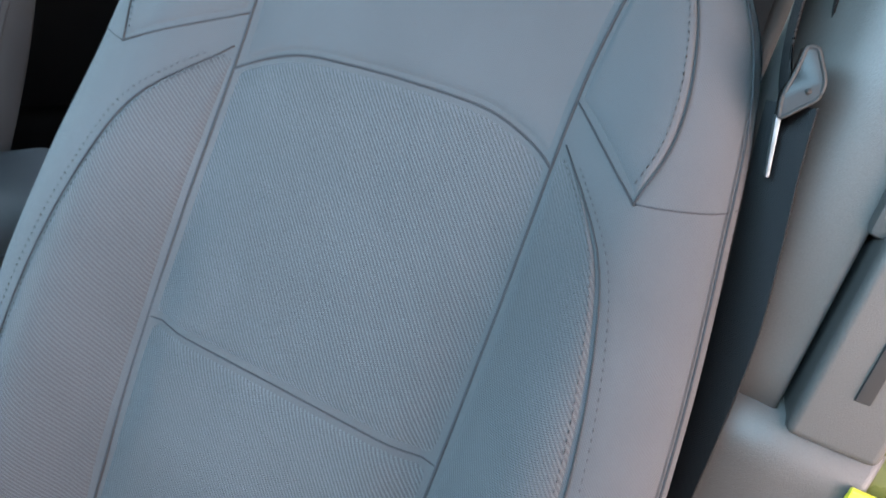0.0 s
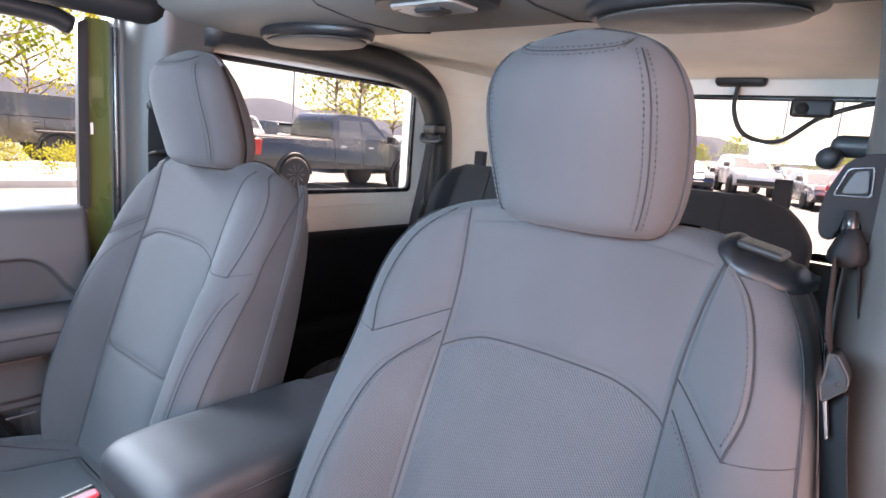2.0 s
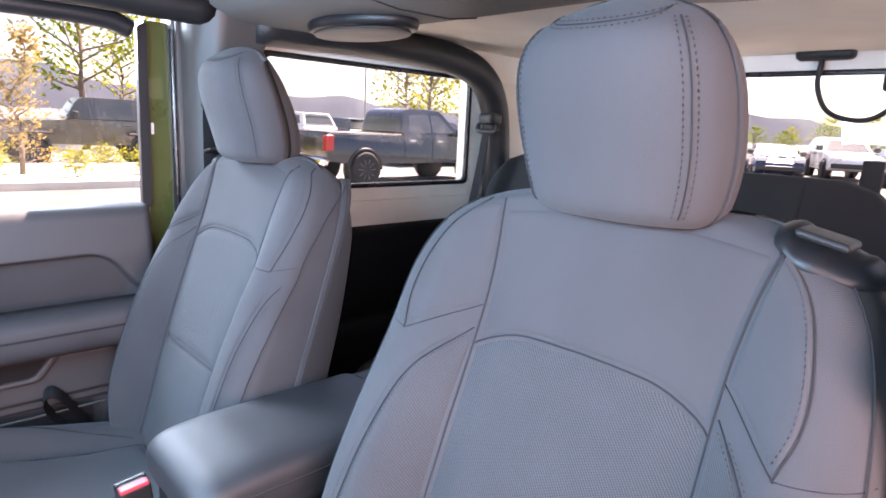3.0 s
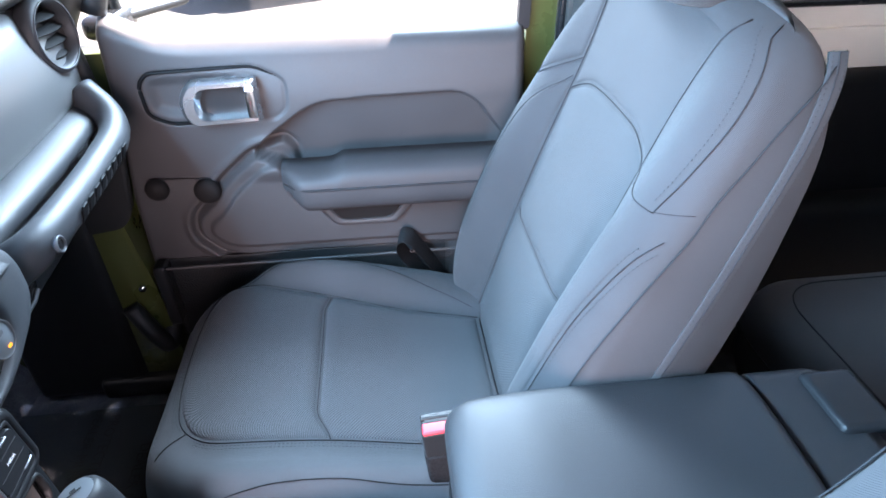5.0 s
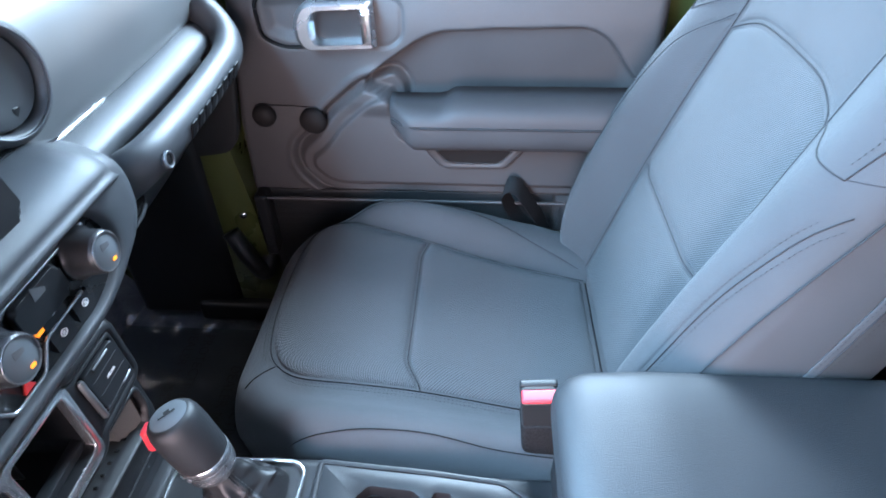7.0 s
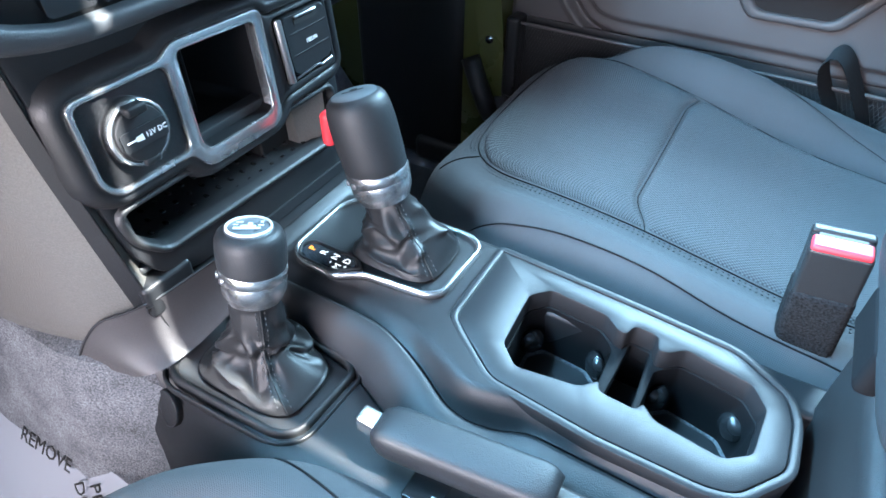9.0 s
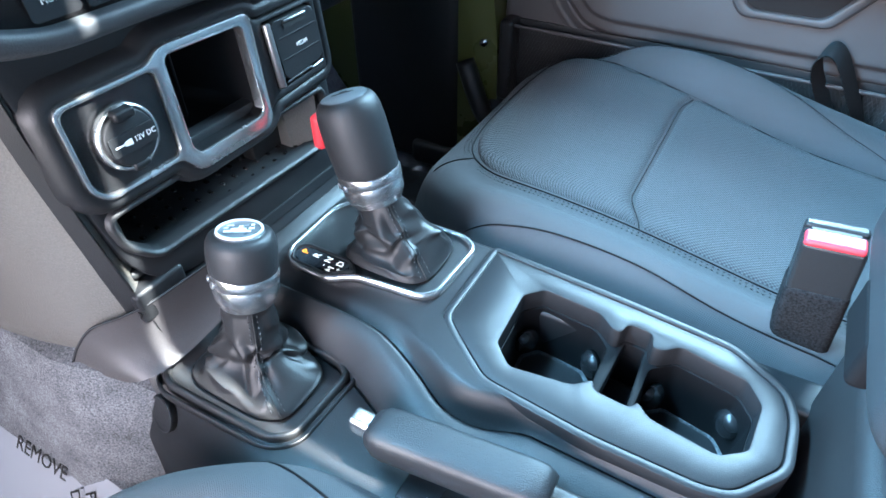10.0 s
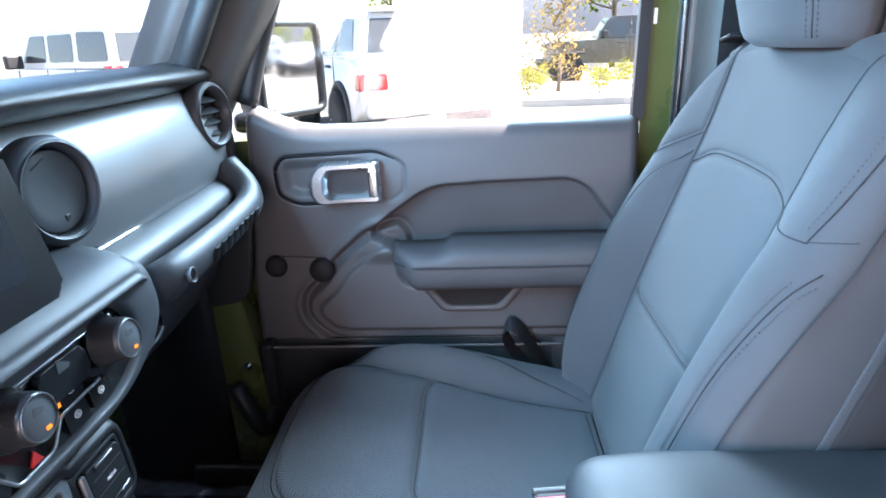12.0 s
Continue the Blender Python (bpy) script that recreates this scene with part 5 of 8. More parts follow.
def climate_surround():
    """A soft moulding from the panel's rim over a rounded lip to its outer edge."""
    n = len(panel_o)
    c0 = Vector((CY, 1.235))

    def spread(pts, m):
        # outline read at equal angles round the middle
        out = []
        k = len(pts)
        for i in range(m):
            a = 2 * math.pi * i / m
            d = Vector((math.cos(a) * 1.0, math.sin(a) * 0.28))
            best = None
            for j in range(k):
                p, q = Vector(pts[j]) - c0, Vector(pts[(j + 1) % k]) - c0
                e = q - p
                den = d.x * e.y - d.y * e.x
                if abs(den) < 1e-12:
                    continue
                t = (p.x * e.y - p.y * e.x) / den
                u = (p.x * d.y - p.y * d.x) / den
                if t > 0 and -1e-6 <= u <= 1 + 1e-6:
                    best = t if best is None else max(best, t)
            out.append(c0 + d * (best or 0.1))
        return out
    m = 140
    inn, out_ = spread(panel_o, m), spread(body_o, m)
    rows = []
    for f, h in ((-0.02, -0.010), (0.0, 0.002), (0.06, 0.0062), (0.14, 0.0078), (0.35, 0.0076), (0.60, 0.0062), (0.80, 0.0028), (0.93, -0.004), (1.0, -0.014), (1.0, -0.05)):
        rows.append([HV(*(p.lerp(q, f)), h) for p, q in zip(inn, out_)])
    return loft(rows, cap=False)


part("panel_surround", climate_surround(), M["dashpad"], stack, "soft dark surround")
shelf_p = soft_profile([(-0.20, 1.322), (-0.10, 1.320), (-0.060, 1.312), (-0.040, 1.300), (-0.034, 1.289), (-0.042, 1.279), (-0.2, 1.270)], 4)
rows = []
for k in range(29):
    y = -0.225 + 0.46 * k / 28
    e = 1 - smoothstep((abs(y - CY) - 0.175) / 0.06) if abs(y - CY) > 0.175 else 1.0
    rows.append([(-0.2 + (x + 0.2) * (0.86 + 0.14 * e), y, z - 0.022 * (1 - e)) for x, z in shelf_p])
part("shelf", loft(rows), M["dashpad"], stack, "soft padded shelf")
part("shelf_seam", tube([(-0.098, 0.10 + 0.13 * t, 1.3205 - 0.018 * smoothstep((t - 0.5) / 0.5)) for t in [k / 12 for k in range(13)]], 0.0012, 6), M["seam"], stack)
for yy in (-0.118, 0.006, 0.129):
    kn = part("climate_knob", turned([(0.0245, 0.0), (0.0245, 0.004), (0.0208, 0.007), (0.0200, 0.024), (0.0188, 0.028), (0.017, 0.0285)], HV(yy, 1.244, 0.0), (1, 0, 0.10), 40), M["knobmetal"], hv, "dark grey climate knob")
    part("knob_face", turned([(0.0172, 0.026), (0.0168, 0.0285), (0.0, 0.0292)], HV(yy, 1.244, 0.0), (1, 0, 0.10), 36), M["knobtop"], kn)
    part("knob_ring", turned([(0.0180, 0.027), (0.0184, 0.0290), (0.0172, 0.0298), (0.0168, 0.028)], HV(yy, 1.244, 0.0), (1, 0, 0.10), 40), M["knobring"], kn)
    part("knob_mark", slab([(yy - 0.005, 1.2500), (yy + 0.005, 1.2500), (yy + 0.006, 1.2535), (yy - 0.004, 1.2565)], lambda a, b, c: HV(a, b, 0.0292 + c), 0.0004, 0), M["zipper"], kn)
    if yy > -0.1:
        part("indicator", slab(rounded([(yy + 0.001, 1.2345), (yy + 0.0065, 1.2345), (yy + 0.0065, 1.2375), (yy + 0.001, 1.2375)], 0.001), lambda a, b, c: HV(a, b, 0.0290 + c), 0.0006, 0), M["amber"], kn, "lit amber indicator")
for ya, yb in ((-0.085, -0.025), (0.038, 0.098)):
    key = part("rocker_key", slab(rounded([(ya, 1.2300), (yb, 1.2300), (yb, 1.2590), (ya, 1.2590)], 0.006), HV, 0.007, 0.005, 3), M["dark"], hv, "wide grey rocker key")
    part("key_symbol", slab([((ya + yb) / 2 - 0.008, 1.250), ((ya + yb) / 2 + 0.006, 1.250), ((ya + yb) / 2 + 0.008, 1.253), ((ya + yb) / 2 - 0.006, 1.262)], lambda a, b, c: HV(a, b, 0.0072 + c), 0.0003, 0), M["zipper"], key)
trim_line = [(-0.150, 1.2165), (-0.092, 1.2165), (-0.0236, 1.2165), (-0.006, 1.1952), (-0.001, 1.1940), (0.0315, 1.1945), (0.037, 1.1970), (0.0530, 1.2150), (0.105, 1.2165), (0.158, 1.2190)]
part("trim_line", tube([HV(a, b, 0.001) for a, b in rounded(trim_line, 0.004, 3)[4:-4]], 0.0019, 8), M["silver"], hv, "thin silver zigzag line")
part("trim_line", tube([HV(a, b, 0.001) for a, b in ((-0.136, 1.2615), (0.149, 1.2615))], 0.0019, 8), M["silver"], hv)
part("top_strip", slab(rounded([(-0.132, 1.2635), (0.145, 1.2635), (0.140, 1.2725), (-0.127, 1.2725)], 0.003), HV, 0.0012, 0.0006), M["flap"], hv, "satin grey upper strip")
for k, (a, b, txt) in enumerate(((-0.090, 1.2045, "MUTE"), (-0.0574, 1.2040, "OFF"), (-0.0271, 1.2040, "OFF"), (0.0700, 1.2035, ""), (0.105, 1.2050, ""), (-0.0536, 1.2245, ""), (0.072, 1.2265, ""))):
    bt = part("push_button", slab(rounded([(a - 0.0145, b - 0.0095), (a + 0.0145, b - 0.0095), (a + 0.0145, b + 0.0095), (a - 0.0145, b + 0.0095)], 0.002), HV, 0.0016, 0.0006), M["gloss"], hv)
    if txt:
        words("lettering", txt, 0.0050 if txt == "MUTE" else 0.0036, basis(HV(a, b - (0.0042 if txt == "OFF" else 0), 0.0018), (0, 1, 0), (-0.1, 0, 1)), M["letter"], bt, depth=0.0003)
    if txt != "MUTE":
        part("symbol", ring_plate([(a + 0.0042 * math.cos(t), b + 0.0018 + 0.0034 * math.sin(t)) for t in [2 * math.pi * i / 14 for i in range(14)]], [(a + 0.0033 * math.cos(t), b + 0.0018 + 0.0026 * math.sin(t)) for t in [2 * math.pi * i / 14 for i in range(14)]], lambda p, q, c: HV(p, q, 0.0016 + c), 0.0006), M["letter"], bt, smooth=False)
        part("symbol_bar", slab([(a - 0.0018, b + 0.0005), (a + 0.0018, b + 0.0005), (a + 0.0012, b + 0.0032), (a - 0.0012, b + 0.0032)], lambda p, q, c: HV(p, q, 0.0016 + c), 0.0006, 0), M["letter"], bt, smooth=False)
part("hazard_key", slab([(0.0095, 1.1985), (0.0225, 1.1985), (0.016, 1.2090)], HV, 0.003, 0.0005), M["hazard"], hv, "red hazard triangle")
part("indicator", slab([(0.048, 1.2225), (0.056, 1.2225), (0.056, 1.228), (0.048, 1.228)], HV, 0.003, 0.0005), M["amber"], hv)
# lower stack: one moulded facia with a raised roll round socket, bin and media cover
LP = lambda a, b, c: (-0.069 + c + 0.10 * (1.15 - b), a, b)


def grow(pts, d):
    """The outline moved outwards by d along its corners' bisectors (outlines run either way round)."""
    area = sum(p[0] * q[1] - q[0] * p[1] for p, q in zip(pts, pts[1:] + pts[:1]))
    sg = 1 if area > 0 else -1
    res = []
    k = len(pts)
    for i in range(k):
        a, p, b = Vector(pts[i - 1]), Vector(pts[i]), Vector(pts[(i + 1) % k])
        e, f = p - a, b - p
        if e.length < 1e-7 or f.length < 1e-7:
            e = f = (b - a)
        n = Vector((e.y, -e.x)).normalized() + Vector((f.y, -f.x)).normalized()
        if n.length < 1e-6:
            n = Vector((e.y, -e.x))
        n.normalize()
        res.append((p.x + n.x * d * sg, p.y + n.y * d * sg))
    return res


def pierced(outer, holes, place, depth, r=0.002):
    """A plate with holes through it and rounded upper edges."""
    b = bmesh.new()
    tops = []
    for o, s_ in [(outer, -1)] + [(h, 1) for h in holes]:
        rows = [[b.verts.new((*p, c)) for p in q] for q, c in ((o, 0.0), (o, depth - r), (grow(o, s_ * r * 0.3), depth - r * 0.3), (grow(o, s_ * r), depth))]
        n = len(o)
        for u, v in zip(rows, rows[1:]):
            for i in range(n):
                b.faces.new((u[i], u[(i + 1) % n], v[(i + 1) % n], v[i]))
        tops += [b.edges.get((rows[-1][i], rows[-1][(i + 1) % n])) for i in range(n)]
    bmesh.ops.triangle_fill(b, edges=tops, use_beauty=True, use_dissolve=False)
    for v in b.verts:
        v.co = Vector(place(*v.co))
    return b


def moulding(outline, steps, place):
    """A roll round an outline: steps of (distance outwards, height)."""
    return loft([[Vector(place(a, b, c)) for a, b in grow(outline, d)] for d, c in steps], cap=False)


group_o = rounded([(-0.108, 1.142), (-0.040, 1.143), (-0.028, 1.151), (0.054, 1.149), (0.062, 1.142), (0.131, 1.142), (0.131, 1.080), (0.062, 1.076), (0.050, 1.063), (-0.028, 1.062), (-0.040, 1.078), (-0.100, 1.078), (-0.109, 1.088)], 0.007, 4)
group_o = grow(group_o, 0.0022)
fac_o = rounded([(-0.126, 1.190), (0.140, 1.190), (0.140, 1.120), (0.136, 1.010), (0.124, 0.972), (-0.068, 0.984), (-0.095, 1.000), (-0.108, 1.026), (-0.119, 1.108)], 0.010, 4)
slot_o = rounded([(-0.1025, 1.058), (0.122, 1.058), (0.122, 1.030), (0.108, 1.0125), (-0.082, 1.0185), (-0.0985, 1.036)], 0.006, 4)
bin_i = rounded([(-0.026, 1.146), (0.046, 1.144), (0.044, 1.077), (0.038, 1.073), (-0.024, 1.073), (-0.029, 1.080)], 0.005, 4)
part("facia", pierced(fac_o, [rounded([(-0.106, 1.140), (0.128, 1.140), (0.128, 1.082), (-0.106, 1.080)], 0.004, 3), slot_o], lambda a, b, c: LP(a, b, c - 0.012), 0.012, 0.003), M["dark"], stack, "soft black moulded facia", smooth="auto")
part("facia_roll", moulding(group_o, ((0.014, -0.003), (0.0125, 0.001), (0.010, 0.0055), (0.007, 0.0085), (0.004, 0.0098), (0.001, 0.0095), (-0.001, 0.008), (-0.003, 0.003)), LP), M["dark"], stack, "raised rounded border")
# the satin frame that joins socket and bin
frame_o = rounded([(-0.108, 1.142), (-0.040, 1.143), (-0.028, 1.151), (0.054, 1.149), (0.050, 1.068), (0.043, 1.062), (-0.028, 1.062), (-0.040, 1.078), (-0.100, 1.078), (-0.109, 1.088)], 0.006, 4)
frame_o = grow(frame_o, 0.0022)
sock_i = rounded([(-0.1045, 1.1385), (-0.038, 1.139), (-0.0415, 1.0815), (-0.098, 1.0815), (-0.1055, 1.090)], 0.005, 4)
part("bin_frame", pierced(frame_o, [grow(sock_i, 0.0018), bin_i], lambda a, b, c: LP(a, b, c + 0.002), 0.010, 0.0016), M["silver"], stack, "satin silver frame round socket and bin", smooth="auto")
bb = bmesh.new()
va = [[bb.verts.new(LP(a, b, c)) for a, b in o] for o, c in ((bin_i, 0.010), ([(a, b + 0.004 if b < 1.1 else b) for a, b in grow(bin_i, 0.002)], -0.01), ([(a * 0.98, b * 0.985 + 0.014) for a, b in bin_i], -0.085))]
for r0, r1 in zip(va, va[1:]):
    for i in range(len(bin_i)):
        j = (i + 1) % len(bin_i)
        bb.faces.new((r0[i], r0[j], r1[j], r1[i]))
bb.faces.new(va[-1])
# the bin's inner shade is put into its black lining
part("bin", bb, M["pit"], stack, "open storage bin with darkened inside", flip="keep")
part("bin_rib", block(LP(0.006, 1.075, -0.085), LP(0.0085, 1.14, -0.03), 0.001, 1), M["black"], stack)
part("socket_plate", slab(grow(sock_i, 0.0012), lambda a, b, c: LP(a, b, c + 0.003), 0.006, 0.001), M["gloss"], stack, "gloss black socket plate")
sk_at = LP(-0.073, 1.110, 0.008)
ax = (1, 0, 0.10)
sk = part("socket_ring", turned([(0.0225, 0), (0.0225, 0.005), (0.0212, 0.0078), (0.0192, 0.0072), (0.0188, 0.003)], sk_at, ax, 40), M["silver"], stack, "satin silver socket ring")
cap = part("socket_cap", turned([(0.0188, 0.0), (0.0188, 0.0075), (0.0175, 0.0095), (0.0, 0.010)], sk_at, ax, 36), M["dark"], sk, "grey socket cap")
part("cap_hinge", block((sk_at[0] + 0.002, -0.0805, 1.1245), (sk_at[0] + 0.0125, -0.0655, 1.1315), 0.002), M["dark"], cap)
part("cap_tab", block((sk_at[0] + 0.002, -0.0795, 1.0885), (sk_at[0] + 0.0115, -0.0665, 1.0945), 0.002), M["dark"], cap)
part("cap_band", slab(rounded([(-0.090, 1.1035), (-0.056, 1.1035), (-0.056, 1.1165), (-0.090, 1.1165)], 0.002), lambda a, b, c: LP(a, b, c + 0.0178), 0.0012, 0.0005), M["dark"], cap)
words("lettering", "12V DC", 0.0050, basis(LP(-0.0645, 1.1100, 0.0191), (0, 1, 0), (-0.1, 0, 1)), M["letter"], cap, "white socket marking", 0.0002)
part("plug_symbol", slab([(-0.0870, 1.1095), (-0.0800, 1.1095), (-0.0800, 1.1085), (-0.0745, 1.1080), (-0.0745, 1.1120), (-0.0800, 1.1115), (-0.0800, 1.1105), (-0.0870, 1.1105)], lambda a, b, c: LP(a, b, 0.0190 + c), 0.0004, 0), M["letter"], cap)
# media cover in its own recess
mp = part("media_frame", pierced(rounded([(0.055, 1.147), (0.062, 1.142), (0.131, 1.142), (0.131, 1.080), (0.062, 1.076), (0.052, 1.070)], 0.005, 4), [rounded([(0.066, 1.138), (0.126, 1.138), (0.126, 1.086), (0.068, 1.083)], 0.004, 4)], lambda a, b, c: LP(a, b, c), 0.010, 0.002), M["dark"], stack, "charcoal media recess", smooth="auto")
# black back plate stands for shade behind the cover
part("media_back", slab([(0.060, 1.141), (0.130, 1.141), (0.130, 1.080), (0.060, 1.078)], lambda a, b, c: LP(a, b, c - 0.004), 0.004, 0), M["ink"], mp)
md = part("media_door", slab(rounded([(0.0735, 1.1365), (0.125, 1.1365), (0.125, 1.093), (0.076, 1.089)], 0.005), lambda a, b, c: LP(a, b, c + 0.002), 0.011, 0.002, 3), M["dark"], mp, "charcoal media cover")
part("hinge", tube([LP(0.0705, 1.086, 0.012), LP(0.0690, 1.137, 0.012)], 0.0034, 12), M["knobring"], md, "grey hinge barrel")
part("latch_slot", slab(rounded([(0.086, 1.1285), (0.114, 1.1285), (0.114, 1.1335), (0.086, 1.1335)], 0.002), lambda a, b, c: LP(a, b, c + 0.0128), 0.0008, 0), M["ink"], md)
part("latch", tube([LP(0.087, 1.1345, 0.0138), LP(0.113, 1.1345, 0.0138)], 0.0013, 8), M["knobring"], md)
part("lower_clip", tube([LP(0.078, 1.0865, 0.010), LP(0.108, 1.0885, 0.010), LP(0.112, 1.0865, 0.010), LP(0.126, 1.088, 0.010)], 0.0014, 8), M["knobring"], mp)
for zz in (1.1225, 1.1055):
    part("cover_line", tube([LP(0.079, zz, 0.0131), LP(0.123, zz + 0.001, 0.0131)], 0.0007, 5), M["seam"], md)
words("lettering", "MEDIA", 0.0048, basis(LP(0.103, 1.1125, 0.0131), (0, 1, 0), (-0.1, 0, 1)), M["letter"], md, "white MEDIA marking", 0.0003)
# open tray behind the slot
part("tray_floor", block((-0.17, -0.106, 1.002), (-0.060, 0.124, 1.010), 0.003), M["rubber"], stack, "ribbed rubber tray floor")
tb = bmesh.new()
for i in range(15):
    for j in range(5):
        yy = -0.094 + 0.0142 * i + 0.005 * (j % 2)
        block((-0.135 + 0.015 * j, yy, 1.0095), (-0.129 + 0.015 * j, yy + 0.004, 1.0115), 0.001, 1, tb)
part("tray_studs", tb, M["gloss"], stack)
# tray back, facia back and tray top are blackened to stand for shade
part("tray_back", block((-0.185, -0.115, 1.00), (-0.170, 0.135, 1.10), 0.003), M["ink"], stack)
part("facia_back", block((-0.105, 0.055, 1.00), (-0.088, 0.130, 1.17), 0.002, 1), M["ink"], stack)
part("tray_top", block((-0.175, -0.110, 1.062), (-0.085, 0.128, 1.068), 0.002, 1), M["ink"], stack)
part("tray_lip", moulding(slot_o, ((0.007, 0.000), (0.006, 0.003), (0.004, 0.0048), (0.002, 0.0045), (0.0004, 0.002), (-0.0008, -0.006)), LP), M["black"], stack, "rounded black tray lip")
# stepped apron between facia and console
ap = bmesh.new()
prof = [(-0.075, 0.984), (-0.050, 0.982), (-0.0475, 0.974), (-0.0495, 0.973), (-0.0445, 0.965), (-0.0465, 0.964), (-0.040, 0.957), (-0.034, 0.953), (-0.020, 0.951), (-0.02, 0.93), (-0.075, 0.93)]
loft([[(x + off * smoothstep((0.985 - z) / 0.04), y, z) for x, z in prof] for y, off in ((-0.116, -0.040), (-0.08, -0.036), (-0.045, -0.030), (-0.02, -0.008), (0.0, 0.0), (0.07, 0.0), (0.130, 0.0))], bm=ap)
part("apron", ap, M["dark"], stack, "stepped charcoal apron", smooth="auto")
foot_s = curve([(-0.110, -0.156, 0.928), (-0.095, -0.149, 0.955), (-0.080, -0.140, 0.974), (-0.062, -0.126, 0.982), (-0.050, -0.104, 0.986), (-0.043, -0.050, 0.988)], 8)
foot_c = curve([(-0.064, -0.143, 0.922), (-0.052, -0.138, 0.926), (-0.043, -0.128, 0.929), (-0.038, -0.112, 0.931), (-0.035, -0.090, 0.934), (-0.030, -0.045, 0.945)], 8)


def foot_fn(u, v):
    """A cove from the cheek's joint down to the console, flat at its outer end."""
    k = u * (len(foot_s) - 1)
    i = min(int(k), len(foot_s) - 2)
    a, b_ = foot_s[i].lerp(foot_s[i + 1], k - i), foot_c[i].lerp(foot_c[i + 1], k - i)
    p = a.lerp(b_, v)
    hollow = 0.006 * smoothstep((u - 0.10) / 0.4) * math.sin(math.pi * v) ** 0.8
    return p + Vector((-hollow * 0.7, hollow * 0.2, -hollow))


foot = part("stack_foot", sheet(foot_fn, 40, 14), M["doorp"], stack, "coved charcoal foot piece", flip="keep")
part("foot_joint", tube(foot_s, 0.0011, 6), M["seam"], foot)
# dark block added only to cover a glint on the cheek's front
part("glint_cover", block((-0.100, -0.1150, 0.968), (-0.0505, -0.070, 0.998), 0.004, 2), M["dark"], stack)
# side cheeks of the stack: wide grained panels that flare towards the bulkhead
for g in (1, -1):
    rows = []
    for k in range(29):
        t = k / 28
        z = 1.33 - 0.40 * t
        ys = table([(0.83, 0.104), (0.95, 0.106), (1.02, 0.114), (1.108, 0.123), (1.17, 0.126), (1.33, 0.13)], z)
        xs = -0.069 + 0.10 * (1.15 - z)
        ring = []
        for i in range(17):
            s_ = i / 16
            x = xs - 0.002 - (xs + 0.42) * s_
            y = ys + 0.002 + (0.164 - ys) * (1 - math.exp(-(xs - x) / 0.066)) + 0.012 * smoothstep((1.06 - z) / 0.2) * (1 - math.exp(-(xs - x) / 0.06))
            drop = 0.006 * math.exp(-(xs - x) / 0.006)
            ring.append((x, g * (y - drop - 0.010 * smoothstep((0.945 - z) / 0.015)), z))
        ring += [(-0.42, g * 0.09, z), (xs - 0.02, g * 0.09, z)]
        rows.append(ring)
    # dark facia edge, which also stands for shade on the cheek's turned front
    ret = lambda u, v: (lambda r_, k_: Vector(r_[int(k_)]).lerp(Vector(r_[min(16, int(k_) + 1)]), k_ - int(k_)) + Vector((0.0015, g * 0.0016, 0)))(rows[round(27 * v)], 0.45 * u)
    part("facia_return", sheet(ret, 12, 27), M["dark"], stack, "dark facia edge with the cheek's shade", flip="keep")
    part("side_cheek", loft(rows), M["cheek"], stack, "grained charcoal side panel", smooth="auto")

# ---------------------------------------------------------------- floor console
con = thing("floor_console", (0.15, 0.0, 0.62), "black floor console with cup holders and two levers", "centre console")
ZT = 0.953
P = lambda a, b, c: (a, b, ZT + c)
Y_ROLL = [(-0.06, -0.016), (0.08, -0.016), (0.11, -0.022), (0.14, -0.034), (0.170, -0.048), (0.20, -0.048), (0.225, -0.040), (0.25, -0.040), (0.42, -0.044)]
Y_LOW = [(-0.06, -0.040), (0.03, -0.043), (0.08, -0.050), (0.12, -0.066), (0.16, -0.082), (0.22, -0.086), (0.42, -0.088)]
Y_EDGE = [(-0.08, -0.122), (0.0, -0.138), (0.055, -0.152), (0.12, -0.158), (0.42, -0.160)]
Z_ROLL = [(-0.06, 0.951), (0.09, 0.950), (0.13, 0.944), (0.18, 0.934), (0.21, 0.933), (0.24, 0.939), (0.42, 0.939)]


def xs_(u):
    return -0.062 + 0.482 * u


def deck_fn(u, v):
    """Upper deck from the roll's inner line, over the rounded edge, to the passenger flank; stops at the cup tray."""
    x = -0.062 + (0.1300 + 0.062) * u
    ya = table(Y_ROLL, x)
    y = ya + (0.118 - ya) * v
    zr = table(Z_ROLL, x)
    z = zr - 0.004 + (0.957 - zr) * smoothstep((y - ya) / 0.022 + 0.15) if v < 0.5 else table([(0.5, 0.953), (0.90, 0.953), (0.95, 0.9515), (0.98, 0.947), (0.99, 0.93), (1.0, 0.88)], v)
    return (x, y, min(0.953, z) + 0.016 * smoothstep((-0.03 - x) / 0.04))


part("console_deck", sheet(deck_fn, 40, 60), M["dark"], con, "charcoal moulded console deck")
body = []
for k in range(41):
    x = -0.062 + 0.482 * k / 40
    zl = 0.918 + 0.026 * smoothstep((-0.03 - x) / 0.05)
    yl = table(Y_LOW, x) + 0.002
    ye = table(Y_EDGE, x)
    body.append([(x, ye - 0.060, 0.63), (x, ye - 0.024, zl - 0.070), (x, ye - 0.014, zl - 0.042), (x, ye - 0.005, zl - 0.022), (x, ye + 0.006, zl - 0.007), (x, ye + 0.020, zl), (x, yl - 0.010, zl), (x, yl - 0.004, zl - 0.001), (x, yl, zl - 0.006), (x, yl + 0.004, zl - 0.03), (x, yl + 0.004, 0.64)])
part("console_shelf", loft(body), M["dark"], con, "charcoal lower console shelf", smooth="auto")


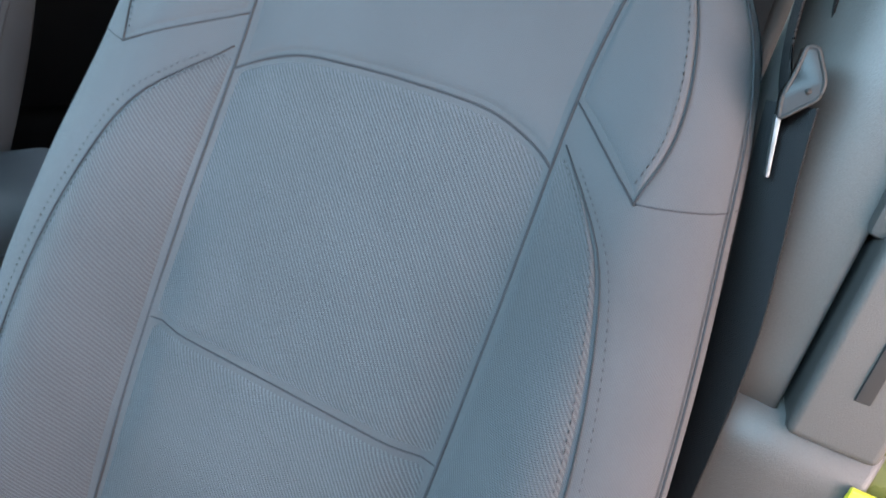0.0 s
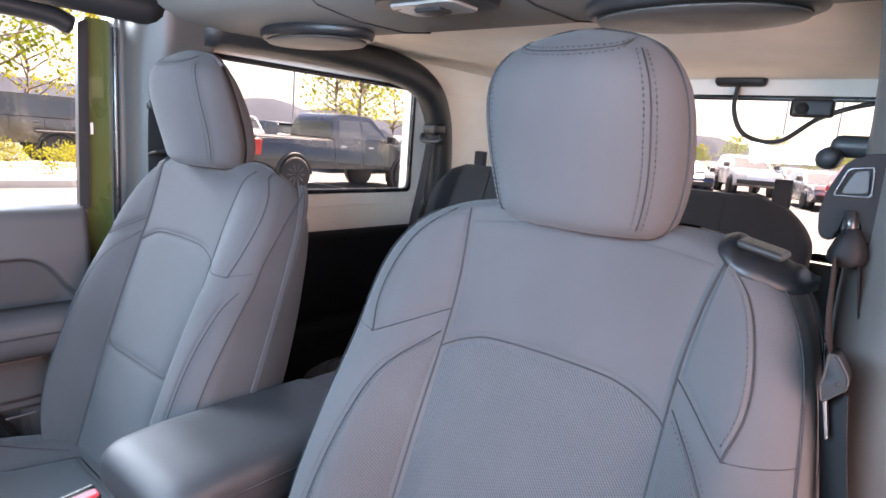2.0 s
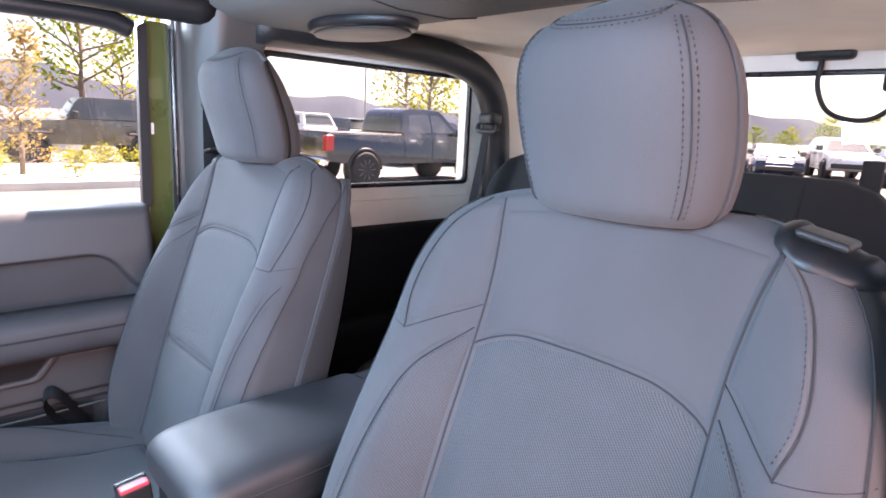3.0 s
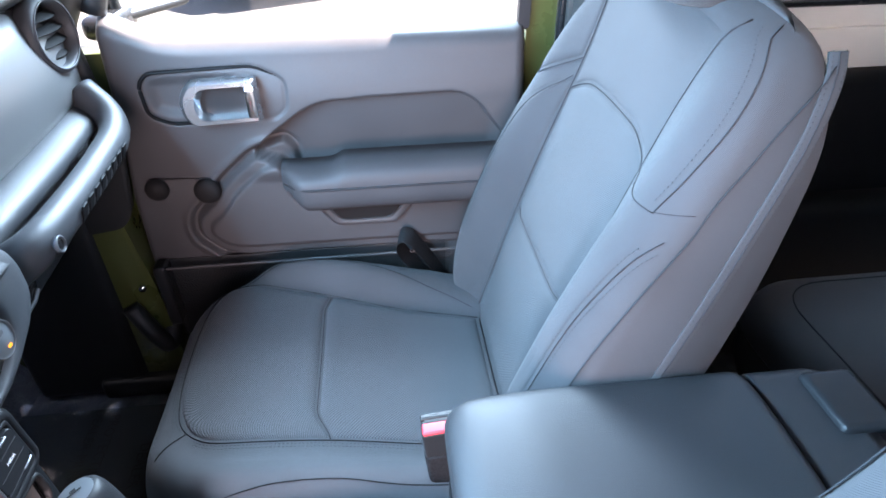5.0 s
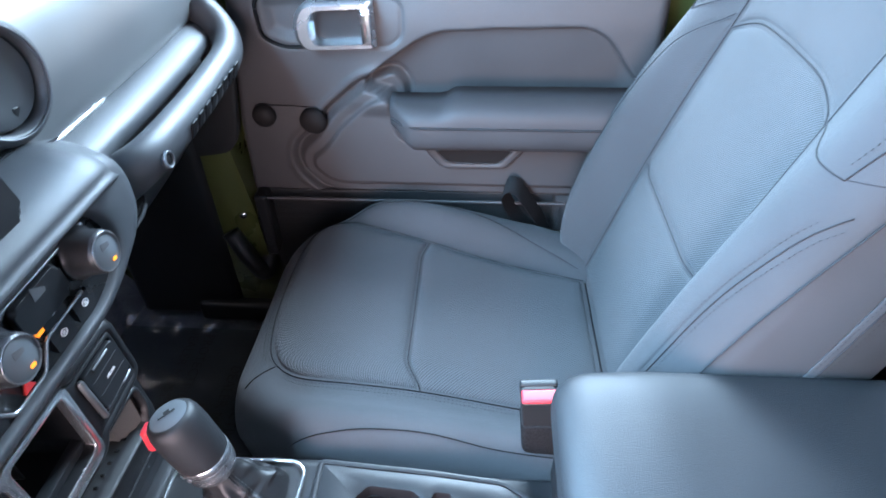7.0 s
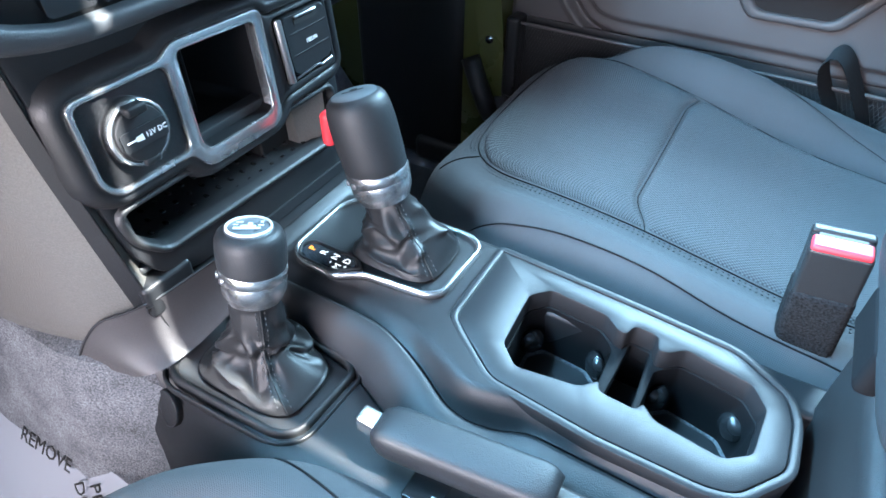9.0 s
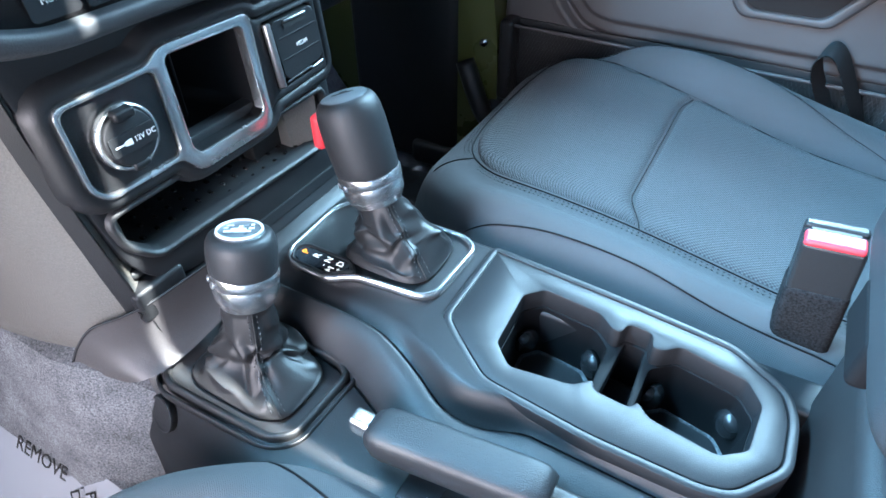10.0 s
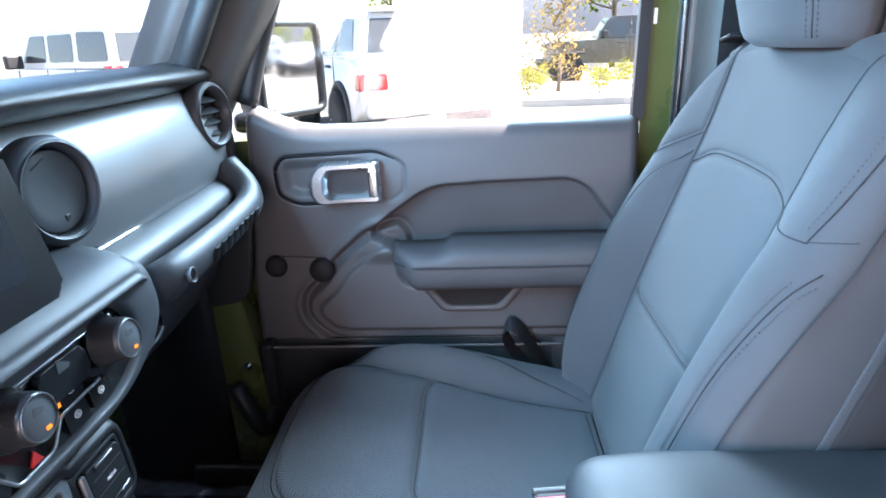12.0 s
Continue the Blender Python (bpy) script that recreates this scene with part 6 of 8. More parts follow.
def roll_fn(u, v):
    x = xs_(u)
    a, b = table(Y_ROLL, x) - 0.001, table(Y_LOW, x)
    za, zb = table(Z_ROLL, x), 0.919
    y = a + (b - a) * v
    z = za + (zb - za) * v + 0.0085 * math.sin(math.pi * min(1, v)) ** 0.7
    if v < 0.001:
        z -= 0.006
    if v > 0.999:
        z -= 0.010
    return (x, y, z + 0.012 * smoothstep((-0.035 - x) / 0.03) * (1 - v))


part("console_roll", sheet(roll_fn, 60, 14), M["vinyl"], con, "grained black edge roll")
def filler(u, v):
    x = 0.1285 + 0.2715 * u
    ya, zr = table(Y_ROLL, x), table(Z_ROLL, x)
    yb = table([(0.1285, 0.020), (0.137, 0.012), (0.146, 0.006), (0.186, -0.024), (0.27, -0.032), (0.345, -0.032), (0.40, -0.028)], x)
    y = ya + (yb - ya) * v
    return (x, y, min(0.9526, zr - 0.004 + (0.957 - zr) * smoothstep((y - ya) / 0.022 + 0.15)))


part("deck_side", sheet(filler, 30, 8), M["dark"], con)
part("deck_bridge", block((0.112, -0.012, ZT - 0.02), (0.165, 0.1150, ZT - 0.0016), 0.002, 1), M["dark"], con)
part("console_flank", block((-0.062, 0.08, 0.63), (0.42, 0.1165, 0.93), 0.006), M["dark"], con)
hump = []
for k in range(49):
    x = -0.60 + 1.2 * k / 48
    e = 0.162 if x < -0.12 else -table(Y_EDGE, x) + 0.040 * (1 - smoothstep((x + 0.12) / 0.09))
    up = 0.058 * (1 - smoothstep((x + 0.10) / 0.10))
    flare = 1 - smoothstep((x + 0.05) / 0.25)
    sd = [(e - 0.020, 0.882 + up), (e + 0.000, 0.876 + up), (e + 0.010, 0.850 + up * 0.9), (e + 0.014 + 0.022 * flare, 0.78), (e + 0.020 + 0.045 * flare, 0.68), (e + 0.032 + 0.055 * flare, 0.628), (e + 0.042 + 0.07 * flare, 0.606)]
    hump.append([(x, -a, z) for a, z in reversed(sd)] + [(x, a, z) for a, z in sd])
solo("tunnel_carpet", loft(hump), M["carpet"], "dark grey carpet over the floor tunnel", "carpet", "structure")
# shifter surround
out = rounded([(-0.030, 0.086), (-0.018, 0.108), (0.108, 0.110), (0.122, 0.098), (0.120, 0.030), (0.108, 0.020), (0.048, 0.014), (0.026, -0.001), (-0.014, 0.002), (-0.028, 0.014)], 0.008)
inn = rounded([(-0.025, 0.083), (-0.014, 0.103), (0.105, 0.105), (0.117, 0.095), (0.115, 0.033), (0.106, 0.0245), (0.046, 0.0185), (0.024, 0.0035), (-0.012, 0.0065), (-0.0235, 0.017)], 0.008)
part("shifter_frame", ring_plate(out, inn, P, 0.007, lip=0.002), M["silver"], con, "satin silver shifter frame")
part("shifter_plate", slab(inn, P, 0.003, 0.001), M["black"], con)
part("display_rim", ring_plate(rounded([(-0.024, 0.020), (-0.016, 0.030), (0.034, 0.030), (0.046, 0.019), (0.024, 0.002), (-0.015, 0.004)], 0.005), rounded([(-0.020, 0.018), (-0.013, 0.0265), (0.031, 0.0265), (0.040, 0.0185), (0.022, 0.006), (-0.013, 0.0075)], 0.005), P, 0.0075, lip=0.002), M["black"], con)
gp = part("gear_display", slab(rounded([(-0.020, 0.018), (-0.013, 0.0265), (0.031, 0.0265), (0.040, 0.0185), (0.022, 0.006), (-0.013, 0.0075)], 0.005), P, 0.0060, 0.002), M["screen"], con, "dark gear display with lit letters")
gx, gy = (0, 1, 0), (-1, 0, 0)
for i, ch in enumerate("PRND"):
    words("gear_letter", ch, 0.0092, basis((-0.0095 + 0.0125 * i, 0.0195 + 0.0004 * i, ZT + 0.0062), gx, gy), M["amber"] if ch == "P" else M["pale"], gp, depth=0.0002)
words("gear_letter", "M", 0.0085, basis((0.0235, 0.0108, ZT + 0.0062), gx, gy), M["pale"], gp, depth=0.0002)
for xx, yy, txt in ((0.0150, 0.0128, "-"), (0.0305, 0.0138, "+")):
    words("gear_letter", txt, 0.0065, basis((xx, yy, ZT + 0.0062), gx, gy), M["pale"], gp, depth=0.0002)


def lever(name, foot, head, neck_z, neck_r, knob_r, base, bulges, label, top_mark, seam_dir):
    """A lever: knob and collar on an axis from foot to head, over a boot that collapses in folds inside its frame."""
    lv = thing(name, foot, label, "gear lever")
    f, h = Vector(foot), Vector(head)
    d = (h - f).normalized()
    s = d.cross(Vector((0, 1, 0))).normalized()
    w = s.cross(d)
    if s.x < 0:
        s = -s
    if w.y < 0:
        w = -w
    nk = f + d * ((neck_z - f.z) / d.z)
    L = (h - nk).length
    n, m = 72, 46
    rings = []
    fz = f.z
    for k in range(m + 1):
        t = k / m
        z = fz + (neck_z - fz) * t
        c = f.lerp(nk, t)
        rad, amp = table([(a, b) for a, b, _ in bulges], t), table([(a, c_) for a, _, c_ in bulges], t)
        ring = []
        for i in range(n):
            ang = 2 * math.pi * i / n
            ca, sa = math.cos(ang), math.sin(ang)
            bx_, by_ = base[0] + base[2] * abs(ca) ** 0.55 * (1 if ca > 0 else -1), base[1] + base[3] * abs(sa) ** 0.55 * (1 if sa > 0 else -1)
            p0 = c + (s * ca + w * sa) * neck_r
            p1 = Vector((bx_, by_, z))
            q = Vector((ca * 1.3, sa * 1.3, t * 3.2 + f.y * 9))
            wr = noise.noise(q * 1.1) * 0.9 + noise.noise(Vector((ca * 2.2, sa * 2.2, t * 7 + 3))) * 0.5
            crease = abs(noise.noise(Vector((ca * 1.6 + 4, sa * 1.6, t * 5 + ang * 0.25)))) ** 0.6
            p = p0.lerp(p1, max(0.0, rad))
            r_out = (p - c)
            r_out.z = 0
            r_out.normalize()
            p += r_out * (amp * (wr * 1.4 - crease * 1.1 + 0.35))
            p.z += amp * 1.4 * noise.noise(Vector((ca * 1.7, sa * 1.7, t * 4 + 8)))
            p.z = max(p.z, fz + 0.001)
            ring.append(p)
        rings.append(ring)
    bt = part("boot", loft(rings), M["leather"], lv, "creased black leather boot")
    stp, sm_ = bmesh.new(), bmesh.new()
    idx = int(seam_dir / (2 * math.pi) * n)
    ridge = [r[idx] + (r[idx] - f.lerp(nk, k / m)).normalized() * 0.0004 for k, r in enumerate(rings)]
    tube(ridge, 0.0007, 6, sm_)
    for off in (-2, 2):
        pts = [r[(idx + off) % n] + (r[(idx + off) % n] - f.lerp(nk, k / m)).normalized() * 0.0006 for k, r in enumerate(rings)]
        dashes(pts[3:], 0.0030, 0.0016, 0.0006, stp)
    part("boot_seam", sm_, M["leather"], bt)
    part("stitching", stp, M["zipper"], bt, "grey twin stitching")
    # collar with a knurled band and a wavy upper edge
    rows = []
    nn = 120
    for rr, hh, wav, kn_ in ((0.70, -0.006, 0, 0), (0.80, -0.005, 0, 0), (0.86, -0.002, 0, 0), (0.92, 0.000, 0, 1), (0.96, 0.0070, 0, 1), (0.95, 0.0078, 0, 0), (0.975, 0.0085, 0, 0), (1.0, 0.0125, 1, 0), (0.96, 0.0140, 1, 0)):
        ring = []
        for i in range(nn):
            a = 2 * math.pi * i / nn
            r_ = knob_r * rr + (0.00022 * (1 if i % 2 else -1) if kn_ else 0)
            ring.append(nk + d * (hh * 1.45 + wav * 0.0045 * max(0, math.cos(a - 3.9)) ** 1.5) + (s * math.cos(a) + w * math.sin(a)) * r_)
        rows.append(ring)
    col = part("collar", loft(rows), M["silver"], lv, "silver knurled collar", smooth="auto")
    for a in (4.0, 4.45):
        rd = s * math.cos(a) + w * math.sin(a)
        part("rivet", turned([(0.0026, 0), (0.0026, 0.0012), (0.0018, 0.0018), (0, 0.0012)], nk + d * 0.0152 + rd * knob_r * 0.965, rd, 14), M["steel"], col)
    K = L - 0.015
    prof_ = [(0.90, 0.0), (0.955, 0.05), (0.985, 0.22), (1.0, 0.48), (0.995, 0.68), (0.965, 0.83), (0.90, 0.93), (0.80, 0.98), (0.70, 1.0)]
    kn = part("knob", turned([(knob_r * a, 0.015 + K * b) for a, b in prof_], nk, d, 48), M["vinyl"], lv, "grained black knob")
    part("knob_cap", turned([(knob_r * 0.72, L - 0.0012), (knob_r * 0.68, L + 0.0008), (knob_r * 0.3, L + 0.0018), (0, L + 0.002)], nk, d, 40), M["knobtop"], kn, "smooth grey cap")
    if top_mark:
        part("cap_ring", turned([(knob_r * 0.66, L), (knob_r * 0.655, L + 0.0022), (knob_r * 0.595, L + 0.0024), (knob_r * 0.59, L)], nk, d, 40), M["letter"], kn, "white ring")
    pc = nk + d * (L + 0.0026)
    e1 = (Vector((0.78, 0.62, 0)) - d * d.dot(Vector((0.78, 0.62, 0)))).normalized()
    e2 = d.cross(e1)
    mk = bmesh.new()
    bars = ((-0.40, -0.26, 0.34, -0.12), (-0.22, -0.12, 0.20, 0.0), (-0.02, 0.0, 0.10, 0.16), (0.26, -0.06, 0.42, 0.04), (-0.36, 0.14, -0.16, 0.22), (-0.42, -0.02, -0.28, 0.06), (0.30, 0.14, 0.40, 0.28)) if top_mark else ((-0.34, -0.06, 0.30, 0.04), (-0.1, 0.04, 0.12, 0.2))
    for a0, b0, a1, b1 in bars:
        v = [mk.verts.new(pc + (e1 * a + e2 * b) * knob_r) for a, b in ((a0, b0), (a1, b0), (a1, b1), (a0, b1))]
        mk.faces.new(v)
    part("cap_marks", mk, M["letter"] if top_mark else M["stitch"], kn, "shift pattern bars", smooth=False)
    return lv


gear = lever("gear_lever", (0.055, 0.064, 0.958), (0.015, 0.068, 1.094), 1.013, 0.0165, 0.0272, (0.062, 0.063, 0.044, 0.037),
             ((0, 1.0, 0.0), (0.06, 0.97, 0.002), (0.2, 0.78, 0.006), (0.4, 0.52, 0.006), (0.6, 0.30, 0.004), (0.8, 0.12, 0.002), (1.0, 0.0, 0.0005)), "black automatic gear lever with leather boot", False, 5.85)
part("release_button", block((-0.020, 0.060, 1.040), (-0.008, 0.078, 1.072), 0.005, 3), M["red"], gear, "red release button")
lever("transfer_lever", (0.016, -0.084, 0.921), (0.009, -0.056, 1.043), 0.994, 0.0190, 0.0252, (0.018, -0.084, 0.052, 0.034),
              ((0, 1.0, 0.0), (0.07, 0.90, 0.004), (0.16, 0.55, 0.009), (0.24, 0.42, 0.009), (0.30, 0.12, 0.006), (0.36, 0.22, 0.007), (0.46, 0.20, 0.005), (0.56, 0.08, 0.003), (0.8, 0.02, 0.0012), (1.0, -0.12, 0.0004)), "black transfer case lever with leather boot", True, 5.75)
bf_o = rounded([(-0.046, -0.120), (-0.046, -0.058), (-0.034, -0.044), (0.070, -0.044), (0.082, -0.052), (0.080, -0.114), (0.066, -0.124), (-0.034, -0.126)], 0.01)
part("boot_frame", ring_plate(grow(bf_o, 0.004), grow(bf_o, -0.002), lambda a, b, c: (a, b, 0.914 + c), 0.010, lip=0.003), M["black"], con, "black boot frame")
part("frame_bead", ring_plate(grow(bf_o, 0.010), grow(bf_o, 0.0065), lambda a, b, c: (a, b, 0.914 + c), 0.0065, lip=0.002), M["dark"], con)
part("access_plug", turned([(0.016, -0.004), (0.016, 0.0012), (0.0148, 0.0018), (0.0142, 0.0008), (0.0, 0.0010)], (-0.040, -0.1400, 0.893), (-0.20, -0.90, 0.36), 28), M["dark"], con)
# cup holders: one sculpted tray with two eight-sided wells
tray_o = rounded([(0.1305, 0.1165), (0.262, 0.108), (0.345, 0.100), (0.386, 0.074), (0.394, 0.050), (0.394, 0.006), (0.366, -0.030), (0.345, -0.036), (0.27, -0.036), (0.186, -0.028), (0.146, 0.002), (0.131, 0.016)], 0.010, 4)
hole_o = rounded([(0.183, 0.013), (0.180, 0.070), (0.194, 0.085), (0.243, 0.081), (0.256, 0.070), (0.263, 0.069), (0.267, 0.081), (0.285, 0.080), (0.289, 0.066), (0.297, 0.067), (0.308, 0.077), (0.357, 0.068), (0.369, 0.051), (0.366, 0.010), (0.349, -0.003), (0.303, 0.003), (0.292, 0.013), (0.289, 0.005), (0.262, 0.007), (0.259, 0.016), (0.247, 0.004), (0.200, -0.003)], 0.004, 3)
rim_o = grow(tray_o, -0.0070)
cups = part("cup_tray", pierced(tray_o, [rim_o], lambda a, b, c: P(a, b, c - 0.03), 0.030, 0.0022), M["dark"], con, "charcoal cup holder tray", smooth="auto")
part("tray_rim", pierced(grow(rim_o, -0.0004), [hole_o], lambda a, b, c: P(a, b, c - 0.02), 0.0194, 0.0016), M["dark"], cups, "sunken inner rim", smooth="auto")
oct_a = rounded([(0.184, 0.014), (0.181, 0.069), (0.195, 0.0835), (0.242, 0.0795), (0.256, 0.066), (0.257, 0.020), (0.246, 0.005), (0.201, -0.001)], 0.004, 3)
oct_b = rounded([(0.291, 0.019), (0.292, 0.061), (0.309, 0.0755), (0.356, 0.0665), (0.368, 0.0505), (0.365, 0.011), (0.348, -0.002), (0.304, 0.004)], 0.004, 3)
slot_c = rounded([(0.264, 0.012), (0.268, 0.078), (0.284, 0.077), (0.286, 0.010)], 0.003, 3)
# well deck, wells and divider carry the shade of the depth in their colour
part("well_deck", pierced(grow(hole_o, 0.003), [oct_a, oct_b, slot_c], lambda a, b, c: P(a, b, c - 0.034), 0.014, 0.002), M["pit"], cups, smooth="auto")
for o_, dp, (cx, cy) in ((oct_a, 0.074, (0.220, 0.041)), (oct_b, 0.074, (0.330, 0.037))):
    b = bmesh.new()
    rows = [[b.verts.new(P(cx + (x - cx) * f_, cy + (y - cy) * f_, -hh)) for x, y in o_] for f_, hh in ((1.0, 0.021), (0.98, 0.03), (0.90, dp))]
    for r0, r1 in zip(rows, rows[1:]):
        for i in range(len(o_)):
            b.faces.new((r0[i], r0[(i + 1) % len(o_)], r1[(i + 1) % len(o_)], r1[i]))
    b.faces.new(rows[-1])
    wl = part("cup_well", b, M["pit"], cups, "cup well with its depth darkened", smooth="auto", flip="keep")
    part("well_mat", pierced([(cx + (x - cx) * 0.82, cy + (y - cy) * 0.82) for x, y in o_], [], lambda a, b_, c: P(a, b_, c - dp), 0.004, 0.0015), M["vinyl"], wl, "eight-sided rubber insert", smooth="auto")
    for a in (0.75, 2.5, 4.2):
        part("grip", turned([(0.0125, 0), (0.012, 0.004), (0.009, 0.008), (0.004, 0.010), (0, 0.0103)], (cx + 0.040 * math.cos(a), cy + 0.038 * math.sin(a), ZT - 0.046), (-math.cos(a), -math.sin(a), 0.1), 20), M["gloss"], wl, "sprung rubber grip")
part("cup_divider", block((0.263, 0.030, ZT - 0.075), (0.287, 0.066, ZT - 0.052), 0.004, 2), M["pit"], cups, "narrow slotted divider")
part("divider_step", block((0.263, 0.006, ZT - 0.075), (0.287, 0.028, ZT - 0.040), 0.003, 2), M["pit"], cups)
# parking brake
pb = thing("parking_brake", (0.22, -0.08, 0.92), "black parking brake lever with a silver button", "brake lever")
rows = []
for k in range(19):
    t = k / 18
    x = 0.140 + 0.125 * t
    cy = -0.094 + 0.012 * t
    cz = 0.947 + 0.005 * t
    e = smoothstep(min(t, 1 - t) / 0.08)
    ry_, rz_ = 0.0165 * (0.72 + 0.28 * e), 0.0145 * (0.72 + 0.28 * e)
    rows.append([(x, cy + ry_ * abs(math.cos(a)) ** 0.5 * (1 if math.cos(a) > 0 else -1), cz + rz_ * abs(math.sin(a)) ** 0.5 * (1 if math.sin(a) > 0 else -1)) for a in [2 * math.pi * i / 28 for i in range(28)]])
part("grip", loft(rows), M["vinyl"], pb, "grained black grip")
part("release_button", block((0.124, -0.1015, 0.940), (0.143, -0.0875, 0.956), 0.003, 3), M["silver"], pb, "silver release button")
part("lever_arm", block((0.255, -0.092, 0.925), (0.40, -0.072, 0.955), 0.006, 2), M["black"], pb)
part("lever_plate", block((0.17, -0.118, 0.916), (0.40, -0.086, 0.922), 0.002, 1), M["gloss"], con)
pl = bmesh.new()
for i in range(6):
    block((0.19 + 0.018 * i, -0.112 + 0.004 * (i % 2), 0.9215), (0.202 + 0.018 * i, -0.108 + 0.004 * (i % 2), 0.9225), 0.0003, 1, pl)
part("plate_marks", pl, M["letter"], con, "small white marks", smooth=False)
# storage box with padded lid
LZ = 1.131
LY, LW = 0.022, 0.099
bx = thing("console_box", (0.55, LY, 0.62), "console storage box with a padded vinyl lid", "armrest")
rows = []
for k in range(15):
    t = k / 14
    z = 0.64 + (LZ - 0.080 - 0.64) * t
    w_ = LW - 0.014 + 0.010 * smoothstep((t - 0.75) / 0.25)
    rows.append([(x, LY + y, z) for x, y in rounded([(0.440, -w_), (0.440, w_), (0.80, w_), (0.80, -w_)], 0.03)])
body = part("box_body", loft(rows), M["dark"], bx, "charcoal box body")
part("box_front", block((0.405, LY - 0.080, 0.64), (0.43, LY + 0.080, 1.02), 0.012, 3), M["black"], bx)
part("body_joint", tube([(0.560, LY - LW + 0.0125, z) for z in (0.90, 0.98, 1.02)] + [(0.560, LY - LW + 0.0035, 1.048)], 0.0012, 6), M["seam"], body)


def lid_size(x):
    """End rounding, top, half width of the lid at x."""
    f = math.sqrt(max(0.0, 1 - (1 - min(1.0, max(0.0, (x - 0.382) / 0.036))) ** 2))
    b_ = math.sqrt(max(0.0, 1 - (1 - min(1.0, max(0.0, (0.714 - x) / 0.016))) ** 2))
    e = f * (0.55 + 0.45 * b_)
    return e, LZ + 0.010 * smoothstep((x - 0.36) / 0.12), LW * (0.74 + 0.26 * e)


lid_rows, lid_x = [], [0.382 + 0.332 * (0.5 - 0.5 * math.cos(math.pi * k / 44)) for k in range(45)]
for x in lid_x:
    e, top_, wy = lid_size(x)
    zc, hz = (top_ + LZ - 0.068) / 2, (top_ - LZ + 0.068) / 2 * (0.40 + 0.60 * e)
    ring = []
    for i in range(64):
        a = 2 * math.pi * i / 64
        c, d_ = math.cos(a), math.sin(a)
        y = wy * abs(c) ** 0.34 * (1 if c > 0 else -1)
        ring.append((x, LY + y, zc + hz * abs(d_) ** 0.5 * (1 if d_ > 0 else -1) - (0.006 * (y / 0.125) ** 2 if d_ > 0 else 0)))
    lid_rows.append(ring)
lid = part("lid", loft(lid_rows), M["padlid"], bx, "padded grained vinyl lid")
seam_z = LZ - 0.026
for g in (1, -1):
    part("lid_seam", tube([(x, LY + g * (lid_size(x)[2] + 0.0002), seam_z + 0.004 * smoothstep((x - 0.5) / 0.2)) for x in lid_x[6:-2]], 0.0014, 6), M["seam"], lid)
part("lid_skirt", box_uv(slab(rounded([(0.398, LZ - 0.032), (0.704, LZ - 0.028), (0.704, LZ - 0.088), (0.436, LZ - 0.088), (0.420, LZ - 0.078)], 0.008, 4), lambda a, b, c: (a, LY - LW + 0.0012 + c, b), 2 * LW - 0.0024, 0.005, 3)), M["padlid"], lid, "plain vinyl lower half of the lid")
part("lid_latch", block((0.381, LY - 0.030, LZ - 0.078), (0.394, LY + 0.030, LZ - 0.046), 0.005, 3), M["pit"], bx)
part("rear_cap", box_uv(loft([[(x, LY + y * f, z) for y, z in rounded([(-LW, LZ - 0.06), (-LW, LZ - 0.002), (LW, LZ - 0.002), (LW, LZ - 0.06)], 0.025)] for x, f in ((0.716, 0.97), (0.722, 1.0), (0.79, 1.0), (0.805, 0.93))])), M["vinyl"], bx, "padded hinge cover")
part("pull_handle", block((0.77, 0.02, LZ - 0.012), (0.83, 0.10, LZ + 0.006), 0.008, 3), M["dark"], bx)
# steering wheel
sw = thing("steering_wheel", (0.05, -0.375, 1.30), "black leather steering wheel", "steering wheel")
swc = Vector((0.05, -0.375, 1.345))
swn = Vector((0.81, 0, 0.59)).normalized()
e1, e2 = Vector((0, 1, 0)), swn.cross(Vector((0, 1, 0))).normalized()
part("rim", tube([swc + (e1 * math.cos(a) + e2 * math.sin(a)) * 0.185 for a in [2 * math.pi * i / 48 for i in range(48)]], 0.0155, 12, closed=True, up=tuple(swn)), M["leather"], sw)
hub = [Vector(swc - swn * 0.035 + (e1 * math.cos(a) * 0.075 + e2 * math.sin(a) * 0.06)) for a in [2 * math.pi * i / 28 for i in range(28)]]
part("hub", loft([hub, [p + swn * 0.03 for p in hub], [swc + (p + swn * 0.038 - swc) * 0.8 for p in hub]]), M["black"], sw)
for a in (0.1, math.pi - 0.1, -math.pi / 2):
    part("spoke", tube([swc - swn * 0.02 + (e1 * math.cos(a) + e2 * math.sin(a)) * 0.06, swc + (e1 * math.cos(a) + e2 * math.sin(a)) * 0.17], 0.014, 10), M["black"], sw)
part("column", tube([swc - swn * 0.03, swc - swn * 0.22], 0.045, 16), M["black"], sw)

# ---------------------------------------------------------------- belts and buckles
bk = thing("belt_buckle", (0.37, 0.165, 0.86), "black seat belt buckle with a red release button", "belt buckle")
lean = Vector((-0.10, -0.02, 1)).normalized()
bkm = basis((0.395, 0.168, 0.90), (1, 0, 0.10), (0.0, 1, 0.02))


def bkp(x, y, z):
    return bkm @ Vector((x, y, z))


def sleeve(x0, x1, y0, y1, z0, z1, r, mat, name, lab=""):
    b = block((x0, y0, z0), (x1, y1, z1), r, 3)
    for v in b.verts:
        v.co = bkp(v.co.x, v.co.y, v.co.z)
    return part(name, box_uv(b), mat, bk, lab)


